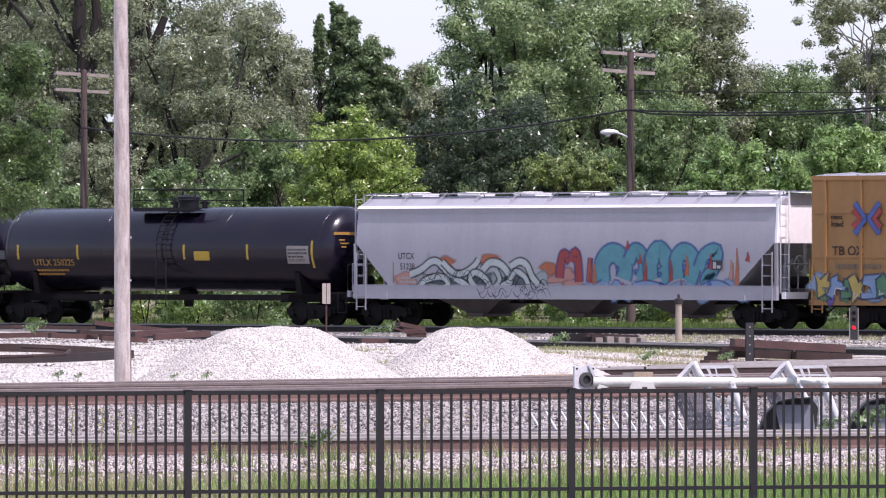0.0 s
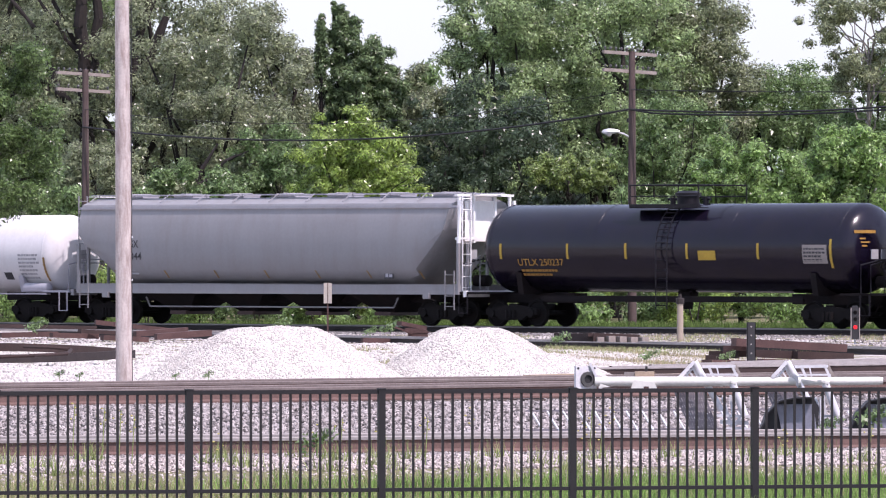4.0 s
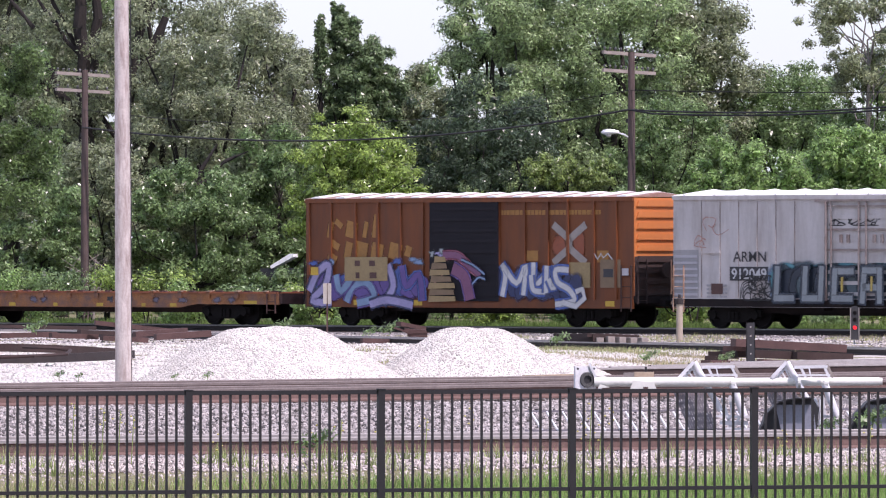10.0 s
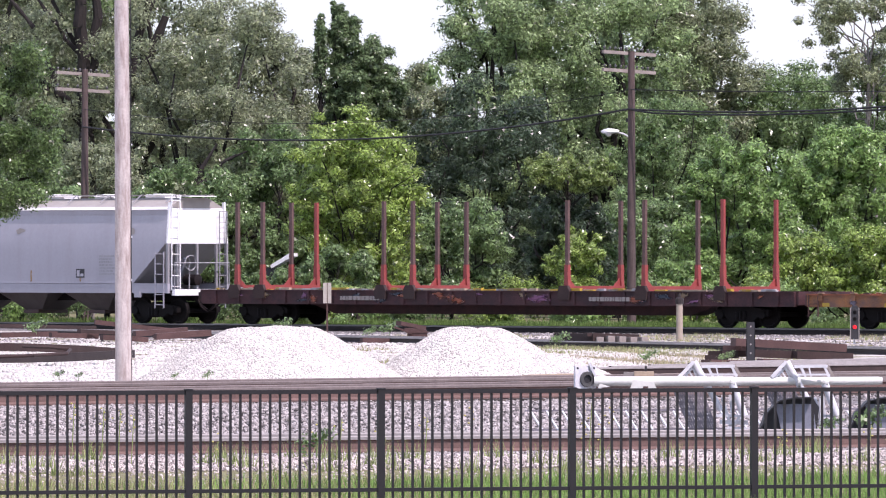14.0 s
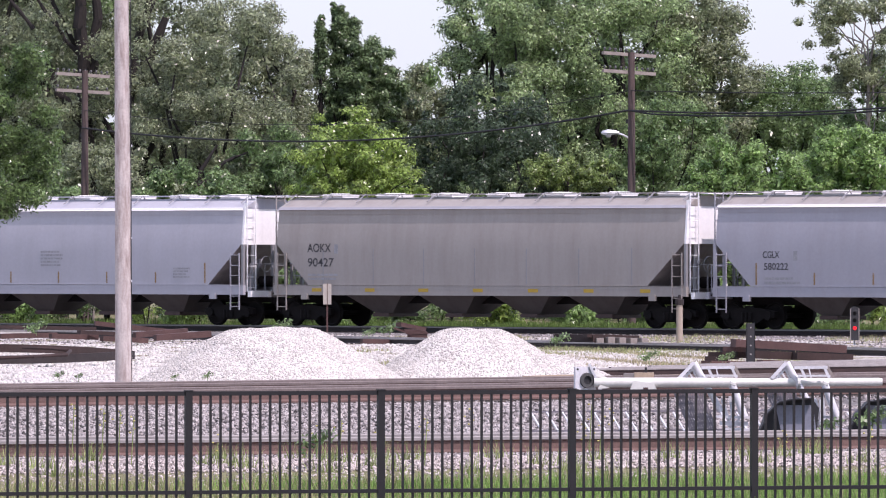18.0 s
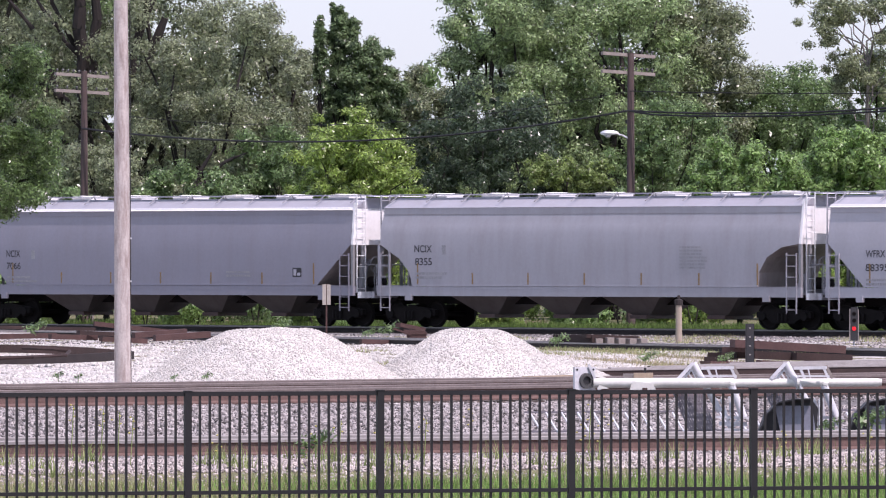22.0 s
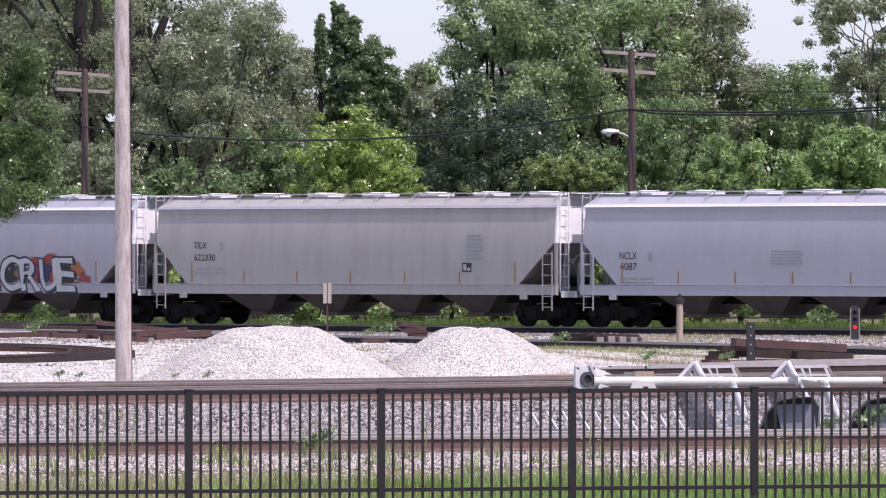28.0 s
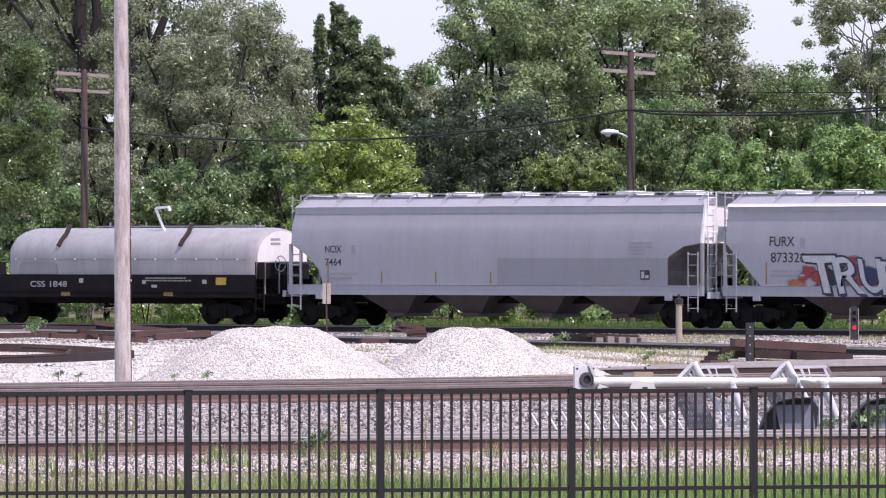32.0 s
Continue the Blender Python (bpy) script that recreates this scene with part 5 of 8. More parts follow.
    for x in ribs:
        part("panel_seam", Geo().box(x + 0.055, x + 0.075, -1.528, -1.5215, 1.05, 4.2), M_doorsteel, car, "rust-stained panel seam")
    plate(-6.7, 1.15, 0.5, 0.35, M_rust, car, y, "rust_patch")
    return car


def rust_boxcar():
    L = 15.0
    SHEET[0] = -1.592
    ribs = [-7.35, -6.3, -5.15, -4.1, -3.05, -2.0, 1.5, 2.65, 3.7, 4.6, 5.75, 6.75]
    # M_rustdark puts the shade between the cars into the lower end's colour.
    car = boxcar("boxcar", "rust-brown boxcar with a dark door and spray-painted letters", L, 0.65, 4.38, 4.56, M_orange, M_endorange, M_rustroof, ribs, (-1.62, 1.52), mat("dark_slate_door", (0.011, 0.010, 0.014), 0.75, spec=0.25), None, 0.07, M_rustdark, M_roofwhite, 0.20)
    y = -1.60
    # faded company lettering as plain yellow shapes
    ylw = GP["ochre"]
    for x, z0, z1, w in ((-6.4, 3.05, 3.6, 0.26), (-6.0, 3.45, 3.62, 0.4), (-5.4, 3.05, 3.6, 0.52), (-4.75, 3.05, 3.6, 0.2), (-4.3, 3.05, 3.85, 0.2), (-6.2, 2.7, 2.92, 0.5), (-6.3, 2.25, 2.48, 0.44), (-5.55, 2.32, 2.9, 0.34), (-4.95, 2.3, 2.9, 0.6), (-4.2, 2.3, 2.85, 0.55), (-3.35, 2.3, 2.85, 0.6), (-2.75, 2.4, 2.75, 0.3)):
        part("faded_lettering", stroke([(x, z0), (x + 0.06, (z0 + z1) / 2), (x + 0.12, z1)], w, y + 0.068), ylw, car)
    bars(1.6, 3.75, 5.2, 0.28, 1, ylw, car, y + 0.065, "faded_lettering")
    plate(2.75, 2.25, 0.5, 0.35, ylw, car, y + 0.07, "faded_lettering")
    plate(5.9, 2.2, 0.5, 0.4, ylw, car, y + 0.07, "faded_lettering")
    # crossed emblem
    for a, b in (((3.94, 3.48), (4.67, 2.98)), ((5.40, 3.48), (4.67, 2.98)), ((4.67, 3.04), (4.67, 2.62)), ((4.67, 2.68), (3.94, 2.18)), ((4.67, 2.68), (5.40, 2.18))):
        part("emblem_arm", stroke([a, b], 0.20, y + 0.055), M_signgrey, car)
    part("emblem_field", blob(4.2, 2.75, 0.34, 0.5, 3, y + 0.066, 0.12), GP["rust"], car)
    part("emblem_field", blob(5.1, 2.85, 0.34, 0.5, 5, y + 0.066, 0.12), GP["rust"], car)
    plate(-5.57, 1.56, 2.0, 0.82, GP["box"], car, y - 0.03, "repainted_panel")
    for x, z, w, hh in ((-5.09, 2.07, 0.24, 0.19), (-4.41, 2.07, 0.26, 0.19), (-5.05, 1.65, 0.18, 0.2), (-4.39, 1.65, 0.32, 0.2)):
        plate(x, z, w, hh, M_rust, car, y - 0.036, "stencil_mark")
    plate(4.65, 1.35, 0.95, 0.85, GP["box"], car, y + 0.055, "repainted_panel")
    plate(6.05, 1.35, 0.9, 0.95, GP["tan"], car, y + 0.05, "repainted_panel")
    plate(6.2, 1.7, 0.42, 0.28, M_text, car, y + 0.04, "consolidated_stencil")
    # left piece: lilac and purple forms
    for k, x in enumerate(np.linspace(-6.9, -2.2, 12)):
        part("spray_patch", blob(x, 1.42 + 0.14 * math.sin(k * 2.3), 0.5, 0.46 + 0.1 * math.sin(k * 1.7), 500 + k, y - 0.006 - 0.0005 * k, 0.2), GP["purple" if k % 3 else "blue"], car)
    fat_line(car, ((-7.27, 1.19), (-6.87, 1.86), (-6.36, 2.09), (-6.51, 1.41), (-7.12, 0.87), (-6.21, 0.81)), 0.26, GP["lilac"], GP["navy"], y - 0.016, 0.07)
    fat_line(car, ((-5.51, 0.82), (-5.2, 1.38), (-4.54, 1.49), (-4.23, 0.99), (-5.02, 0.78)), 0.26, GP["sky"], GP["purple"], y - 0.016, 0.07)
    fat_line(car, ((-3.58, 2.13), (-3.32, 1.38), (-3.81, 0.76)), 0.26, GP["lilac"], GP["navy"], y - 0.016, 0.07)
    fat_line(car, ((-2.93, 2.09), (-2.72, 1.38), (-2.14, 1.77), (-1.96, 0.87)), 0.26, GP["purple"], GP["blue"], y - 0.016, 0.07)
    fat_line(car, ((-4.42, 0.74), (-3.58, 0.9), (-2.41, 0.72)), 0.26, GP["lilac"], GP["navy"], y - 0.016, 0.07)
    fat_line(car, ((-6.01, 1.77), (-5.78, 1.21), (-5.17, 1.77)), 0.26, GP["sky"], GP["purple"], y - 0.016, 0.07)
    spatter(car, -7.2, -2.0, 2.15, 2.3, 7, 23, [GP["sky"], GP["blue"]], y - 0.012, 0.22)
    plate(-7.15, 1.75, 0.35, 0.28, M_reflect, car, y - 0.05, "reflector")
    # middle piece: stepped tan bands, then red and blue plumes
    for k, (x0, x1) in enumerate(((-1.62, -0.35), (-1.58, -0.42), (-1.62, -0.38), (-1.52, -0.55), (-1.56, -0.62), (-1.48, -0.75), (-1.35, -0.8))):
        z = 0.84 + 0.225 * k
        part("paint_band", Geo().prism([(x0, z), (x1, z + 0.03), (x1 - 0.05, z + 0.20), (x0 + 0.04, z + 0.215)], -1.7003 - 0.0006 * k, -1.697), GP["tan" if k % 2 else "box"], car)
    spatter(car, -1.45, -0.6, 1.1, 2.3, 14, 71, [GP["black"], GP["salmon"], GP["tan"]], -1.708, 0.09, 0.5)
    spatter(car, -1.5, -0.7, 2.35, 2.6, 5, 72, [GP["ice"], GP["lilac"]], -1.709, 0.14, 0.5)
    fat_line(car, ((-0.95, 2.45), (-0.25, 2.42), (0.3, 2.05), (0.8, 1.78)), 0.24, GP["plum"], GP["pink"], -1.706, 0.05)
    fat_line(car, ((-0.5, 2.0), (0.0, 1.75), (0.2, 1.3), (0.3, 0.92)), 0.42, GP["plum"], GP["purple"], -1.706, 0.05)
    fat_line(car, ((-0.1, 2.3), (0.5, 2.08), (0.98, 1.78)), 0.06, GP["sky"], GP["navy"], -1.708, 0.03)
    fat_line(car, ((0.4, 1.45), (0.7, 1.68), (1.0, 1.62)), 0.06, GP["sky"], GP["navy"], -1.708, 0.03)
    # right piece: white forms edged dark blue
    for k, x in enumerate(np.linspace(1.7, 5.0, 9)):
        part("spray_patch", blob(x, 1.52 - 0.03 * k, 0.45, 0.56, 640 + k, y - 0.006 - 0.0005 * k, 0.2), GP["navy"], car)
    fat_line(car, ((1.68, 1.04), (1.84, 1.77), (1.68, 2.13), (2.34, 1.49), (2.75, 2.09), (2.64, 1.08)), 0.20, GP["white"], GP["blue"], y - 0.016, 0.09)
    fat_line(car, ((3.1, 2.2), (3.17, 1.44), (3.78, 1.89)), 0.20, GP["white"], GP["blue"], y - 0.016, 0.09)
    fat_line(car, ((2.99, 1.77), (3.1, 1.27), (3.63, 1.21)), 0.20, GP["white"], GP["blue"], y - 0.016, 0.09)
    fat_line(car, ((3.7, 2.09), (3.66, 1.16)), 0.20, GP["white"], GP["blue"], y - 0.016, 0.09)
    fat_line(car, ((4.08, 2.11), (4.02, 1.32), (3.78, 1.64)), 0.20, GP["white"], GP["blue"], y - 0.016, 0.09)
    fat_line(car, ((4.69, 1.94), (4.11, 1.94), (4.2, 1.53), (4.72, 1.27), (4.92, 0.9), (4.08, 0.78)), 0.20, GP["white"], GP["blue"], y - 0.016, 0.09)
    part("paint_band", stroke([(4.4, 0.85), (5.0, 0.72), (5.4, 1.0), (5.3, 1.3), (5.0, 1.2)], 0.2, y - 0.06), GP["white"], car)
    part("paint_band", stroke([(5.8, 2.5), (5.95, 2.3), (6.1, 2.5), (6.2, 2.35), (6.4, 2.5), (6.6, 2.3)], 0.05, y + 0.03), GP["white"], car)
    plate(6.95, 1.75, 0.35, 0.25, M_white, car, y + 0.05, "white_plate")
    for x in (-7.0, -5.2, -2.4, 4.1, 6.3):
        plate(x, 0.72, 0.4, 0.18, M_reflect, car, -1.575, "reflector")
    SHEET[0] = -1.556
    return car


def tall_boxcar():
    L = 18.6
    SHEET[0] = -1.592
    ribs = [-8.7, -7.2, -5.7, -4.2, -2.7, 2.9, 4.4, 5.9, 7.4, 8.7]
    car = boxcar("tall_boxcar", "tall mustard-yellow boxcar with spray paint along its sill", L, 0.80, 5.02, 5.12, M_yellowbox, M_yellowbox, M_offwhite, ribs, (-2.4, 2.4), M_yellowbox, None, 0.07)
    y = -1.60
    for z in (3.85,):
        part("side_batten", Geo().box(-9.2, -2.5, -1.57, -1.53, z - 0.04, z + 0.04), M_yellowbox, car)
    for z in (2.4,):
        part("side_batten", Geo().box(-9.2, -2.5, -1.57, -1.53, z - 0.04, z + 0.04), M_yellowbox, car)
    for k, (mm, pts) in enumerate(((GP["blue"], ((-7.44, 4.14), (-6.98, 3.64), (-7.44, 3.14))), (GP["red"], ((-7.50, 3.93), (-7.22, 3.64), (-7.50, 3.35))))):
        for flip in (0, 1):
            part("emblem_arm", stroke([(-13.84 - x if flip else x, z) for x, z in pts], 0.22, y - 0.012 - 0.004 * k), mm, car)
    fitted("next", -8.47, 0.5, 3.70, 0.17, M_rustdark, car, y + 0.05)
    fitted("load", -8.45, 0.5, 3.47, 0.19, M_rustdark, car, y + 0.05)
    fitted("TB OX", -8.42, 1.33, 2.59, 0.30, M_rustdark, car, y + 0.05)
    bars(-8.28, 1.93, 2.06, 0.28, 1, GP["tan"], car, y + 0.05, "number_bars")
    spatter(car, -9.1, -4.0, 0.95, 1.6, 16, 33, [GP["purple"], GP["green"], GP["blue"], GP["sky"]], y - 0.01, 0.45)
    wild_piece(car, -8.9, -3.6, 0.95, 1.85, 11, 67, [GP["yellow"], GP["sky"], GP["green"]], GP["navy"], y - 0.03, (None, GP["white"]), 0.06)
    SHEET[0] = -1.556
    return car


# ---- flatcars ----
def yellow_flat():
    L = 19.1
    h = L / 2
    car = thing("flatcar", "empty flatcar with a rusty orange and yellow steel deck", "flatcar", group="freight train")
    part("deck", Geo().box(-h, h, -1.45, 1.45, 0.98, 1.06), M_deckorange, car)
    for sy in (-1, 1):
        part("side_sill", Geo().prism([(-h, 0.72), (-h + 4.0, 0.72), (-h + 4.8, 0.6), (h - 4.8, 0.6), (h - 4.0, 0.72), (h, 0.72), (h, 1.1), (-h, 1.1)], sy * 1.45 - 0.05, sy * 1.45 + 0.05), M_deckorange, car)
        part("sill_flange", Geo().box(-h, h, sy * 1.45 - 0.11, sy * 1.45 + 0.11, 1.1, 1.15), M_flange, car)
        n = 14
        for k in range(n):
            x = -h + 0.6 + (L - 1.2) * k / (n - 1)
            part("stake_pocket", Geo().box(x - 0.09, x + 0.09, sy * 1.51 - 0.05, sy * 1.51 + 0.05, 0.93, 1.17), M_deckorange, car)
            part("pocket_rim", Geo().box(x - 0.11, x + 0.11, sy * 1.51 - 0.06, sy * 1.51 + 0.06, 1.171, 1.19), M_plank, car, "worn bright pocket rim")
            part("tie_down", Geo().box(x + 0.35, x + 0.6, sy * 1.40 - 0.06, sy * 1.40 + 0.06, 1.14, 1.19), M_rust, car)
    for x, w in ((-8.9, 0.3), (-6.3, 0.22), (-3.75, 0.32), (-1.5, 0.2), (0.66, 0.34), (2.9, 0.2), (4.3, 0.32), (7.9, 0.62)):
        plate(x, 0.735 if abs(x) > 5 else 0.63, w, 0.12, M_reflect, car, -1.503, "reflector")
    for x, w in ((-7.6, 0.2), (-5.0, 0.24), (-2.5, 0.26), (-2.0, 0.2), (1.4, 0.12), (2.25, 0.26), (3.6, 0.2), (4.9, 0.3), (6.6, 0.26), (7.3, 0.2)):
        part("primer_patch", blob(x, 0.87, w, 0.15, int(900 + 10 * x), -1.5035, 0.2), GP["primer"], car, "grey primer patch")
    bars(1.2, 0.78, 0.26, 0.24, 1, M_text, car, -1.507, "number_bars")
    part("centre_sill", Geo().prism([(-h - 0.5, 0.72), (-h + 3.2, 0.72), (-h + 4.2, 0.42), (h - 4.2, 0.42), (h - 3.2, 0.72), (h + 0.5, 0.72), (h + 0.5, 0.97), (-h - 0.5, 0.97)], -0.35, 0.35), M_rustdark, car)
    for k in range(7):
        x = -6 + 2 * k
        part("crossbearer", Geo().box(x - 0.08, x + 0.08, -1.4, 1.4, 0.65, 0.97), M_rustdark, car)
    for s in (-1, 1):
        part("end_sill", Geo().box(min(s * h, s * (h + 0.12)), max(s * h, s * (h + 0.12)), -1.45, 1.45, 0.75, 1.1), M_rust, car)
        part("draft_box", Geo().box(min(s * h, s * (h + 0.75)), max(s * h, s * (h + 0.75)), -0.32, 0.32, 0.74, 1.0), M_offwhite if s < 0 else M_rustdark, car)
        ladder(car, (s * (h - 0.1), -1.55), (s * (h - 0.5), -1.55), 0.4, 1.1, M_rust, 0.3)
        air_hose(car, s * (h + 0.5), s)
    trucks(car, h - 2.9)
    couplers(car, h + 0.6)
    return car


def stake_flat():
    L = 27.0
    h = L / 2
    car = thing("stake_flatcar", "dark red flatcar with upright red steel stakes", "flatcar", group="freight train")
    part("deck", Geo().box(-h, h, -1.45, 1.45, 1.10, 1.16), M_redflat, car)
    for sy in (-1, 1):
        part("side_sill", Geo().box(-h, h, sy * 1.45 - 0.06, sy * 1.45 + 0.06, 0.72, 1.18), M_redflat, car)
        part("sill_flange", Geo().box(-h, h, sy * 1.45 - 0.12, sy * 1.45 + 0.12, 1.18, 1.22), M_redflat, car)
        for k in range(24):
            x = -h + 0.7 + (L - 1.4) * k / 23
            part("sill_rib", Geo().box(x - 0.05, x + 0.05, sy * 1.53 - 0.03, sy * 1.53 + 0.03, 0.75, 1.18), M_redflat, car)
    part("centre_sill", Geo().prism([(-h - 0.5, 0.74), (-h + 4.2, 0.74), (-h + 5.4, 0.40), (h - 5.4, 0.40), (h - 4.2, 0.74), (h + 0.5, 0.74), (h + 0.5, 1.1), (-h - 0.5, 1.1)], -0.4, 0.4), M_redflat, car)
    # near and far stakes along the car, metres from the middle
    near = [-11.87, -10.66, -4.92, -3.57, 3.48, 6.91, 10.33]
    for sy, xs_ in ((-1, near), (1, near)):
        for i, x in enumerate(xs_):
            mm = M_redstake if i == 6 or (i == 1 and sy > 0) else M_brownstake
            st = part("stake", Geo().box(x - 0.065, x + 0.065, sy * 1.38 - 0.055, sy * 1.38 + 0.055, 1.2, 4.28), mm, car)
            part("stake_base", Geo().prism([(x - 0.12, 1.2), (x + 0.12, 1.2), (x + 0.085, 1.6), (x + 0.075, 2.1), (x - 0.075, 2.1), (x - 0.085, 1.6)], sy * 1.38 - 0.075, sy * 1.38 + 0.075), M_redstake, st, "bright red stake base")
    for x in near:
        part("stake_pocket", Geo().prism([(x - 0.24, 0.92), (x + 0.24, 0.92), (x + 0.27, 1.2), (x + 0.17, 1.4), (x - 0.17, 1.4), (x - 0.27, 1.2)], -1.60, -1.47), M_rustdark, car, "dark stake pocket")
        part("bunk", Geo().box(x - 0.11, x + 0.11, -1.45, 1.45, 1.22, 1.38), M_redstake, car)
        part("bunk_gusset", Geo().prism([(-1.32, 1.38), (-1.0, 1.38), (-1.32, 1.65)], x - 0.02, x + 0.02, "x"), M_redstake, car)
        part("bunk_gusset", Geo().prism([(1.32, 1.38), (1.32, 1.65), (1.0, 1.38)], x - 0.02, x + 0.02, "x"), M_redstake, car)
    for x0, x1 in ((-10.2, -5.6), (-3.2, 3.1), (3.9, 6.4), (7.3, 9.9)):
        part("deck_board", Geo().box(x0, x1, -1.25, -0.95, 1.165, 1.27), M_plank, car, "pale deck timber")
    for x, w in ((-10.9, 0.5), (-4.5, 0.6), (4.2, 2.0), (8.0, 0.4)):
        part("deck_strap", Geo().box(x, x + w, -1.3, -1.1, 1.165, 1.24), M_reflect, car)
    rr = random.Random(31)
    for k in range(70):
        x = rr.uniform(-13, 12.6)
        part("deck_litter", Geo().box(x, x + rr.uniform(0.1, 0.6), -1.44, -1.3, 1.221, 1.26 + 0.05 * rr.random()), (M_plank, M_reflect, M_plac)[k % 3], car, "pale scrap on the deck edge")
    for k in range(26):
        x = rr.uniform(-12.8, 12.5)
        part("sill_stain", blob(x, rr.uniform(0.85, 1.1), rr.uniform(0.15, 0.5), rr.uniform(0.06, 0.14), 900 + k, -1.562 - 0.0008 * k, 0.35), GP[("rust", "plum", "ink", "tan")[k % 4]], car)
    for x in (-6.8, 4.6):
        bars(x, 0.82, 2.2, 0.25, 1, M_signgrey, car, -1.572, "faded_lettering")
    for s in (-1, 1):
        part("end_sill", Geo().box(min(s * h, s * (h + 0.12)), max(s * h, s * (h + 0.12)), -1.45, 1.45, 0.78, 1.22), M_redflat, car)
        part("draft_box", Geo().box(min(s * h, s * (h + 0.7)), max(s * h, s * (h + 0.7)), -0.32, 0.32, 0.74, 1.0), M_rust, car)
        air_hose(car, s * (h + 0.4), s)
    trucks(car, h - 2.6)
    couplers(car, h + 0.45)
    return car


M_hoodpaint = paint("weathered_pale_grey_hood_paint", (0.36, 0.352, 0.36), 0.35, rough=0.45)


def coil_car():
    L = 15.2
    h = L / 2
    car = thing("coil_car", "coil steel car with a rounded grey hood on a dark frame", "freight car", group="freight train")
    # hood: rounded shell, drawn in a little at both ends
    zt, n = 3.42, 19
    rings, fs = [], []
    for x, k in ((-4.75, 0.86), (-4.67, 0.94), (-4.4, 1.0), (h - 0.5, 1.0), (h - 0.2, 0.95), (h - 0.1, 0.88)):
        ring = [(-1.42, 1.62), (-1.45, 2.3)] + [(-1.45 * math.cos(a), 2.42 + (zt - 2.42) * math.sin(a)) for a in [math.pi * j / 14 for j in range(15)]] + [(1.45, 2.3), (1.42, 1.62)]
        rings += [(x, y * k, 1.62 + (z - 1.62) * (1 + k) / 2) for y, z in ring]
    fs = [(i * n + k, i * n + (k + 1) % n, (i + 1) * n + (k + 1) % n, (i + 1) * n + k) for i in range(5) for k in range(n)] + [tuple(range(n)), tuple(range(5 * n, 6 * n))]
    part("hood", Geo().quads(rings, fs), M_hoodpaint, car, smooth=True)
    part("hood_end", Geo().prism([(y * 0.985, z - 0.008) for x, y, z in rings[5 * n:]], h - 0.098, h - 0.085, "x"), M_endwhite, car, "bright white hood end")
    for z, y in ((2.95, -0.35), (2.80, -0.35)):
        part("end_stencil", Geo().box(h - 0.084, h - 0.08, y - 0.25, y + 0.25, z, z + 0.09), M_plac, car)
    for x in (-2.15, 3.9):
        part("hold_down_strap", Geo().sweep([(x, -1.42, 2.78), (x, -1.30, 2.96), (x + 0.02, -1.02, 3.24), (x - 0.04, -0.78, 3.52), (x + 0.0, -0.7, 3.56)], [(-0.075, -0.04), (0.075, -0.04), (0.075, 0.04), (-0.075, 0.04)]), M_rustdark, car, "dark hold-down strap")
    part("roof_walk", Geo().box(-1.6, 6.2, 0.0, 0.5, 3.45, 3.50), M_mid, car, "dark steel roof walk")
    for x in (-1.4, 0.4, 2.6, 4.6, 6.0):
        part("walk_leg", Geo().box(x - 0.03, x + 0.03, 0.02, 0.08, 3.36, 3.449), M_mid, car)
        part("walk_rail", Geo().box(x - 0.03, x + 0.03, 0.44, 0.48, 3.501, 3.62), M_mid, car)
    part("lifting_arm", Geo().sweep([(2.35, -0.6, 3.3), (2.1, -0.6, 3.75), (1.9, -0.6, 4.12)], [(-0.04, -0.03), (0.04, -0.03), (0.04, 0.03), (-0.04, 0.03)]), M_endwhite, car, "white tilted lifting arm")
    part("lifting_hook", Geo().sweep([(1.95, -0.6, 4.13), (2.55, -0.6, 4.16), (2.6, -0.6, 4.02)], [(-0.05, -0.04), (0.05, -0.04), (0.05, 0.04), (-0.05, 0.04)]), M_endwhite, car, "white lifting hook")
    part("hood_seam", Geo().box(-4.4, h - 0.5, -1.475, -1.452, 2.29, 2.325), M_patch, car)
    for k in range(12):
        part("seam_bolt", Geo().box(-4.3 + k, -4.22 + k, -1.482, -1.476, 2.285, 2.33), M_endwhite, car)
    part("lower_panel", Geo().prism([(-4.15, 1.77), (-2.2, 1.77), (-2.2, 2.1), (-2.32, 2.2), (-3.9, 2.22), (-4.1, 2.08)], -1.465, -1.44), M_mid, car, "grey repainted hood panel")
    for sy in (-1, 1):
        part("side_sill", Geo().box(-h, h, sy * 1.48 - 0.05, sy * 1.48 + 0.05, 0.95, 1.76), M_under, car)
        part("step_rail", Geo().box(-h, h, sy * 1.56 - 0.03, sy * 1.56 + 0.03, 1.15, 1.2), M_under, car)
    fitted("CSS 1848", -3.4, 1.86, 1.42, 0.20, M_plac, car, -1.60)
    for x in (-6.6, -1.9, 3.2):
        plate(x, 1.0, 0.45, 0.14, M_reflamber, car, -1.533, "reflector")
    plate(5.75, 1.40, 0.5, 0.26, M_reflect, car, -1.533, "reflector")
    plate(-5.6, 1.42, 0.55, 0.26, M_reflect, car, -1.533, "reflector")
    bars(2.3, 1.5, 2.4, 0.18, 2, M_signgrey, car, -1.533, "data_line")
    for x, z, w, q in ((-1.0, 1.46, 0.2, 0.16), (2.15, 1.43, 0.18, 0.14), (2.6, 1.30, 0.28, 0.1), (5.1, 1.44, 0.2, 0.14)):
        plate(x, z, w, q, M_plac, car, -1.533, "white_stencil")
    part("frame", Geo().box(-h - 0.4, h + 0.4, -0.4, 0.4, 0.72, 1.6), M_under, car)
    part("end_bulkhead", Geo().box(h - 0.06, h, -1.3, 1.3, 1.6, 2.2), M_under, car)
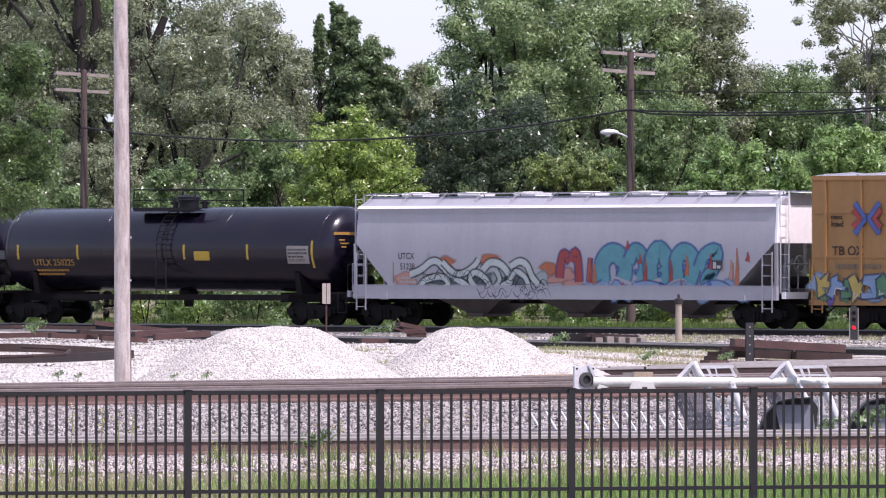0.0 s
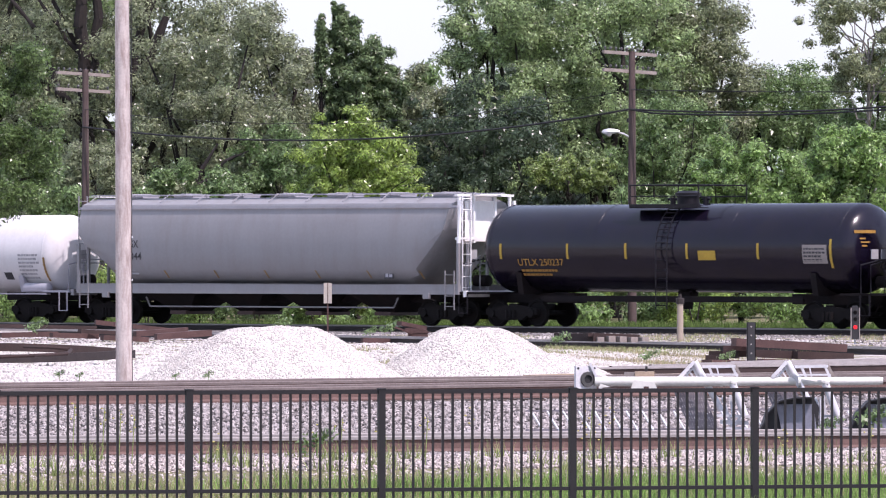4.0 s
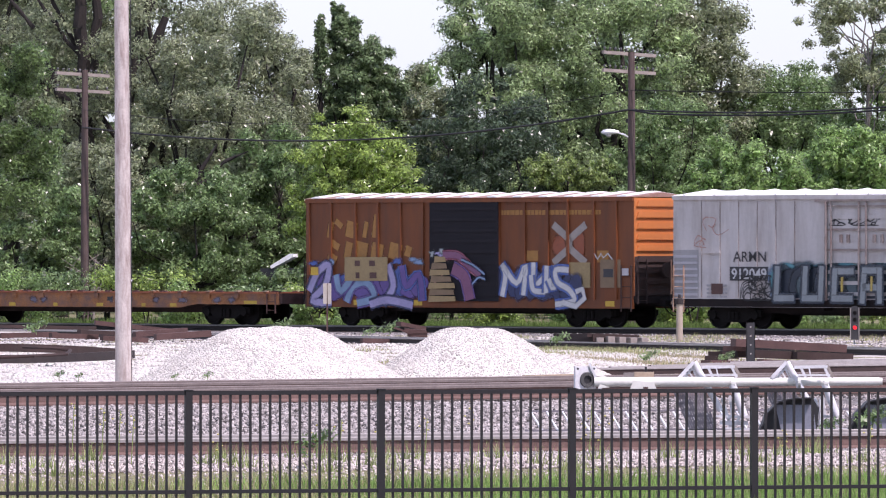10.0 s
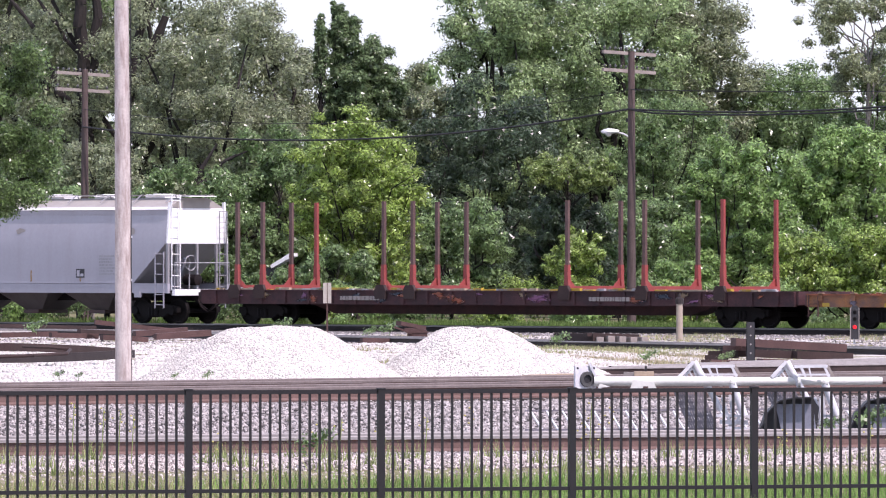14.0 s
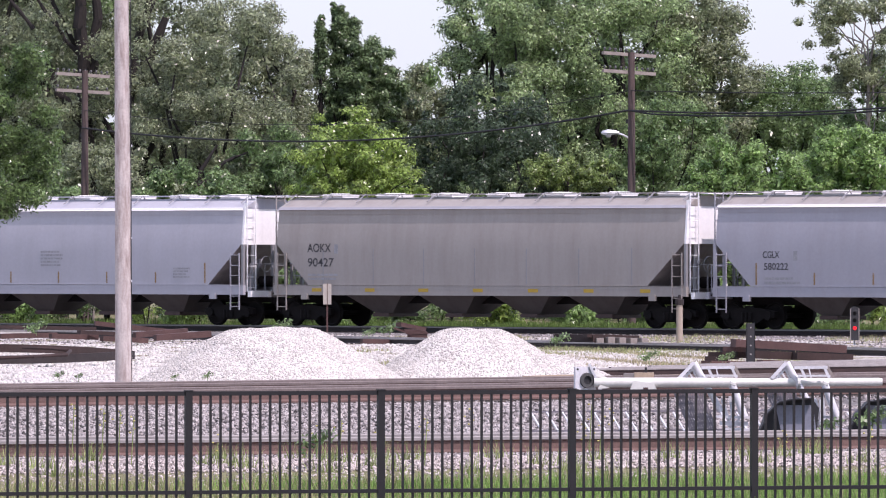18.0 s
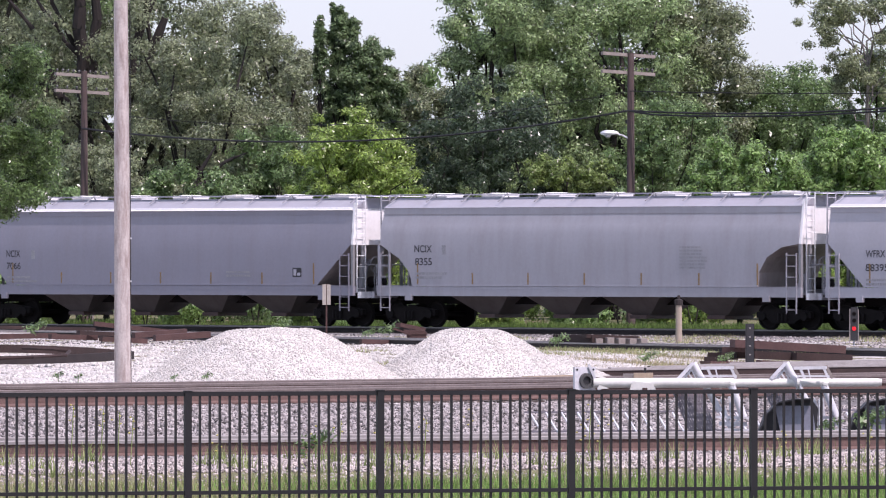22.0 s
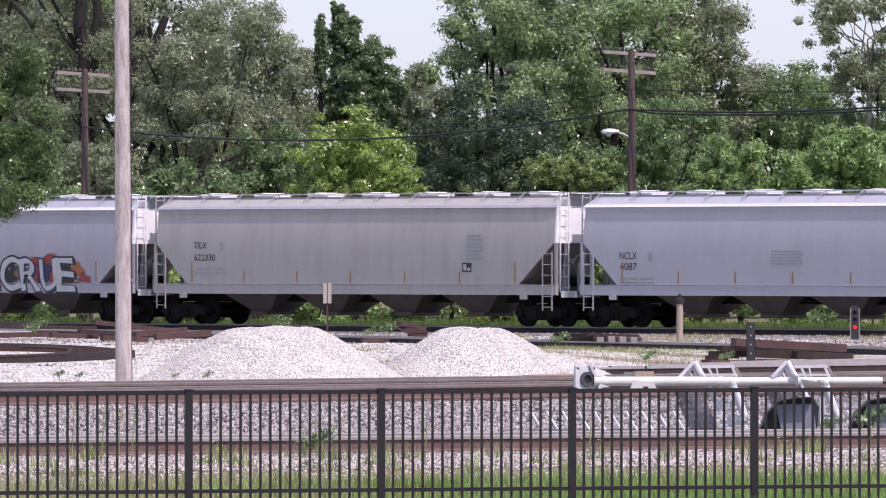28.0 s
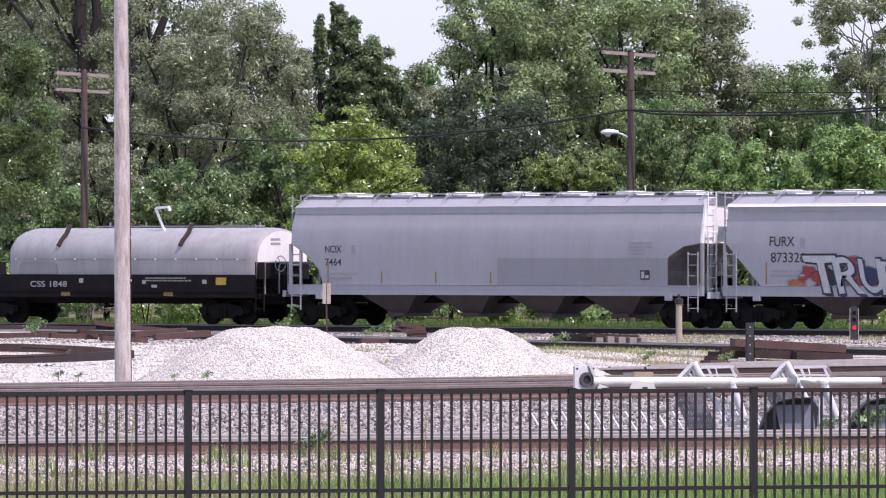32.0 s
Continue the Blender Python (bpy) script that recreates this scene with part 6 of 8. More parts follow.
    part("end_bulkhead", Geo().box(-h, -h + 0.06, -1.3, 1.3, 1.6, 2.2), M_under, car)
    for s in (-1, 1):
        part("end_platform", Geo().box(min(s * h, s * (h + 0.5)), max(s * h, s * (h + 0.5)), -1.45, 1.45, 1.0, 1.1), M_under, car)
        ladder(car, (s * (h + 0.45), -1.5), (s * (h + 0.05), -1.5), 0.45, 2.2, M_under, 0.36)
        part("end_rail", Geo().path([(s * (h + 0.45), -1.45, 1.1), (s * (h + 0.45), -1.45, 2.2), (s * (h + 0.45), 1.45, 2.2), (s * (h + 0.45), 1.45, 1.1)], 0.025, 6), M_white, car)
    brake_gear(car, h + 0.3, M_offwhite)
    trucks(car, h - 1.9)
    couplers(car, h + 0.2)
    return car


# ---- the train, front to back ----
CARS = []


def couple(car, left, right):
    CARS.append((car, (left + right) / 2))
    return car


couple(tall_boxcar(), 17.72, 36.3)

hp = hopper("hopper_car", "white covered hopper car with teal and grey spray paint", 18.73, M_offwhite, M_offwhite, M_endwhite, bays=3, bay_m=M_bay, hatch=M_roofwhite, reflectors=2, sill_z=0.95, slope_m=M_mid)
couple(hp, -2.6, 16.13)
marks(hp, "UTCX", "51238", (-7.38, 0.74, 2.42), (-7.3, 0.68, 2.06), 0.21)
Y = -1.562
for k, (x, z, rx, rz, c) in enumerate(((-6.9, 1.62, 0.7, 0.35, "salmon"), (-6.2, 1.35, 0.5, 0.25, "salmon"), (-5.2, 2.15, 0.6, 0.25, "orange"), (-3.2, 2.3, 0.5, 0.25, "orange"), (0.1, 1.75, 0.9, 0.3, "salmon"), (0.6, 1.4, 0.6, 0.28, "salmon"), (-0.5, 2.0, 0.5, 0.25, "orange"))):
    part("spray_patch", blob(x, z, rx, rz, 700 + k, Y - 0.0006 * k, 0.25), GP[c], hp)
# silver looping piece
silver = GP["silver"]
for k, x in enumerate(np.linspace(-6.1, -0.9, 10)):
    part("spray_patch", blob(x, 1.45, 0.55, 0.42, 740 + k, Y - 0.005 - 0.0005 * k, 0.2), GP["slate" if k % 3 else "ice"], hp)
fat_line(hp, ((-6.84, 1.78), (-6.33, 1.95), (-5.88, 2.21), (-5.54, 2.21), (-5.08, 1.84), (-4.49, 1.54), (-3.91, 1.24), (-3.16, 1.06)), 0.22, silver, GP["black"], Y - 0.012, 0.045)
fat_line(hp, ((-5.33, 2.21), (-4.87, 1.87), (-4.41, 1.82), (-3.91, 2.06), (-3.67, 2.3)), 0.20, silver, GP["black"], Y - 0.012, 0.045)
fat_line(hp, ((-6.54, 1.06), (-6.33, 1.45), (-5.92, 1.65), (-5.33, 1.69), (-5.08, 1.48), (-5.33, 1.3), (-5.92, 1.37)), 0.20, silver, GP["black"], Y - 0.012, 0.045)
fat_line(hp, ((-6.37, 1.15), (-5.92, 1.27), (-5.33, 1.14), (-5.08, 0.99)), 0.16, silver, GP["black"], Y - 0.012, 0.045)
fat_line(hp, ((-3.74, 1.28), (-4.06, 1.61), (-3.91, 1.84), (-3.58, 1.78), (-3.24, 1.5), (-3.16, 1.15)), 0.20, silver, GP["black"], Y - 0.012, 0.045)
fat_line(hp, ((-3.49, 1.93), (-3.16, 2.19), (-2.73, 2.15), (-2.4, 1.9), (-2.23, 1.56), (-2.73, 1.35)), 0.24, silver, GP["black"], Y - 0.012, 0.045)
fat_line(hp, ((-3.07, 1.22), (-2.73, 1.61), (-2.9, 1.93)), 0.18, silver, GP["black"], Y - 0.012, 0.045)
fat_line(hp, ((-2.23, 2.06), (-1.82, 2.23), (-1.48, 2.1), (-1.23, 1.69), (-0.81, 1.33), (-0.31, 1.02)), 0.22, silver, GP["black"], Y - 0.012, 0.045)
fat_line(hp, ((-2.66, 1.02), (-2.32, 1.24), (-1.82, 1.32), (-1.4, 1.17), (-1.06, 1.02)), 0.18, silver, GP["black"], Y - 0.012, 0.045)
fat_line(hp, ((-2.22, 1.61), (-1.98, 1.89), (-1.57, 1.69), (-1.4, 1.37)), 0.18, silver, GP["black"], Y - 0.012, 0.045)
fat_line(hp, ((-4.74, 1.06), (-4.41, 1.19), (-3.91, 1.09)), 0.14, silver, GP["black"], Y - 0.012, 0.045)
rr = random.Random(9)
for k in range(58):
    x, z = -6.4 + k * 0.098, 1.05 + 0.8 * rr.random()
    b_ = rr.choice((-1, 1))
    part("paint_line", stroke(curve(((x, z), (x + 0.12, z + 0.16 * b_), (x + 0.3, z + 0.1 * b_), (x + 0.42, z - 0.14 * b_))), 0.03, Y - 0.05 - 0.0003 * k, 0.6), GP["black" if k % 3 else "slate"], hp)
# red forms
fat_line(hp, ((-0.02, 1.67), (0.06, 2.23), (0.19, 2.49), (0.49, 2.23)), 0.30, GP["red"], GP["purple"], Y - 0.012, 0.05)
fat_line(hp, ((0.49, 2.23), (0.69, 2.55), (0.82, 2.16), (0.86, 1.54)), 0.30, GP["red"], GP["purple"], Y - 0.012, 0.05)
fat_line(hp, ((1.28, 1.54), (1.37, 2.36)), 0.14, GP["orange"], GP["purple"], Y - 0.012, 0.05)
# teal rounded forms on a pale blue base
for k, x in enumerate(np.linspace(1.3, 8.0, 13)):
    part("spray_patch", blob(x, 1.25 + 0.12 * math.sin(k * 1.9), 0.5, 0.30, 720 + k, Y - 0.004 - 0.0005 * k, 0.2), GP["sky"], hp)
fat_line(hp, ((1.92, 1.54), (1.89, 2.16), (2.24, 2.5), (2.64, 2.43), (2.9, 2.03), (2.83, 1.64)), 0.62, GP["teal"], GP["blue"], Y - 0.012, 0.06)
fat_line(hp, ((3.06, 2.23), (3.33, 2.6), (3.65, 2.41), (3.77, 1.97), (3.54, 1.61)), 0.48, GP["teal"], GP["blue"], Y - 0.012, 0.06)
fat_line(hp, ((4.12, 1.61), (4.01, 2.13), (4.33, 2.62), (4.66, 2.41), (4.81, 1.97), (4.46, 1.67)), 0.58, GP["teal"], GP["blue"], Y - 0.012, 0.06)
fat_line(hp, ((5.19, 1.64), (5.15, 2.26), (5.44, 2.56), (5.82, 2.41), (5.9, 1.97), (5.71, 1.54)), 0.55, GP["teal"], GP["blue"], Y - 0.012, 0.06)
fat_line(hp, ((6.13, 1.97), (6.38, 2.45), (6.91, 2.6), (6.8, 2.03), (6.4, 1.61), (6.88, 1.67)), 0.42, GP["teal"], GP["blue"], Y - 0.012, 0.06)
fat_line(hp, ((1.24, 1.02), (1.57, 1.32), (1.95, 1.51)), 0.22, GP["sky"], GP["blue"], Y - 0.012, 0.04)
fat_line(hp, ((2.36, 1.04), (2.49, 1.51), (2.74, 1.24)), 0.22, GP["sky"], GP["blue"], Y - 0.012, 0.04)
fat_line(hp, ((3.37, 1.4), (3.91, 1.47), (4.66, 1.32)), 0.22, GP["sky"], GP["blue"], Y - 0.012, 0.04)
fat_line(hp, ((6.05, 1.04), (6.46, 1.41), (7.09, 1.46), (7.97, 1.02)), 0.22, GP["sky"], GP["blue"], Y - 0.012, 0.04)
for x, z, q in ((2.57, 1.97, 1), (3.37, 1.9, 0.8), (4.42, 1.8, 1), (5.51, 2.03, 1.1), (6.55, 2.23, 0.8), (4.5, 1.41, 1.1), (6.59, 1.48, 1.0)):
    part("paint_fill", blob(x, z, 0.13 * q, 0.14 * q, int(x * 50), Y - 0.052, 0.2), GP["blue"], hp)
for x, z0, z1, c in ((1.36, 1.51, 2.37, "red"), (1.53, 1.48, 2.16, "orange"), (2.99, 2.65, 2.94, "red"), (3.54, 2.16, 2.49, "red"), (3.78, 1.58, 2.36, "red"), (4.9, 1.58, 2.29, "red"), (5.6, 1.77, 2.45, "orange"), (6.63, 1.97, 2.49, "red"), (2.79, 0.99, 1.54, "red"), (4.08, 0.96, 1.45, "red"), (4.37, 0.98, 1.38, "red"), (5.34, 0.96, 1.64, "red"), (0.75, 0.99, 1.48, "salmon"), (7.51, 1.64, 2.29, "salmon"), (7.76, 1.45, 2.68, "orange"), (8.22, 2.23, 2.55, "red")):
    part("paint_band", stroke([(x, z0), (x + 0.05, (z0 + z1) / 2), (x + 0.02, z1)], 0.19, Y - 0.054, 0.8), GP[c], hp)
label_plate(hp, 6.75, 1.95, Y - 0.06)

couple(black_tank("250225"), -20.9, -3.3)
couple(black_tank("250237"), -38.5, -20.95)

L_ = 18.1
hp = hopper("hopper_car", "grey covered hopper car with rounded sides", L_, M_mid, M_grey, M_endwhite, round_side=True, bays=4, bay_m=M_under, refl_m=M_reflamber, hatch=M_grey, sill_m=M_mid)
couple(hp, -56.9, -38.8)
fitted("BNGX", -6.92, 0.86, 2.83, 0.25, M_text, hp, -1.612)
fitted("80044", -6.87, 0.96, 2.40, 0.25, M_text, hp, -1.590)
bars(-L_ / 2 + 2.0, 1.72, 0.9, 0.24, 2, M_textfaint, hp, -1.46)
label_plate(hp, 5.6, 1.62, -1.40)

couple(white_tank(), -74.1, -57.7)
couple(reefer(), -91.87, -75.14)
couple(rust_boxcar(), -108.63, -93.62)
couple(yellow_flat(), -129.07, -109.97)
couple(stake_flat(), -156.6, -129.6)


def plain_hopper(label, left, right, initials, number, first, second, cap, body, roof, end, **kw):
    L = right - left
    car = hopper("hopper_car", label, L, body, roof, end, **kw)
    couple(car, left, right)
    marks(car, initials, number, first, second, cap)
    return car, L


hp, L_ = plain_hopper("pale grey covered hopper car with rust spots near its end", -176.7, -158.33, "CGLX", "580222", (-7.15, 0.71, 2.48), (-7.1, 1.03, 2.09), 0.22, M_offwhite, M_tan, M_endwhite, slope_m=M_mid)
label_plate(hp, 4.75, 1.62)
data_block(hp, 5.9, 1.7, 0.8, 0.75, 7)
part("rust_spot", blob(7.4, 3.25, 0.25, 0.16, 31, -1.53, 0.3), M_tan, hp)
part("rust_spot", blob(1.9, 3.3, 0.2, 0.10, 32, -1.528, 0.3), M_tan, hp)
hp, L_ = plain_hopper("weathered tan-grey covered hopper car", -196.68, -178.09, "AOKX", "90427", (-7.83, 1.11, 2.72), (-7.81, 1.22, 2.22), 0.29, M_tan, M_tan, M_endwhite, strip=True, eave=M_offwhite, reflectors=0)
for k in range(7):
    plate(-7.6 + k * 2.5, 1.2, 0.45, 0.12, M_reflect, hp, -1.572, "reflector")
    part("weld_seam", Geo().box(-7.1 + k * 2.35, -7.06 + k * 2.35, -1.556, -1.549, 1.46, 2.7), M_mid, hp)
hp, L_ = plain_hopper("clean white covered hopper car", -216.4, -198.4, "WFRX", "883958", (-7.42, 0.82, 2.52), (-7.42, 1.15, 2.07), 0.23, M_white, M_white, M_endwhite)
data_block(hp, -0.9, 2.05, 1.1, 0.6, 5)
data_block(hp, 5.7, 1.65, 0.8, 0.4, 4)
hp, L_ = plain_hopper("light grey covered hopper car with ribbed white ends", -236.3, -217.66, "NCIX", "8355", (-7.72, 0.81, 2.70), (-7.69, 0.78, 2.26), 0.24, M_grey, M_offwhite, M_endwhite, round_end=True, strip=False, lean=0.2)
data_block(hp, 4.2, 2.0, 1.2, 0.8, 7)
hp, L_ = plain_hopper("light grey covered hopper car with faint lettering", -255.97, -237.68, "NCIX", "7066", (-7.72, 0.70, 2.54), (-7.70, 0.70, 2.10), 0.24, M_dullgrey, M_offwhite, M_endwhite)
data_block(hp, 3.2, 1.7, 1.2, 0.25, 2)
label_plate(hp, 6.4, 1.72)
hp, L_ = plain_hopper("pale white covered hopper car", -275.68, -257.34, "NCLX", "193", (-7.59, 0.86, 2.44), (-7.54, 0.54, 2.03), 0.24, M_offwhite, M_offwhite, M_endwhite)
data_block(hp, 3.5, 1.55, 1.0, 0.3, 3)
data_block(hp, 6.0, 1.55, 0.6, 0.4, 4)
label_plate(hp, 6.8, 1.62)
hp, L_ = plain_hopper("clean white covered hopper car with small stencils", -295.3, -277.03, "NCLX", "4087", (-7.51, 0.77, 2.41), (-7.49, 0.75, 2.05), 0.24, M_white, M_white, M_endwhite)
data_block(hp, -0.9, 2.1, 1.4, 0.5, 5)
data_block(hp, 6.2, 1.65, 0.8, 0.4, 4)
hp, L_ = plain_hopper("tan-grey covered hopper car", -315.3, -296.6, "TILX", "622330", (-7.51, 0.64, 2.78), (-7.49, 1.03, 2.35), 0.22, M_tanlight, M_tanlight, M_endwhite, eave=M_offwhite)
label_plate(hp, 5.2, 1.85)
data_block(hp, 5.4, 2.25, 0.8, 0.9, 7)
hp, L_ = plain_hopper("pale grey covered hopper car with large red and white spray letters", -335.38, -316.54, "FURX", "873326", (-7.53, 1.06, 2.90), (-7.48, 1.46, 2.37), 0.32, M_offwhite, M_offwhite, M_endwhite)
for k, (x, z, rx, rz) in enumerate(((-6.35, 1.45, 0.55, 0.22), (-5.9, 1.85, 0.4, 0.3), (-5.3, 1.3, 0.7, 0.25), (6.6, 1.85, 0.45, 0.35), (7.1, 1.6, 0.4, 0.2), (6.2, 1.4, 0.7, 0.3), (7.5, 1.3, 0.2, 0.12), (-3.0, 1.4, 0.8, 0.3), (-1.2, 2.2, 0.7, 0.3), (1.2, 2.3, 0.7, 0.25), (3.0, 1.4, 0.9, 0.35), (5.0, 2.2, 0.7, 0.3), (0.2, 1.3, 1.0, 0.28), (-4.2, 2.2, 0.5, 0.25))):
    part("spray_patch", blob(x, z, rx, rz, 800 + k, -1.5565 - 0.0012 * k, 0.3), GP["red" if k % 3 else "orange"], hp)
for k, x in enumerate(np.linspace(-5.3, 6.2, 22)):
    part("spray_patch", blob(x, 1.74, 0.40, 0.44, 830 + k, -1.5735 - 0.0012 * k, 0.25), GP[("red", "black", "tan", "red", "navy")[k % 5]], hp)
for k, (ch, x0, x1, z0, z1, tip) in enumerate((("T", -5.95, -4.55, 1.22, 2.40, 0.34), ("R", -4.72, -3.62, 1.20, 2.36, 0.30), ("U", -3.66, -2.72, 1.24, 2.30, 0.26), ("E", -2.80, -1.98, 1.18, 2.26, 0.26),
                                             ("R", -1.92, -0.72, 1.18, 2.32, 0.30), ("E", -0.74, 0.12, 1.16, 2.24, 0.24), ("B", 0.10, 1.16, 1.20, 2.34, 0.16), ("E", 1.14, 2.02, 1.24, 2.36, 0.10), ("L", 1.98, 2.78, 1.22, 2.40, 0.0),
                                             ("C", 2.86, 3.86, 1.16, 2.36, 0.14), ("R", 3.86, 4.84, 1.16, 2.30, 0.16), ("U", 4.86, 5.70, 1.18, 2.28, 0.14), ("E", 5.66, 6.60, 1.16, 2.36, 0.14))):
    sprayed_letter(hp, ch, x0, x1, z0, z1, tip, -1.572 - 0.0016 * (k % 3), GP["white"], GP["navy" if k % 3 else "black"])
hp, L_ = plain_hopper("pale white covered hopper car with grey repainted panels", -355.1, -336.5, "NCIX", "7464", (-7.69, 0.77, 2.66), (-7.69, 0.77, 2.21), 0.24, M_offwhite, M_offwhite, M_endwhite, round_end=True, strip=False, lean=0.2)
plate(0.3, 1.44, 7.6, 0.90, M_patch, hp, -1.556, "repainted_panel")
data_block(hp, 6.2, 2.3, 1.0, 0.6, 5)
label_plate(hp, 6.7, 1.62, -1.561)
couple(coil_car(), -372.1, -356.9)


def travelled(t):
    """Metres that the train has run at t seconds; it slowly gathers speed."""
    q = t / 10.0
    return 10.0836 * t + 2.8206 * q ** 2 - 0.0580 * q ** 3 - 0.00226 * q ** 4

# ---- trees ----
def spot(px, y, d):
    """A place d metres off, from where it shows across the view and its drop below eye level at that distance."""
    return (side_x(px, d), d, 2.38 - (y - 455.0) * d / FOCAL)


def leaf_mesh(name, centres, radii, per, size, material, rng, flat=0.75, up=0.5):
    """Loose leaves over the skins of overlapping clumps, uneven, with gaps."""
    out = []
    for (c, r, n) in zip(centres, radii, per):
        d = rng.normal(size=(n, 3))
        d /= np.linalg.norm(d, axis=1, keepdims=True)
        rr = r * 0.74 * np.abs(rng.normal(loc=0.80, scale=0.30, size=(n, 1)))
        p = np.asarray(c) + d * rr * np.array([1, 1, flat])
        nrm = d + rng.normal(scale=0.55, size=(n, 3)) + np.array([0, 0, up])
        nrm /= np.linalg.norm(nrm, axis=1, keepdims=True)
        t = np.cross(nrm, rng.normal(size=(n, 3)))
        t /= np.linalg.norm(t, axis=1, keepdims=True)
        b = np.cross(nrm, t)
        s = size * rng.uniform(0.6, 1.35, (n, 1))
        droop = -nrm * s * 0.25
        out.append(np.stack([p - t * s + b * s * 0.1, p + b * s * 0.62 + droop, p + t * s * 0.9 - b * s * 0.35], 1))
    return raw_mesh(name, np.concatenate(out), 3, material)


def limb(g, a, b, r0, r1, rng, n=5, wob=0.12):
    a, b = np.asarray(a, float), np.asarray(b, float)
    pts = [a + (b - a) * k / n + (rng.normal(scale=wob, size=3) * np.linalg.norm(b - a) / n if 0 < k < n else 0) for k in range(n + 1)]
    for k in range(n):
        g.tube(pts[k], pts[k + 1], r0 + (r1 - r0) * k / n, 8, r0 + (r1 - r0) * (k + 1) / n, False)
    return pts


def tree(name, label, px, d, top, wide, leaf, seed, leaves=16000, size=0.13, low=0.25, clump=0.9, bark=None, trunk_r=0.22, shape="round", group="trees behind the track", lean=0.0, flat=0.75, sparse=1.0, inner=26):
    """top: height in metres; wide: crown width in metres; low: where the crown starts, as a share of the height."""
    rng = np.random.default_rng(seed)
    x0 = side_x(px, d)
    z0 = float(ground_z(x0, d))
    t = thing(name, label, "tree", pose(x0, d, z0), group=group)
    g = Geo()
    fork = top * (low + 0.12)
    limb(g, (0, 0, -0.3), (lean * 0.4, 0, fork), trunk_r, trunk_r * 0.7, rng, 5, 0.06)
    cen, rad = [], []
    zc, hz, hx = top * (1 + low) / 2, top * (1 - low) / 2, wide / 2
    n_cl = max(16, int(70 * wide * (1 - low) * top / 90 / clump ** 2 * 1.35 * sparse))
    while len(cen) < n_cl:
        p = rng.uniform(-1, 1, 3)
        q = (p[0] ** 2 + p[1] ** 2) + abs(p[2]) ** 2.8
        if q > 1 or q < 0.06:
            continue
        if shape == "cone":
            k = 1 - 0.75 * (p[2] + 1) / 2
            p[0], p[1] = p[0] * k, p[1] * k
        r = clump * rng.uniform(0.55, 1.2)
        cen.append((p[0] * (hx - r * 0.5) + lean * (p[2] + 1) / 2, p[1] * (hx - r * 0.5), zc + p[2] * (hz - r * 0.4)))
        rad.append(r)
    for k in range(0, len(cen), max(1, len(cen) // 14)):
        c = cen[k]
        s = (lean * 0.4, 0, min(fork, c[2] * 0.8))
        limb(g, s, c, trunk_r * 0.45, trunk_r * 0.10, rng, 4, 0.2)
    part("trunk", g, bark or M_bark, t)
    w = np.array(rad) ** 2
    per = np.maximum(30, (leaves * w / w.sum()).astype(int))
    part("crown", leaf_mesh("crown", cen, rad, per, size, leaf, rng, flat), leaf, t)
    if inner:
        core = np.array([(c[0] * 0.8, c[1] * 0.8, zc + (c[2] - zc) * 0.86) for c in cen])
        part("inner_foliage", leaf_mesh("inner_foliage", core, [r * 0.75 for r in rad], [int(inner)] * len(cen), size * 2.0, leaf, rng, flat), leaf, t)
    return t


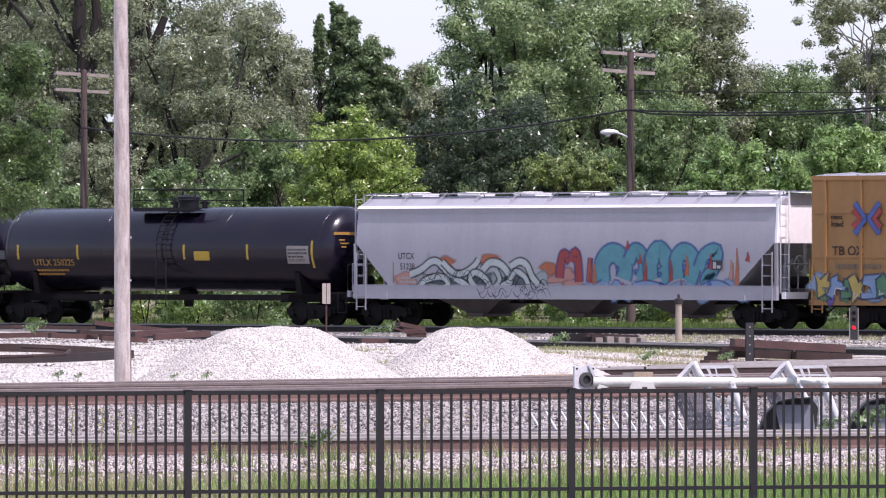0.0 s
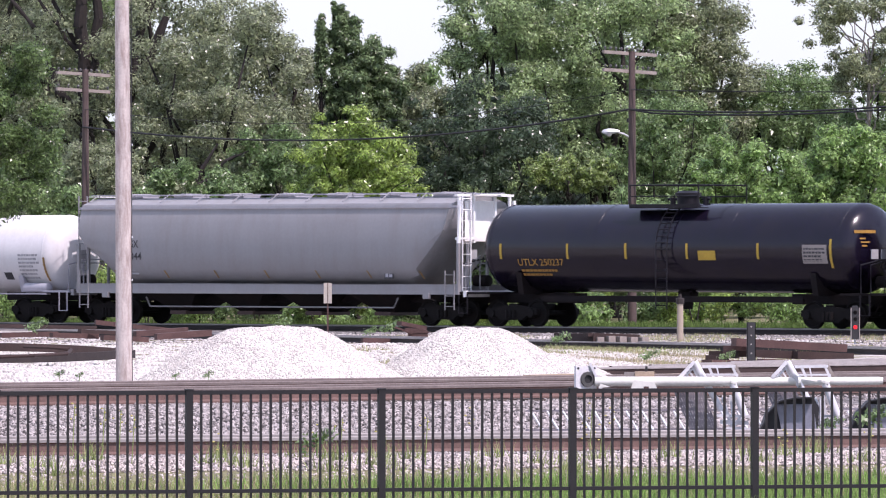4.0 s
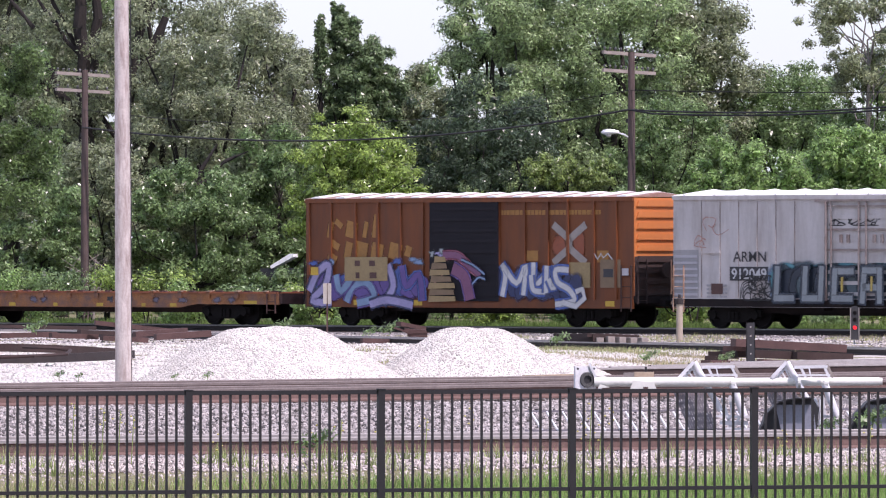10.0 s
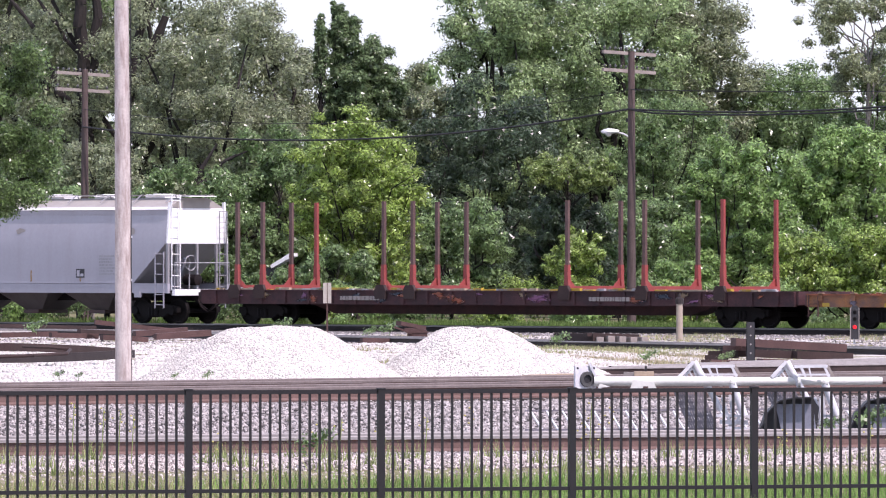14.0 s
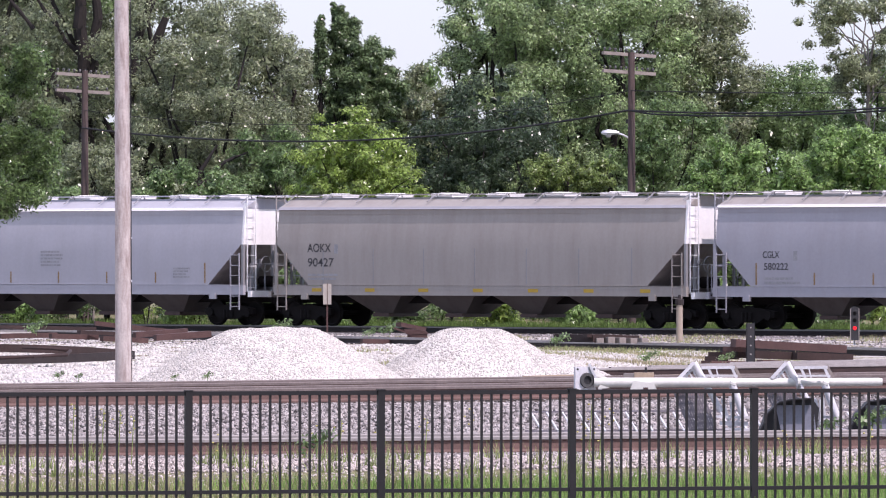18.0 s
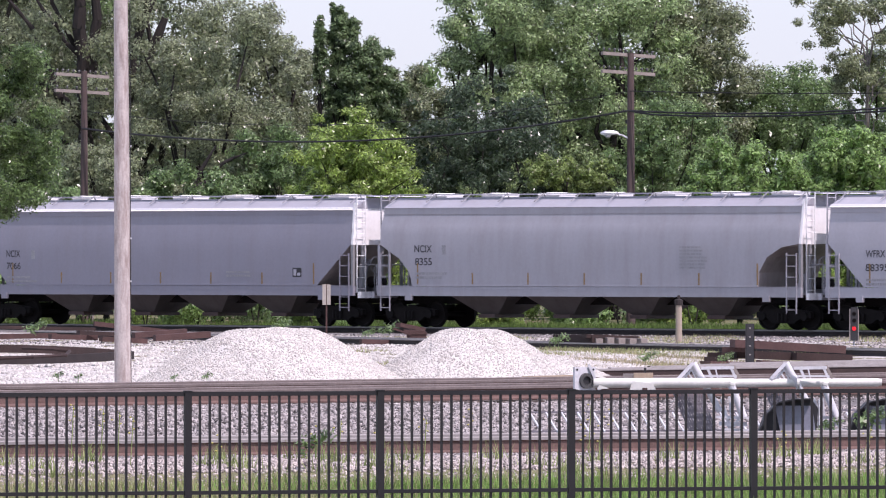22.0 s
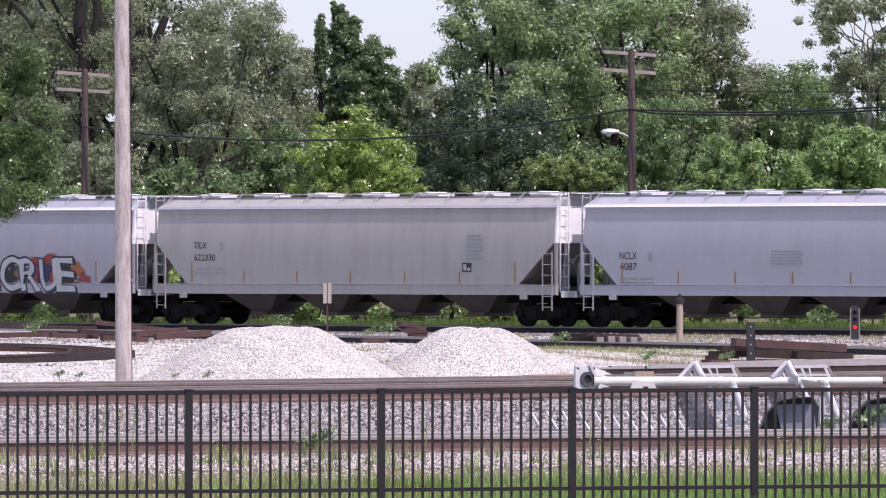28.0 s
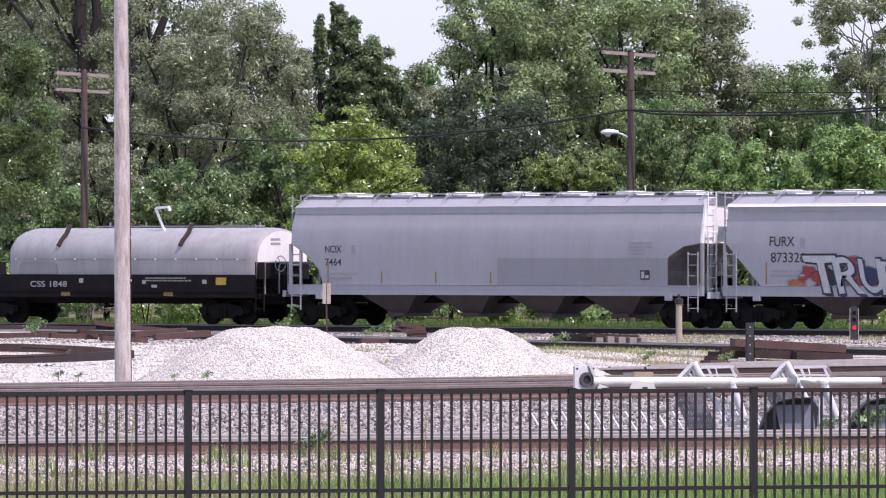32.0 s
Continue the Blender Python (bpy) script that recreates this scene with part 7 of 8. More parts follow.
F_TREES = [
    # label, px, distance, top, width, leaf, seed, leaves, size, low, clump, trunk radius
    ("tall grey-green willow with dark spreading limbs", 20, 332, 18.5, 11.0, "willow", 11, 62000, 0.085, 0.18, 0.9, 0.42),
    ("tall grey-green willow with dark spreading limbs", 225, 324, 18.5, 11.0, "willow", 12, 76000, 0.085, 0.10, 1.05, 0.45),
    ("tall green tree behind the willows", 110, 338, 19.0, 10.0, "mid", 37, 50000, 0.09, 0.30, 0.9, 0.3),
    ("broad grey-green willow behind the track", 385, 316, 13.6, 8.0, "willow", 13, 72000, 0.082, 0.05, 0.98, 0.28),
    ("grey-green willow between taller trees", 468, 330, 13.6, 4.4, "willow", 30, 34000, 0.085, 0.04, 0.75, 0.28),
    ("dull green tree behind the maple", 528, 342, 12.6, 4.2, "willow", 32, 46000, 0.09, 0.02, 0.8, 0.28),
    ("dark green maple with pointed top", 628, 324, 12.5, 3.6, "dark", 14, 62000, 0.085, 0.20, 0.55, 0.22),
    ("dark green maple crowded beside another", 668, 324.4, 11.9, 3.0, "dark", 59, 46000, 0.085, 0.20, 0.5, 0.16),
    ("dark spiky maple leader rising over the others", 600, 323.5, 13.5, 1.0, "dark", 55, 9000, 0.085, 0.72, 0.30, 0.07),
    ("dark spiky maple leader rising over the others", 568, 323.2, 12.7, 0.55, "dark", 56, 4200, 0.085, 0.74, 0.26, 0.06),
    ("dark spiky maple leader rising over the others", 622, 323.8, 13.0, 1.3, "dark", 57, 9000, 0.085, 0.66, 0.36, 0.07),
    ("smaller dull green tree in the gap", 735, 335, 11.0, 5.0, "willow", 15, 50000, 0.085, 0.03, 0.7, 0.2),
    ("large full grey-green tree", 900, 325, 17.5, 6.4, "sage", 16, 76000, 0.085, 0.04, 0.98, 0.35),
    ("large full green tree", 1085, 328, 18.5, 9.0, "sage", 17, 80000, 0.085, 0.05, 1.0, 0.35),
    ("tall green tree behind the others", 975, 343, 17.6, 7.2, "sage", 44, 60000, 0.09, 0.06, 0.9, 0.3),
    ("tall green tree behind the others", 1165, 343, 17.0, 6.4, "mid", 45, 54000, 0.09, 0.06, 0.9, 0.3),
    ("large full green tree beside a gap of sky", 1242, 330, 15.4, 5.6, "willow", 18, 46000, 0.085, 0.04, 0.9, 0.28),
    ("green tree beneath a gap of sky", 1405, 332, 11.2, 6.8, "mid", 19, 46000, 0.085, 0.02, 0.8, 0.25),
    ("green tree at the edge of the wood", 1570, 326, 11.4, 6.4, "mid", 20, 40000, 0.085, 0.02, 0.8, 0.25),
    ("dense low tree in the wood's shade", 500, 312, 8.2, 6.0, "mid", 21, 36000, 0.085, 0.0, 0.75, 0.15),
    ("dense tree with the wood's shade in its dark leaf colour", 845, 315, 10.6, 7.6, "shade", 22, 40000, 0.085, 0.0, 0.75, 0.15),
    ("dense low tree in the wood's shade", 1190, 318, 9.4, 6.0, "mid", 23, 36000, 0.085, 0.0, 0.75, 0.15),
    ("dense low tree in the wood's shade", 190, 312, 7.6, 7.0, "willow", 24, 36000, 0.085, 0.0, 0.75, 0.15),
    ("green low tree at the wood's edge", 330, 307, 6.6, 5.6, "mid", 31, 34000, 0.085, 0.0, 0.7, 0.15),
    ("bright green young tree", 628, 301, 8.6, 6.0, "bright", 25, 40000, 0.085, 0.03, 0.6, 0.12),
    ("bright green leafy tree beside the pole", 1310, 292, 7.3, 5.8, "fresh", 26, 44000, 0.09, 0.0, 0.62, 0.12),
    ("fresh green tree at the wood's edge", 1490, 297, 7.8, 5.6, "fresh", 27, 40000, 0.09, 0.0, 0.62, 0.12),
    ("green bushy tree behind the pole", 60, 307, 6.8, 5.6, "mid", 28, 32000, 0.085, 0.0, 0.65, 0.12),
    # Stump in two leaf colours: its shade painted dark, its lit top bright.
    ("vine-hung stump with its shade in a dark leaf colour", 1008, 288.5, 5.9, 3.5, "shade", 29, 34000, 0.075, 0.03, 0.5, 0.30),
    ("vine cap over the stump with sunlight in its leaf colour", 1006, 287.6, 6.45, 3.7, "ivy", 58, 16000, 0.07, 0.76, 0.36, 0.06),
    ("green low tree in the shade", 1130, 304, 5.6, 4.6, "mid", 33, 24000, 0.085, 0.0, 0.6, 0.12),
    ("bright green bush below the vines", 1020, 283, 3.9, 2.6, "bright", 35, 18000, 0.075, 0.0, 0.4, 0.05),
    ("bushy green tree hiding a parked van", 590, 296, 3.3, 3.4, "mid", 36, 16000, 0.08, 0.0, 0.5, 0.08),
    ("low green bush at the wood's edge", 505, 297, 2.2, 4.2, "mid", 60, 16000, 0.08, 0.0, 0.42, 0.05),
    ("bright green bush at the wood's edge", 1420, 284, 3.6, 4.2, "bright", 46, 20000, 0.08, 0.0, 0.5, 0.06),
    ("bright green bush at the wood's edge", 1545, 282, 3.8, 4.2, "bright", 47, 20000, 0.08, 0.0, 0.5, 0.06),
    ("fresh green bush beside the pole", 1210, 285, 2.6, 3.2, "fresh", 48, 14000, 0.08, 0.0, 0.45, 0.06),
    ("green low tree in the shade", 800, 304, 5.2, 5.0, "mid", 34, 24000, 0.085, 0.0, 0.6, 0.12),
]
for lab, px, d, top, wide, leaf, seed, nl, size, low, clump, tr in F_TREES:
    tree("tree", lab, px, d, top, wide, LEAF[leaf], seed, int(nl * 1.15), size * 0.95, low, clump * 0.86, None, tr)
tree("tree", "slender pale-barked tree against the sky", 1556, 322, 15.4, 6.2, LEAF["willow"], 41, 27000, 0.075, 0.56, 0.5, M_barkpale, 0.09, sparse=0.55, lean=-1.0, inner=10)
tree("near_tree", "bright green tree hanging over the yard", -46, 205, 9.3, 5.0, LEAF["near"], 42, 110000, 0.05, 0.34, 0.5, None, 0.2, group="", inner=0)

# dark limbs in front of the willows
def limbs(name, label, d, runs):
    """runs: points across the view, and the thickness at either end in metres."""
    t = thing(name, label, "tree limb", group="bare limbs")
    for pts, r0, r1 in runs:
        q = [Vector(spot(px, y, d)) for px, y in pts]
        n = len(q) - 1
        g = Geo()
        for i in range(n):
            for j in range(3):
                a, b = q[i].lerp(q[i + 1], j / 3), q[i].lerp(q[i + 1], (j + 1) / 3)
                k0, k1 = (i + j / 3) / n, (i + (j + 1) / 3) / n
                g.tube(a, b, r0 + (r1 - r0) * k0 + 0.02 * math.sin(9 * k0 + px), 9, r0 + (r1 - r0) * k1 + 0.02 * math.sin(9 * k1 + px), False)
        part("limb", g, M_bark, t)
    part("trunk", Geo().tube((side_x(runs[0][0][0][0], d), d, -0.3), Vector(spot(*runs[0][0][0], d)), runs[0][1] * 1.15, 10, runs[0][1], False), M_bark, t)
    return t


limbs("tree_limbs", "dark thick forked trunk of the old willow", 322.5, [
    (((150, 300), (153, 220), (146, 150), (150, 105), (141, 50), (144, 10), (138, -30)), 0.30, 0.24), (((158, 160), (169, 110), (166, 70), (174, 35), (168, -30)), 0.19, 0.20), (((108, 172), (96, 138), (78, 104), (72, 84), (62, 66)), 0.22, 0.17),
    (((142, 95), (116, 72), (104, 45), (84, 25), (62, -10)), 0.11, 0.07), (((150, 215), (132, 196), (110, 170)), 0.20, 0.20), (((60, 50), (40, 25), (10, -10)), 0.10, 0.06)])
limbs("tree_limbs", "dark leaning trunk of the old willow", 321, [
    (((236, 300), (230, 190), (240, 85), (252, 45), (262, 20), (282, -20)), 0.19, 0.14), (((258, 125), (271, 88), (280, 66), (294, 30)), 0.20, 0.17), (((240, 120), (270, 108), (298, 112), (325, 110)), 0.08, 0.04)])
limbs("tree_limbs", "thin dark limb through willow leaves", 311.5, [(((300, 420), (308, 362), (345, 322), (362, 292), (385, 255)), 0.12, 0.06), (((345, 330), (372, 318), (395, 288), (415, 278), (440, 268)), 0.08, 0.04)])

# far woods that close the view
rng = np.random.default_rng(91)
cen, rad = [], []
for k in range(640):
    px = rng.uniform(-500, 2100)
    d = rng.uniform(350, 385)
    cap = 9.6 + 0.8 * math.sin(px * 0.02) + 0.6 * math.sin(px * 0.053)
    cen.append((side_x(px, d), d, rng.uniform(0.3, cap)))
    rad.append(rng.uniform(0.9, 1.8))
tagged(new("far_woods", leaf_mesh("far_woods", cen, rad, [330] * len(cen), 0.20, LEAF["mid"], rng)), "dense green woodland behind the trees", "woods", kind="stuff")

# ---- undergrowth ----
rng = np.random.default_rng(77)
BUSHES = [(40, 292), (150, 290), (260, 290), (350, 288), (455, 286), (560, 286), (690, 286), (780, 285), (890, 284), (1020, 278), (1100, 281), (1230, 280), (1370, 278), (1480, 276), (1580, 275), (560, 281), (720, 280), (880, 276), (1040, 274), (320, 294), (230, 297)]
for i, (px, d) in enumerate(BUSHES):
    x = side_x(px, d)
    r = rng.uniform(0.5, 1.0) * (1.6 if i < 15 else 0.9)
    b = thing("bush", "green roadside bush in the weeds behind the track", "bush", pose(x, d, float(ground_z(x, d))), group="bushes behind the track")
    cen = [(rng.uniform(-r, r), rng.uniform(-r, r) * 0.6, rng.uniform(0.2, 1.3) * r) for _ in range(8)]
    part("twigs", Geo().tube((0, 0, -0.1), (0.2, 0, r), 0.03, 5).tube((0, 0, -0.1), (-0.3, 0.1, r * 0.9), 0.025, 5), M_bark, b)
    part("foliage", leaf_mesh("foliage", cen, [r * 0.5] * 8, [420] * 8, 0.075, LEAF[("fresh", "mid", "bright")[i % 3]], rng), LEAF["fresh"], b)


def blades(name, label, places, h, w, material, rng, category="grass"):
    n = len(places)
    p = np.asarray(places)
    a = rng.uniform(0, 2 * math.pi, n)
    hh = h * rng.uniform(0.4, 1.2, n)
    ax = np.stack([np.cos(a), np.sin(a), 0 * a], 1) * w
    tip = p + np.stack([rng.normal(scale=0.3, size=n) * hh, rng.normal(scale=0.3, size=n) * hh, hh], 1)
    me = raw_mesh(name, np.stack([p - ax, p + ax, tip], 1), 3, material)
    return tagged(new(name, me), label, category, kind="stuff")


def scatter(n, f, rng):
    x, y = f(n, rng)
    return np.stack([x, y, ground_z(x, y) - 0.02], 1)


def verge(n, rng):
    u, w = rng.uniform(-48, 40, n), -3.2 - np.abs(rng.normal(scale=4.5, size=n))
    x, y = u * TC - w * TS, TRACK_D - u * TS - w * TC
    keep = (np.sin(u * 1.3) + np.sin(u * 0.47 + 1) + rng.normal(scale=0.7, size=n) > 0.6) | (x > -3.0)
    return x[keep], y[keep]


blades("weeds", "tall green weeds along the far side of the track", scatter(60000, verge, rng), 0.36, 0.026, M_weed, rng, "weeds")


# ---- dead brush by the far pole ----
rb = np.random.default_rng(8)
brush = thing("dead_brush", "tangle of dry grey-brown twigs at the wood's edge", "brush", pose(side_x(165, 303), 303, -0.3))
for k in range(46):
    a = np.array([rb.normal(0, 0.25), rb.normal(0, 0.2), rb.uniform(0.3, 2.6)])
    b_ = a + np.array([rb.uniform(-1.0, 1.0), rb.uniform(-0.4, 0.2), rb.uniform(0.1, 1.0)])
    part("twig", Geo().tube(a, b_, 0.016, 4, 0.006), M_armwood, brush)
part("stem", Geo().tube((0, 0, -0.1), (0.1, 0, 2.6), 0.05, 6, 0.02), M_armwood, brush)

# ---- grass and ballast near the fence ----
def bed(q0, q1, tan, half, n, rng, lift=0.0):
    x = rng.uniform(-half, half, n)
    y = rng.uniform(q0, q1, n) + tan * x
    return np.stack([x, y, ground_z(x, y) + lift], 1)


def lawn(n, rng):
    x = rng.uniform(-8, 8, n)
    return x, 69.5 + 9.6 * rng.random(n) ** 1.1 + 0.384 * x


blades("grass", "sunlit green grass behind the fence", scatter(80000, lawn, rng), 0.13, 0.007, M_grass, rng)
q = scatter(90000, lawn, rng)
q = q[(q[:, 0] + 1.3 * np.sin(q[:, 1] * 0.9) + rng.normal(scale=1.2, size=len(q)) > -0.6) & (q[:, 1] - 0.384 * q[:, 0] < 78.6)]
blades("lush_grass", "lush bright green grass thickening along the fence", q, 0.20, 0.008, M_lush, rng)
tuft = bed(79.0, 82.6, 0.384, 7.0, 60, rng)
tuft = (tuft[:, None, :] + rng.normal(scale=0.09, size=(60, 45, 3)) * np.array([1, 1, 0])).reshape(-1, 3)
blades("grass_tufts", "loose green grass tufts beside the rusty track", tuft, 0.22, 0.006, M_grass, rng)
blades("dry_grass", "dry yellow grass stalks by the rusty track", scatter(20000, lawn, rng), 0.20, 0.006, M_drygrass, rng)


tagged(new("ballast_stones", stones("ballast_stones", np.concatenate([bed(83.0, 100.5, 0.384, 6.4, 70000, rng, 0.01), bed(99.0, 112.0, 0.85, 6.5, 9000, rng)]), 0.031, M_ballast, rng)), "grey angular limestone ballast between the yard tracks", "ballast", kind="stuff")
tagged(new("pale_stones", stones("pale_stones", np.concatenate([bed(80.4, 83.9, 0.384, 6.4, 19000, rng, 0.01), bed(77.0, 81.0, 0.384, 6.4, 5000, rng, 0.0)]), 0.021, M_pinkstone, rng)), "pale crushed stone along the rusty track", "gravel", kind="stuff")


def yard(n, rng):
    y = rng.uniform(150, 264, n)
    return side_x(rng.uniform(-60, 1630, n), y), y


p = scatter(15000, yard, rng)
w_ = p[:, 0] * -TS + (p[:, 1] - TRACK_D) * -TC
near = (w_ > 1.6) & (w_ < 34)
tagged(new("yard_stones", stones("yard_stones", p[near] + np.array([0, 0, 0.02]), 0.05, M_ballast, rng)), "scattered grey stones beside the main track", "gravel", kind="stuff")
p = scatter(9000, yard, rng)
q = rng.uniform(176, 240, 26000)
q = np.stack([side_x(rng.uniform(960, 1275, 26000), q), q, 0 * q], 1)
q[:, 2] = ground_z(q[:, 0], q[:, 1])
drop = 455.0 + (2.38 - q[:, 2]) * FOCAL / q[:, 1]
patch = np.sin(q[:, 0] * 2.1 + q[:, 1] * 0.3) + 0.6 * np.sin(q[:, 0] * 0.8)
row = q[(drop > 622) & (drop < 656) & (patch > -0.7)]
tagged(new("yard_gravel", stones("yard_gravel", row, 0.055, M_pilestone, rng)), "rows of loose white gravel among thin grass", "gravel", kind="stuff")
blades("yard_grass", "thin green grass strip between the yard tracks", q[(drop > 612) & (drop < 652) & (patch < 0.6)][:7000], 0.10, 0.012, M_drygrass, rng)
blades("yard_weeds", "low green weeds in the thin grass", q[(drop > 612) & (drop < 630) & (patch < 0.9)][:2600], 0.12, 0.012, M_grass, rng)
q = np.stack([side_x(rng.uniform(-60, 780, 34000), 1.0), rng.uniform(118, 232, 34000), np.zeros(34000)], 1)
q[:, 0] *= q[:, 1]
q[:, 2] = ground_z(q[:, 0], q[:, 1])
lump = np.sin(q[:, 0] * 5.1 + q[:, 1] * 0.9) + np.sin(q[:, 1] * 0.7 - q[:, 0] * 2.3) > -0.5
tagged(new("yard_gravel", stones("yard_gravel", q[lump], 0.055, M_pilestone, rng)), "loose white gravel spread over the yard", "gravel", kind="stuff")
tagged(new("pale_yard_stones", stones("pale_yard_stones", p[p[:, 1] < 215], 0.035, M_pilestone, rng)), "scattered pale stones over the rail yard", "gravel", kind="stuff")
p = scatter(40000, yard, rng)
keep = (np.sin(p[:, 0] * 0.9 + 1.3 * np.sin(p[:, 1] * 0.11)) + np.sin(p[:, 1] * 0.21) > 0.4) & (p[:, 1] > 168) & (p[:, 0] > -4)
blades("yard_grass", "thin dry grass growing in the yard gravel", p[keep], 0.14, 0.012, M_drygrass, rng)
blades("yard_weeds", "low green weeds between the yard tracks", p[keep][:4500] + np.array([0.05, 0.03, 0]), 0.13, 0.014, M_grass, rng)

# ---- gravel piles ----
def pile(name, label, lobes, d, count, seed):
    """lobes: (px, distance offset, height, flat radius, slope)."""
    rng = np.random.default_rng(seed)
    base = float(ground_z(0, d))

    def height(x, y):
        h = np.zeros_like(x) - 1
        for px, dy, H, r0, k in lobes:
            r = np.hypot(x - side_x(px, d), (y - d - dy) * 0.8)
            lump = 0.025 * np.sin(x * 3.1 + seed) * np.cos(y * 2.7) + 0.015 * np.sin(x * 7.7 + y * 5.1)
            q = np.maximum(0, r - r0)
            h = np.maximum(h, H - k * (np.sqrt(q * q + 0.09) - 0.3 + 0.04 * np.minimum(r, r0)) + lump)
        return h

    cx = side_x(sum(l[0] for l in lobes) / len(lobes), d)
    t = thing(name, label, "gravel pile", pose(cx, d, base))
    g = np.linspace(-4.6, 4.6, 90)
    X, Y = np.meshgrid(g, g)
    Z = height(X + cx, Y + d)
    n = len(g)
    i = np.arange(n * n).reshape(n, n)
    a, b, c, e = i[:-1, :-1].ravel(), i[:-1, 1:].ravel(), i[1:, 1:].ravel(), i[1:, :-1].ravel()
    zz = np.maximum(Z, -0.15).ravel()
    me = indexed_mesh("mound", np.stack([X.ravel(), Y.ravel(), zz], 1), np.concatenate([np.stack([a, b, c], 1), np.stack([a, c, e], 1)]), M_pile)
    me.shade_smooth()
    part("mound", me, M_pile, t)
    x, y = rng.uniform(-4.4, 4.4, count), rng.uniform(-4.0, 2.0, count)
    h = height(x + cx, y + d)
    ok = h > -0.1
    tagged(part("loose_stone", stones("loose_stone", np.stack([x, y, h], 1)[ok], 0.021, M_pilestone, rng), M_pilestone, t), kind="stuff")
    return t


pile("gravel_pile", "broad pile of white crushed limestone in the yard", [(482, 0, 1.40, 0.62, 0.64)], 130, 60000, 3)
pile("gravel_pile", "smaller pile of white crushed limestone with a low shoulder", [(838, 0, 1.37, 0.42, 0.76), (948, -0.5, 0.96, 0.12, 0.42)], 132, 56000, 4)


# ---- poles and wires ----
t = thing("wooden_pole", "weathered pale grey wooden utility pole beside the gravel", "utility pole", pose(side_x(220, 127), 127, float(ground_z(0, 127))))
part("shaft", Geo().lathe([(-0.3, 0.150), (0.2, 0.142), (4.0, 0.126), (9.5, 0.105)], 0, 18, "z"), M_poleweather, t, smooth=True, at=pose(0, 0, 0, 0, -0.35, 0))
part("ground_wire", Geo().path([(0.13, -0.05, 0.0), (0.115, -0.05, 4.0), (0.10, -0.04, 9.0)], 0.008, 5), M_cable, t)
for z in (2.2, 2.9, 4.4):
    part("wire_staple", Geo().box(0.118, 0.135, -0.07, -0.03, z, z + 0.03), M_gal, t)


def line_pole(u, top, arms, label, lamp=False):
    x, y, _ = on_track(u, -10.0)
    z0 = float(ground_z(x, y))
    t = thing("utility_pole", label, "utility pole", pose(x, y, z0, 0, 0, -TURN), group="line of utility poles")
    part("shaft", Geo().lathe([(-0.3, 0.165), (3, 0.155), (top - z0, 0.115)], 0, 14, "z"), M_poledark, t, smooth=True)
    for za, n in arms:
        z = za - z0
        arm = part("crossarm", Geo().box(-0.17, -0.07, -1.42, 1.42, -0.06, 0.06, pose(0, 0, z, -1.6)), M_armwood, t)
        for k in range(n):
            yy = -1.32 + 2.64 * k / (n - 1)
            if abs(yy) < 0.1:
                continue
            pin = part("insulator", Geo().lathe([(z + 0.06, 0.012), (z + 0.11, 0.014), (z + 0.11, 0.042), (z + 0.17, 0.046), (z + 0.21, 0.018)], 0, 8, "z"), M_insul, arm)
            pin.location = (-0.12, yy, -0.028 * yy)
    part("cable_clamp", Geo().box(-0.2, 0.0, -0.06, 0.06, top - 2.3, top - 2.16), M_cable, t)
    if lamp:
        a = Matrix.Rotation(radians(TURN), 4, "Z")
        z = 6.75 - z0
        arm = Geo().path([a @ Vector(p) for p in ((0, 0, z - 0.18), (-0.3, -0.1, z - 0.02), (-0.55, -0.2, z + 0.04))], 0.035, 7)
        part("lamp_arm", arm, M_lamp, t)
        head = Geo()
        ring = []
        for k, (dx, w, h0, h1) in enumerate(((-0.45, 0.06, -0.03, 0.05), (-0.62, 0.11, -0.06, 0.10), (-0.85, 0.14, -0.09, 0.12), (-1.02, 0.10, -0.07, 0.08), (-1.08, 0.03, -0.03, 0.03))):
            for yy, zz in ((-w, 0), (-w * 0.6, h1), (w * 0.6, h1), (w, 0), (w * 0.6, h0), (-w * 0.6, h0)):
                ring.append(a @ Vector((dx, yy - 0.25, z + 0.05 + zz)))
        fs = [(i * 6 + k, i * 6 + (k + 1) % 6, (i + 1) * 6 + (k + 1) % 6, (i + 1) * 6 + k) for i in range(4) for k in range(6)] + [tuple(range(6)), tuple(range(24, 30))]
        hd = part("lamp_head", head.quads(ring, fs), M_lamp, t, "pale grey cobra-head lamp", smooth=True)
        part("lens", Geo().lathe([(-0.16, 0.02), (-0.12, 0.09), (-0.03, 0.12)], z + 0.03, 12, "z"), M_plac, hd, at=Matrix.Translation(a @ Vector((-0.82, -0.25, 0))))
    return t


line_pole(0.0, 9.66, ((9.58, 10), (8.95, 10)), "dark wooden utility pole with two crossarms and a street lamp", True)
line_pole(-27.2, 9.45, ((9.28, 10), (8.66, 6)), "dark wooden utility pole with two crossarms among trees")
line_pole(27.2, 9.66, ((9.58, 10), (8.95, 10)), "dark wooden utility pole with two crossarms")


def wire(label, a, b, sag, r, offs=(0.0,)):
    for k, o in enumerate(offs):
        pts = []
        for i in range(25):
            q = i / 24
            pts.append(tuple(a[j] + (b[j] - a[j]) * q - (sag * 4 * q * (1 - q) + o * (1 if 0.02 < q < 0.98 else 0) if j == 2 else 0) for j in range(3)))
        tagged(new("cable", Geo().path(pts, r, 6).mesh("cable")), label, "cable", "overhead cables").data.materials.append(M_cable)


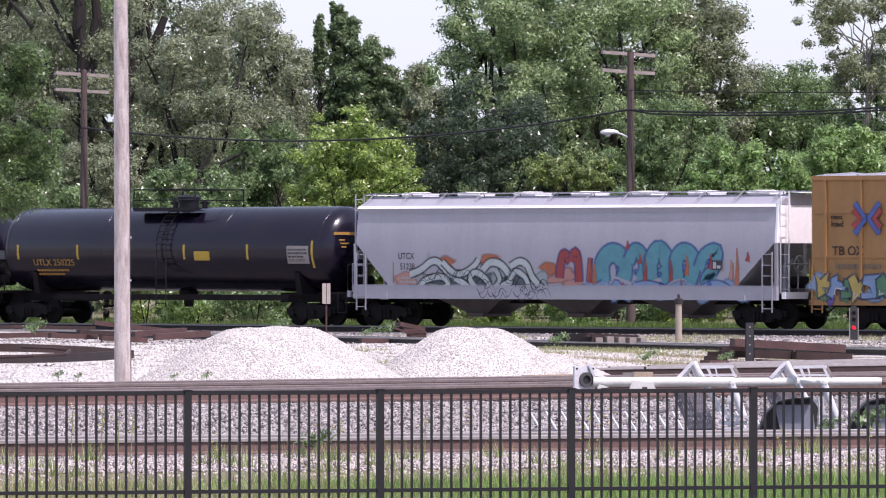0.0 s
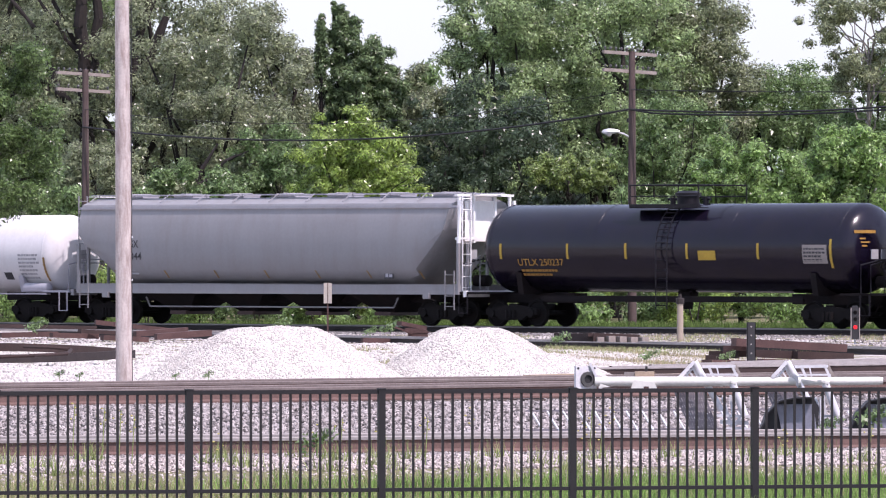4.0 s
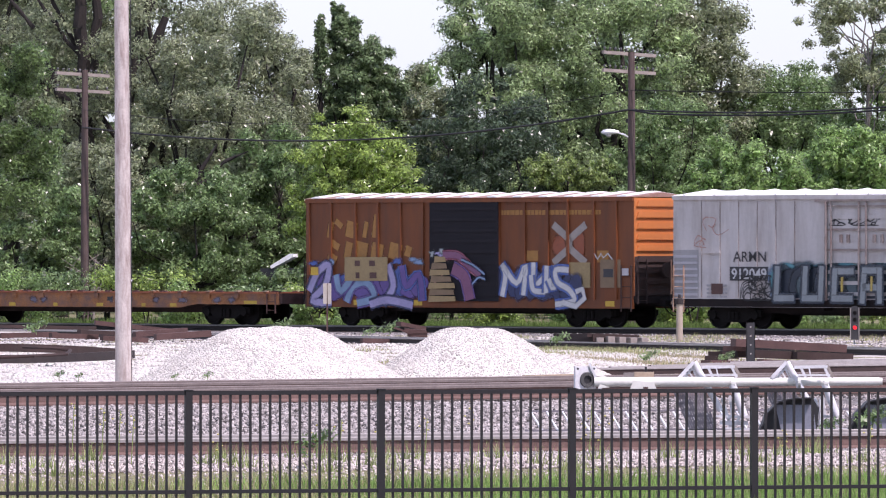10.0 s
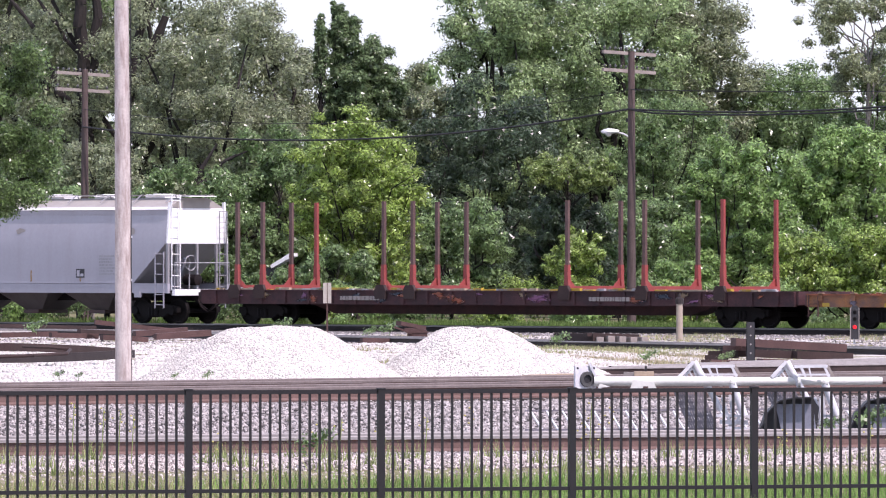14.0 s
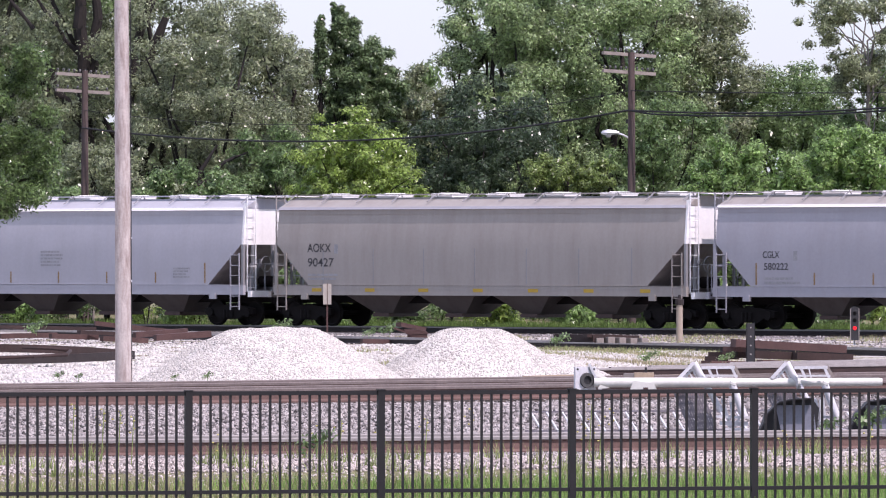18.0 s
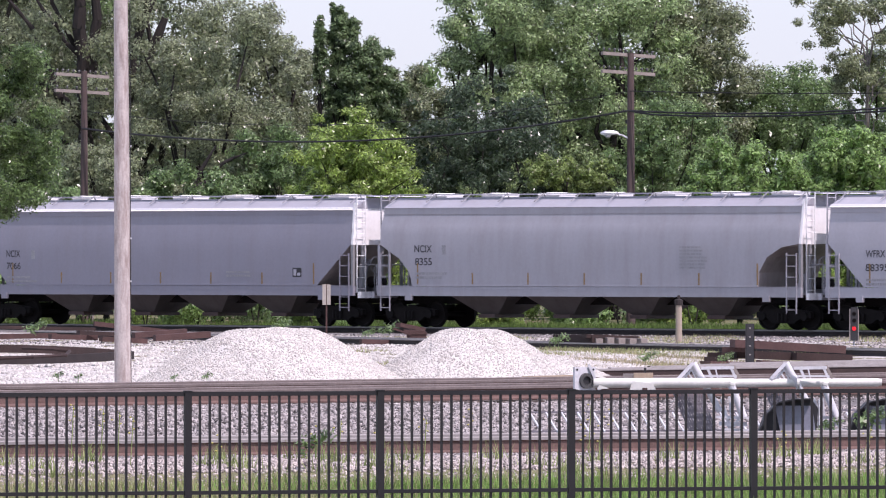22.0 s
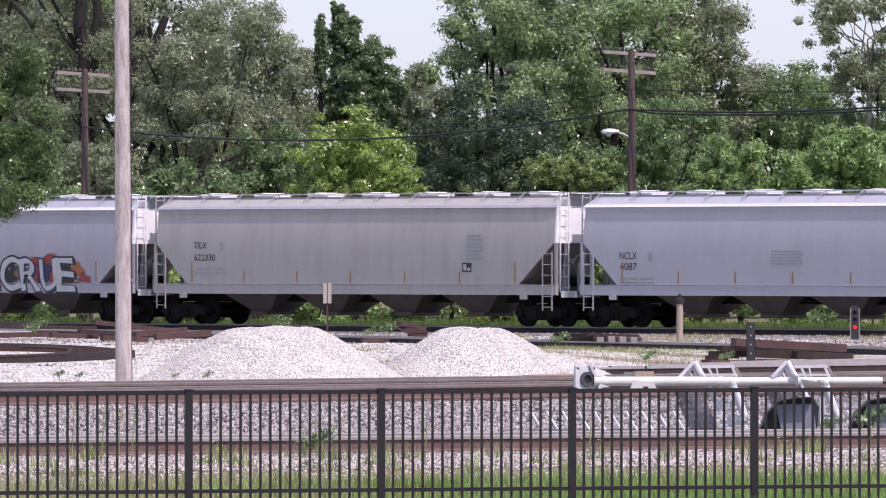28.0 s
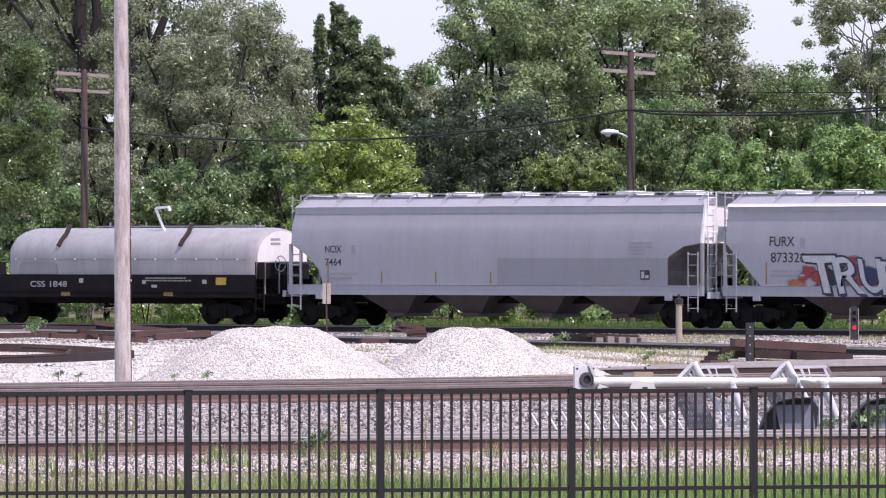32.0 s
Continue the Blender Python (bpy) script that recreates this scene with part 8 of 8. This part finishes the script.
P1, P0, P2 = on_track(0, -9.85, 7.60), on_track(-27.2, -9.85, 7.28), on_track(27.2, -9.85, 9.2)
wire("thick black sagging overhead cable", P1, P0, 0.78, 0.038)
wire("thick black overhead cable beyond the pole", P1, P2, 0.76, 0.036, (0.0, 0.10))
wire("thin black overhead wire", on_track(0, -9.9, 8.30), on_track(-27.2, -9.9, 7.95), 0.85, 0.012)
wire("thin black overhead wire", on_track(0, -9.9, 8.30), on_track(27.2, -9.9, 8.25), 0.22, 0.018)

# ---- posts and signals ----
d = 240
t = thing("track_sign", "small grey two-panel sign on a thin post", "sign", pose(*spot(579.5, 455, d)[:2], 0))
M_signtan = mat("pale_tan_sign_plate", (0.40, 0.36, 0.31), 0.6, 0, 0.15, 5, 30, 0)
part("sign_post", Geo().box(-0.025, 0.025, 0.02, 0.06, -0.35, 1.58), M_rust, t)
part("sign_panel", Geo().box(-0.125, -0.012, -0.01, 0.02, 0.94, 1.57), M_signtan, t)
part("sign_panel", Geo().box(0.012, 0.125, -0.01, 0.02, 0.94, 1.57), M_signtan, t)
d = 239
t = thing("wood_post", "weathered short wooden post with a dark cap", "post", pose(side_x(1203, d), d, 0))
part("shaft", Geo().lathe([(-0.4, 0.105), (1.0, 0.095), (1.08, 0.09)], 0, 12, "z"), mat("sunbleached_post", (0.36, 0.30, 0.24), 0.9), t, smooth=True)
part("cap", Geo().lathe([(0.93, 0.13), (1.10, 0.13), (1.12, 0.05), (1.24, 0.04)], 0, 10, "z"), M_raildark, t)
d = 176
t = thing("steel_post", "black steel post with a row of bolt holes", "post", pose(side_x(1329, d), d, 0))
part("flange", Geo().box(-0.10, 0.10, -0.01, 0.01, -0.35, 0.90), M_hood, t)
part("web", Geo().box(-0.10, -0.085, -0.01, 0.12, -0.35, 0.90).box(0.085, 0.10, -0.01, 0.12, -0.35, 0.90), M_hood, t)
for k in range(6):
    part("bolt_hole", Geo().lathe([(-0.018, 0.02), (-0.011, 0.02)], 0, 8, "z"), M_signgrey, t, at=Matrix.Translation((0, 0, 0.80 - k * 0.2)) @ Matrix.Rotation(radians(90), 4, "X") @ Matrix.Translation((0, 0, 0.03)))
d = 232
M_red = bpy.data.materials.new("lit_red_lens")
M_red.use_nodes = True
_b = M_red.node_tree.nodes["Principled BSDF"]
_b.inputs["Base Color"].default_value = (0.5, 0.01, 0.01, 1)
_b.inputs["Emission Color"].default_value = (1, 0.02, 0.03, 1)
_b.inputs["Emission Strength"].default_value = 0.9
t = thing("dwarf_signal", "low black railway signal showing a red light", "signal", pose(side_x(1513, d), d, 0))
part("mast", Geo().tube((0, 0.14, -0.4), (0, 0.14, 0.9), 0.03, 8), M_gal, t)
part("housing", Geo().prism([(-0.11, -0.08), (0.11, -0.08), (0.11, 0.84), (0.07, 0.92), (-0.07, 0.92), (-0.11, 0.84)], -0.05, 0.09), M_hood, t)
# Pale strips stand in for the highlights along the housing.
for s_ in (-1, 1):
    part("edge_strip", Geo().box(s_ * 0.125 - 0.012, s_ * 0.125 + 0.012, -0.07, 0.05, -0.3, 0.86), M_signgrey, t, "pale edge strip for the housing's highlights")
for z, mm in ((0.72, M_truck), (0.52, M_truck), (0.28, M_red)):
    part("lens", Geo().lathe([(0.0, 0.06), (0.02, 0.05), (0.03, 0.01)], 0, 14, "z"), mm, t, at=Matrix.Translation((0, -0.05, z)) @ Matrix.Rotation(radians(90), 4, "X"))
    part("hood", Geo().path([(-0.09, -0.11, z), (-0.07, -0.11, z + 0.07), (0, -0.11, z + 0.10), (0.07, -0.11, z + 0.07), (0.09, -0.11, z)], 0.012, 5), M_hood, t)
part("base", Geo().box(-0.22, 0.22, -0.18, 0.18, -0.42, -0.24), M_poleweather, t, "pale concrete base")

# ---- scrap rail, ties and beams ----
def beam_between(name, label, a, b, w, h, material, group="", cat="steel beam"):
    g = Geo().beam(a, b, w, h)
    return tagged(part(name, g, material), label, cat, group)


def loose_rail(a, b, material, group="loose rails in the yard", label="rusty loose rail lying in the yard"):
    a, b = Vector(a), Vector(b)
    L = (b - a).length
    q = (b - a).to_track_quat("X", "Z").to_matrix().to_4x4()
    ob = part("loose_rail", rail_mesh(L, material), material)
    ob.matrix_basis = Matrix.Translation((a + b) / 2) @ q
    return tagged(ob, label, "rail", group)


def heap(rows, d, material, label, w=0.28):
    for i, (p0, y0, p1, y1, h, dd) in enumerate(rows):
        a, b = Vector(spot(p0, y0, d + dd)), Vector(spot(p1, y1, d + dd + 0.6))
        beam_between("steel_beam", label, a, b, w, h * (d + dd) / FOCAL, material, "scrap beams")


# right-hand stack, seen over the fence
heap([(1298, 606, 1494, 617, 14, 0), (1296, 617, 1320, 617, 9, 0.3)], 186, M_rust, "rust-red steel beam on top of a stack", 0.5)
heap([(1300, 625, 1400, 629, 14, 1), (1405, 629, 1504, 633, 14, 1.3), (1266, 628, 1296, 629, 12, 1)], 186, M_rustdark, "dark rusty steel beam inside a stack", 0.4)
heap([(1250, 643, 1330, 644, 11, -1), (1345, 640, 1500, 646, 9, -1.2)], 186, M_rust, "rust-red steel beam at the foot of a stack", 0.5)
heap([(1262, 634, 1275, 634, 9, 0.5), (1440, 640, 1498, 642, 9, 2.0)], 186, M_rustdark, "dark steel block in a stack", 0.4)
for k in range(5):
    loose_rail(spot(1010 + k * 70, 669 - k * 3.4, 146 + 5 * k), spot(1640, 659 - k * 2.8, 154 + 5 * k), M_rustdark)
# left-hand scrap and curved rails
heap([(168, 571, 330, 589, 8, 0), (238, 592, 330, 585, 10, -2), (275, 597, 372, 590, 11, -4), (90, 594, 172, 596, 9, 0), (0, 594, 100, 592, 9, 2), (180, 598, 260, 602, 9, -3)], 232, M_rust, "rust-brown steel beam lying in the yard")
heap([(-20, 577, 170, 581, 6, 4), (140, 587, 210, 590, 7, 2)], 236, M_rustdark, "dark rusty beam lying in the yard")
for off, y0, name in ((0, 633, "curved_rail"), (9, 612, "curved_rail")):
    d = 184 + off
    pts = []
    for i in range(17):
        q = i / 16
        px = -40 + q * (275 if off == 0 else 255)
        yy = y0 + 3 - (9 if off == 0 else -10) * q ** 2.2
        pts.append(Vector(spot(px, yy, d + 5 * q * q)))
    g = Geo().sweep(pts, [(-0.06, -0.10), (0.06, -0.10), (0.06, 0.10), (-0.06, 0.10)])
    tagged(part(name, g, M_rustdark if off else M_raildark), "dark curved guard rail lying on pale gravel", "rail", "curved rails")
d = 181
tagged(part("curved_rail", Geo().path([spot(40, 614, d), spot(95, 616, d), spot(125, 620, d), spot(118, 627, d - 1), spot(60, 630, d - 2), spot(-30, 634, d - 2)], 0.045, 6), M_rustdark), "bent rusty rail end on pale gravel", "rail", "curved rails")
# middle: switch machine, ties
d = 236
t = thing("switch_machine", "rusty switch machine between the tracks", "switch machine", pose(side_x(742, d), d, -0.25))
part("case", Geo().box(-0.35, 0.25, -0.2, 0.2, 0.0, 0.32), M_rust, t)
part("lid", Geo().prism([(-0.4, 0.32), (0.3, 0.32), (0.2, 0.42), (-0.45, 0.47)], -0.22, 0.22), M_rust, t)
part("throw_rod", Geo().beam((0.2, -0.1, 0.1), (1.0, -0.4, 0.05), 0.06, 0.05), M_rustdark, t)
part("throw_lever", Geo().beam((-0.2, -0.2, 0.3), (-0.75, -0.2, 0.5), 0.07, 0.06), M_rust, t)
for k, (p, y) in enumerate(((1046, 603), (1062, 601), (1078, 602), (1094, 603), (1110, 603), (1020, 597))):
    x, yy, z = spot(p, y, 222)
    tagged(part("old_tie", Geo().box(-0.10, 0.10, -1.2, 1.2, -0.12, 0.10), M_armwood if k < 5 else M_rustdark, at=pose(x, yy, z, 0, 0, 12 + 3 * k)), "worn grey railway tie end lying across the siding", "railway tie", "old ties")

heap([(1036, 593, 1128, 596, 6, -1)], 222, M_rustdark, "dark rusty beam lying across old ties", 0.3)
heap([(706, 573, 750, 582, 7, 0), (640, 603, 742, 606, 9, -4)], 236, M_rust, "rust-brown steel beam lying in the yard", 0.25)

# ---- the lying signal mast ----
d = 92.0
t = thing("signal_mast", "cream steel signal mast lying on its side with galvanised brackets", "signal mast")
part("mast_pipe", Geo().tube(spot(1052, 676, d), spot(1300, 676, d), 0.058, 14).tube(spot(1299, 676, d), spot(1556, 675, d + 0.3), 0.05, 14), M_pipe, t, smooth=True)
part("pipe_cap", Geo().tube(spot(1552, 675, d + 0.3), spot(1562, 675, d + 0.3), 0.042, 12), M_pipe, t)
for p in (1246, 1274, 1412):
    part("pipe_collar", Geo().tube(spot(p, 676, d + 0.05), spot(p + 5, 676, d + 0.05), 0.064, 14), M_pipe, t)
c = spot(1037, 672, d)
m = Matrix.Translation(c) @ Matrix.Rotation(radians(28), 4, "Z")
fl = part("base_flange", Geo().box(-0.15, 0.13, -0.02, 0.02, -0.145, 0.16, m), M_gal, t)
part("flange_hub", Geo().lathe([(0.02, 0.052), (0.05, 0.052), (0.05, 0.088), (0.02, 0.092), (0.0, 0.092)], 0, 20, "z"), M_insul, fl, at=m @ Matrix.Rotation(radians(90), 4, "X"))
part("hub_bore", Geo().lathe([(0.021, 0.05), (0.024, 0.05)], 0, 16, "z"), M_hood, fl, at=m @ Matrix.Rotation(radians(90), 4, "X"))
for bx, bz in ((-0.12, 0.13), (0.10, 0.13), (-0.12, -0.115)):
    part("bolt_hole", Geo().lathe([(0.021, 0.014), (0.024, 0.014)], 0, 8, "z"), M_hood, fl, at=m @ Matrix.Translation((bx, 0, bz)) @ Matrix.Rotation(radians(90), 4, "X"))
part("gusset", Geo().quads([spot(1046, 643, d), spot(1066, 690, d), spot(1060, 690, d + 0.2), spot(1042, 643, d + 0.2)], [(0, 1, 2, 3)]).beam(spot(1044, 644, d), spot(1064, 690, d), 0.05, 0.03), M_gal, t)
part("gusset", Geo().prism([(side_x(1058, d), c[2] - 0.10), (side_x(1080, d), c[2] - 0.09), (side_x(1062, d), c[2] - 0.05)], d - 0.1, d - 0.08), M_pipe, t)
part("gusset", Geo().prism([(side_x(1050, d), c[2] + 0.05), (side_x(1078, d), c[2] + 0.02), (side_x(1050, d), c[2] + 0.12)], d + 0.02, d + 0.04), M_pipe, t)
part("pole_clamp", Geo().prism([(side_x(1114, d), 0.80), (side_x(1164, d), 0.80), (side_x(1157, d), 0.90), (side_x(1121, d), 0.93)], d - 0.11, d - 0.05), M_pipe, t)
part("clamp_bolt", Geo().box(side_x(1138, d), side_x(1147, d), d - 0.125, d - 0.11, 0.815, 0.85), M_rust, t)


def mast_bracket(px):
    """A welded ladder-platform bracket: an open frame over the pipe, a slotted plate below it and two round legs."""
    def bar(name, x0, y0, x1, y1, w, dd=0.0, m_=M_gal, label=""):
        part(name, Geo().beam(spot(px + x0, y0, d + dd), spot(px + x1, y1, d + dd), w, w), m_, t, label)

    part("bracket_tube", Geo().tube(spot(px + 16, 641, d + 0.11), spot(px + 40, 684, d + 0.11), 0.042, 10), M_gal, t, smooth=True)
    part("bracket_tube", Geo().tube(spot(px + 40, 684, d + 0.11), spot(px + 64, 727, d + 0.11), 0.038, 10), M_gal, t, smooth=True)
    bar("bracket_bar", 30, 650, 89, 649, 0.035)
    bar("bracket_bar", 34, 664, 94, 664, 0.022, 0.25)
    bar("bracket_strut", 42, 651, 50, 668, 0.030)
    bar("bracket_strut", 56, 651, 60, 668, 0.016, 0.3)
    bar("bracket_strut", 84, 651, 92, 668, 0.030)
    bar("bracket_end", 87, 645, 99, 668, 0.034, 0.02, M_armwood, "brown timber edge strip")
    part("bracket_leg", Geo().tube(spot(px + 84, 680, d - 0.07), spot(px + 106, 737, d - 0.07), 0.045, 12), M_gal, t, smooth=True)
    part("leg_collar", Geo().tube(spot(px + 81, 676, d - 0.07), spot(px + 90, 679, d - 0.07), 0.05, 10), M_pipe, t)
    bar("bracket_strut", 66, 704, 84, 762, 0.035, 0.1)
    bar("bracket_strut", 80, 700, 86, 752, 0.030, 0.2)
    bar("bracket_bar", 56, 736, 118, 738, 0.030)
    bar("bracket_bar", 62, 748, 112, 749, 0.050, 0.05)
    bar("bracket_bar", 70, 758, 124, 760, 0.026)
    bar("bracket_strut", 98, 738, 82, 761, 0.028)
    # slotted step plate, seen aslant
    bar("step_edge", 16, 641, -10, 669, 0.040, 0.05)
    bar("step_edge", 18, 648, -4, 671, 0.022, 0.2)
    for q in range(4):
        bar("step_slat", -6 + 6 * q, 667 - 6 * q, 2 + 7 * q, 671, 0.018, 0.12)
    for q in range(12):
        f = q / 11
        bar("step_slat", -20 + 50 * f, 690, 10 + 46 * f, 760, 0.022, 0.3, M_stepgrey, "dull grey step slat")
    for q in range(7):
        f = q / 6
        bar("step_slat", -20 + 30 * f, 690 + 70 * f, 30 + 26 * f, 690 + 70 * f, 0.024, 0.33, M_stepgrey)


M_stepgrey = mat("dull_grey_plate", (0.20, 0.185, 0.205), 0.6, 0.1)
mast_bracket(1212)
mast_bracket(1376)
# lattice ladder on the ballast
lt = thing("lattice_ladder", "galvanised lattice ladder section lying on ballast", "ladder")
for y in (728, 762):
    part("chord", Geo().beam(spot(930, y, d + 1.5 - (y - 728) / 34), spot(1560, y - 4, d + 2.2 - (y - 728) / 34), 0.022, 0.022), M_stepgrey, lt)
for k in range(22):
    p = 940 + k * 28
    part("lattice_bar", Geo().beam(spot(p, 729, d + 1.5), spot(p + 20, 762, d + 0.55), 0.018, 0.018), M_gal, lt)
# hooded heads
def signal_hood(px, label):
    h = thing("railway_signal", label, "railway signal", pose(*spot(px, 766, d - 0.6)), group="lying railway signals")
    part("hood", Geo().prism([(-0.36, 0.0), (0.32, 0.0), (0.34, 0.30), (0.27, 0.40), (0.05, 0.395), (-0.14, 0.36), (-0.28, 0.22)], -0.02, 0.45), M_hood, h, "black curved hood")
    part("backing", Geo().prism([(-0.10, 0.01), (0.31, 0.01), (0.27, 0.33), (-0.17, 0.33)], -0.06, -0.025), M_hoodgrey, h, "grey backing plate")
    part("brow", Geo().sweep([(-0.36, -0.08, 0.02), (-0.26, -0.08, 0.24), (-0.13, -0.08, 0.37), (0.05, -0.08, 0.405), (0.27, -0.08, 0.41)], [(-0.12, -0.008), (0.12, -0.008), (0.12, 0.008), (-0.12, 0.008)]), M_hood, h)
    part("hinge", Geo().tube((0.36, 0.0, 0.05), (0.36, 0.0, 0.4), 0.02, 6), M_gal, h)
    return h


signal_hood(1398, "black hooded railway signal hood lying on ballast")
signal_hood(1556, "black hooded railway signal hood half hidden by weeds")
wb = thing("timber_block", "tan timber block resting behind the mast", "timber block", pose(side_x(1140, 104.5), 104.5, 0.74))
part("block", Geo().box(-0.13, 0.13, -0.1, 0.1, -0.04, 0.10), M_plank, wb)
part("strap", Geo().box(-0.27, -0.13, -0.08, 0.1, -0.03, 0.09), M_signgrey, wb)
part("latch", Geo().box(0.01, 0.04, -0.05, 0.0, 0.10, 0.17), M_hood, wb)
for a, b in ((936, 1012), (1070, 1210)):
    tagged(part("plank", Geo().beam(spot(a, 667, 112), spot(b, 664.5, 113.5), 0.2, 0.045), M_plank), "pale weathered plank lying across rails", "plank", "loose planks")

# ---- weeds in the yard ----
rngw = np.random.default_rng(5)
for px, y, d, r in ((105, 668, 128, 0.10), (140, 670, 128, 0.08), (310, 670, 126, 0.07), (368, 669, 126, 0.09), (690, 592, 237, 0.34), (655, 595, 236, 0.25), (1545, 762, 90, 0.25), (1470, 764, 90, 0.15), (560, 800, 80, 0.2), (1150, 640, 150, 0.2), (500, 590, 262, 0.4), (65, 590, 225, 0.35), (1285, 640, 178, 0.2), (990, 612, 215, 0.3)):
    x, yy, z = spot(px, y, d)
    b = thing("weed", "small green weed growing in the gravel", "weed", pose(x, yy, z), group="weeds in the yard")
    part("stem", Geo().tube((0, 0, -0.05), (0, 0, r), 0.006, 4), LEAF["mid"], b)
    part("leaves", leaf_mesh("leaves", [(0, 0, r * 0.6), (r * 0.5, 0, r * 0.9), (-r * 0.5, 0, r * 0.5)], [r * 0.7] * 3, [40] * 3, 0.2 * r, LEAF["mid"], rngw), LEAF["mid"], b)
flw = rngw.uniform(0, 1, (60, 2))
for k in range(18):
    x = -5.5 + 11 * flw[k, 0]
    y = 80.5 + 3.0 * flw[k, 1] + 0.384 * x
    z = float(ground_z(x, y))
    f = thing("flower", "thin yellow-flowered weed beside the rusty rail", "weed", pose(x, y, z), group="yellow weeds")
    hh = 0.3 + 0.35 * flw[k + 28, 0]
    part("stem", Geo().tube((0, 0, -0.03), (0.03, 0, hh), 0.005, 4), M_grass, f)
    for j in range(5):
        part("blossom", Geo().lathe([(-0.009, 0.004), (0, 0.015), (0.009, 0.004)], 0, 6, "z"), M_flower, f, at=pose(0.05 * math.sin(j * 2.4), 0.04 * math.cos(j * 2.4), hh - 0.04 * j))

# ---- parked van glimpsed through the leaves ----
x, y, _ = spot(542, 455, 300)
t = thing("parked_van", "dark parked van with an added white streak panel among bushes", "van", pose(x, y, float(ground_z(x, y)) - 0.08, 0, 0, 68))
part("body", Geo().prism([(-2.3, 0.45), (2.2, 0.45), (2.35, 0.7), (2.3, 1.3), (1.75, 1.5), (1.15, 2.25), (-2.3, 2.25)], -0.92, 0.92), M_hood, t)
# Added white panel, shaped to give a slanted bright streak among the leaves.
part("streak_panel", Geo().prism([(0.50, 2.34), (0.45, 2.22), (-0.46, 2.68), (-0.46, 2.80), (-0.30, 2.80)], -2.34, -1.9, "x"), M_endwhite, t, "added white panel for a slanted bright streak")
part("windscreen", Geo().quads([(1.74, -0.75, 1.56), (1.74, 0.75, 1.56), (1.24, 0.7, 2.2), (1.24, -0.7, 2.2)], [(0, 1, 2, 3)]), M_hood, t, at=pose(0.02, 0, 0.01))
part("side_window", Geo().prism([(0.2, 1.55), (1.45, 1.55), (1.05, 2.15), (0.2, 2.15)], -0.935, -0.925), M_hood, t)
for wx in (-1.4, 1.5):
    for wy in (-0.85, 0.85):
        part("wheel", Geo().lathe([(-0.1, 0.33), (0.1, 0.33)], 0, 14, "z"), M_hood, t, at=Matrix.Translation((wx, wy, 0.33)) @ Matrix.Rotation(radians(90), 4, "X"))


# ---- what moves ----
def motions():
    times = [0.5 * k for k in range(65)]
    for car, u in CARS:
        walk(car, [(t, pose(*on_track(u + travelled(t)), 0, 0, -TURN)) for t in times])
    keyed = {}
    for wheel, a in WHEELSETS:
        if a not in keyed:
            walk(wheel, [(k / 30, pose(a, 0, WHEEL_R) @ Matrix.Rotation(travelled(k / 30) / WHEEL_R, 4, "Y")) for k in range(961)])
            keyed[a] = wheel.animation_data
        else:
            wheel.rotation_mode = "QUATERNION"
            data = wheel.animation_data_create()
            data.action = keyed[a].action
            data.action_slot = keyed[a].action_slot


motions()
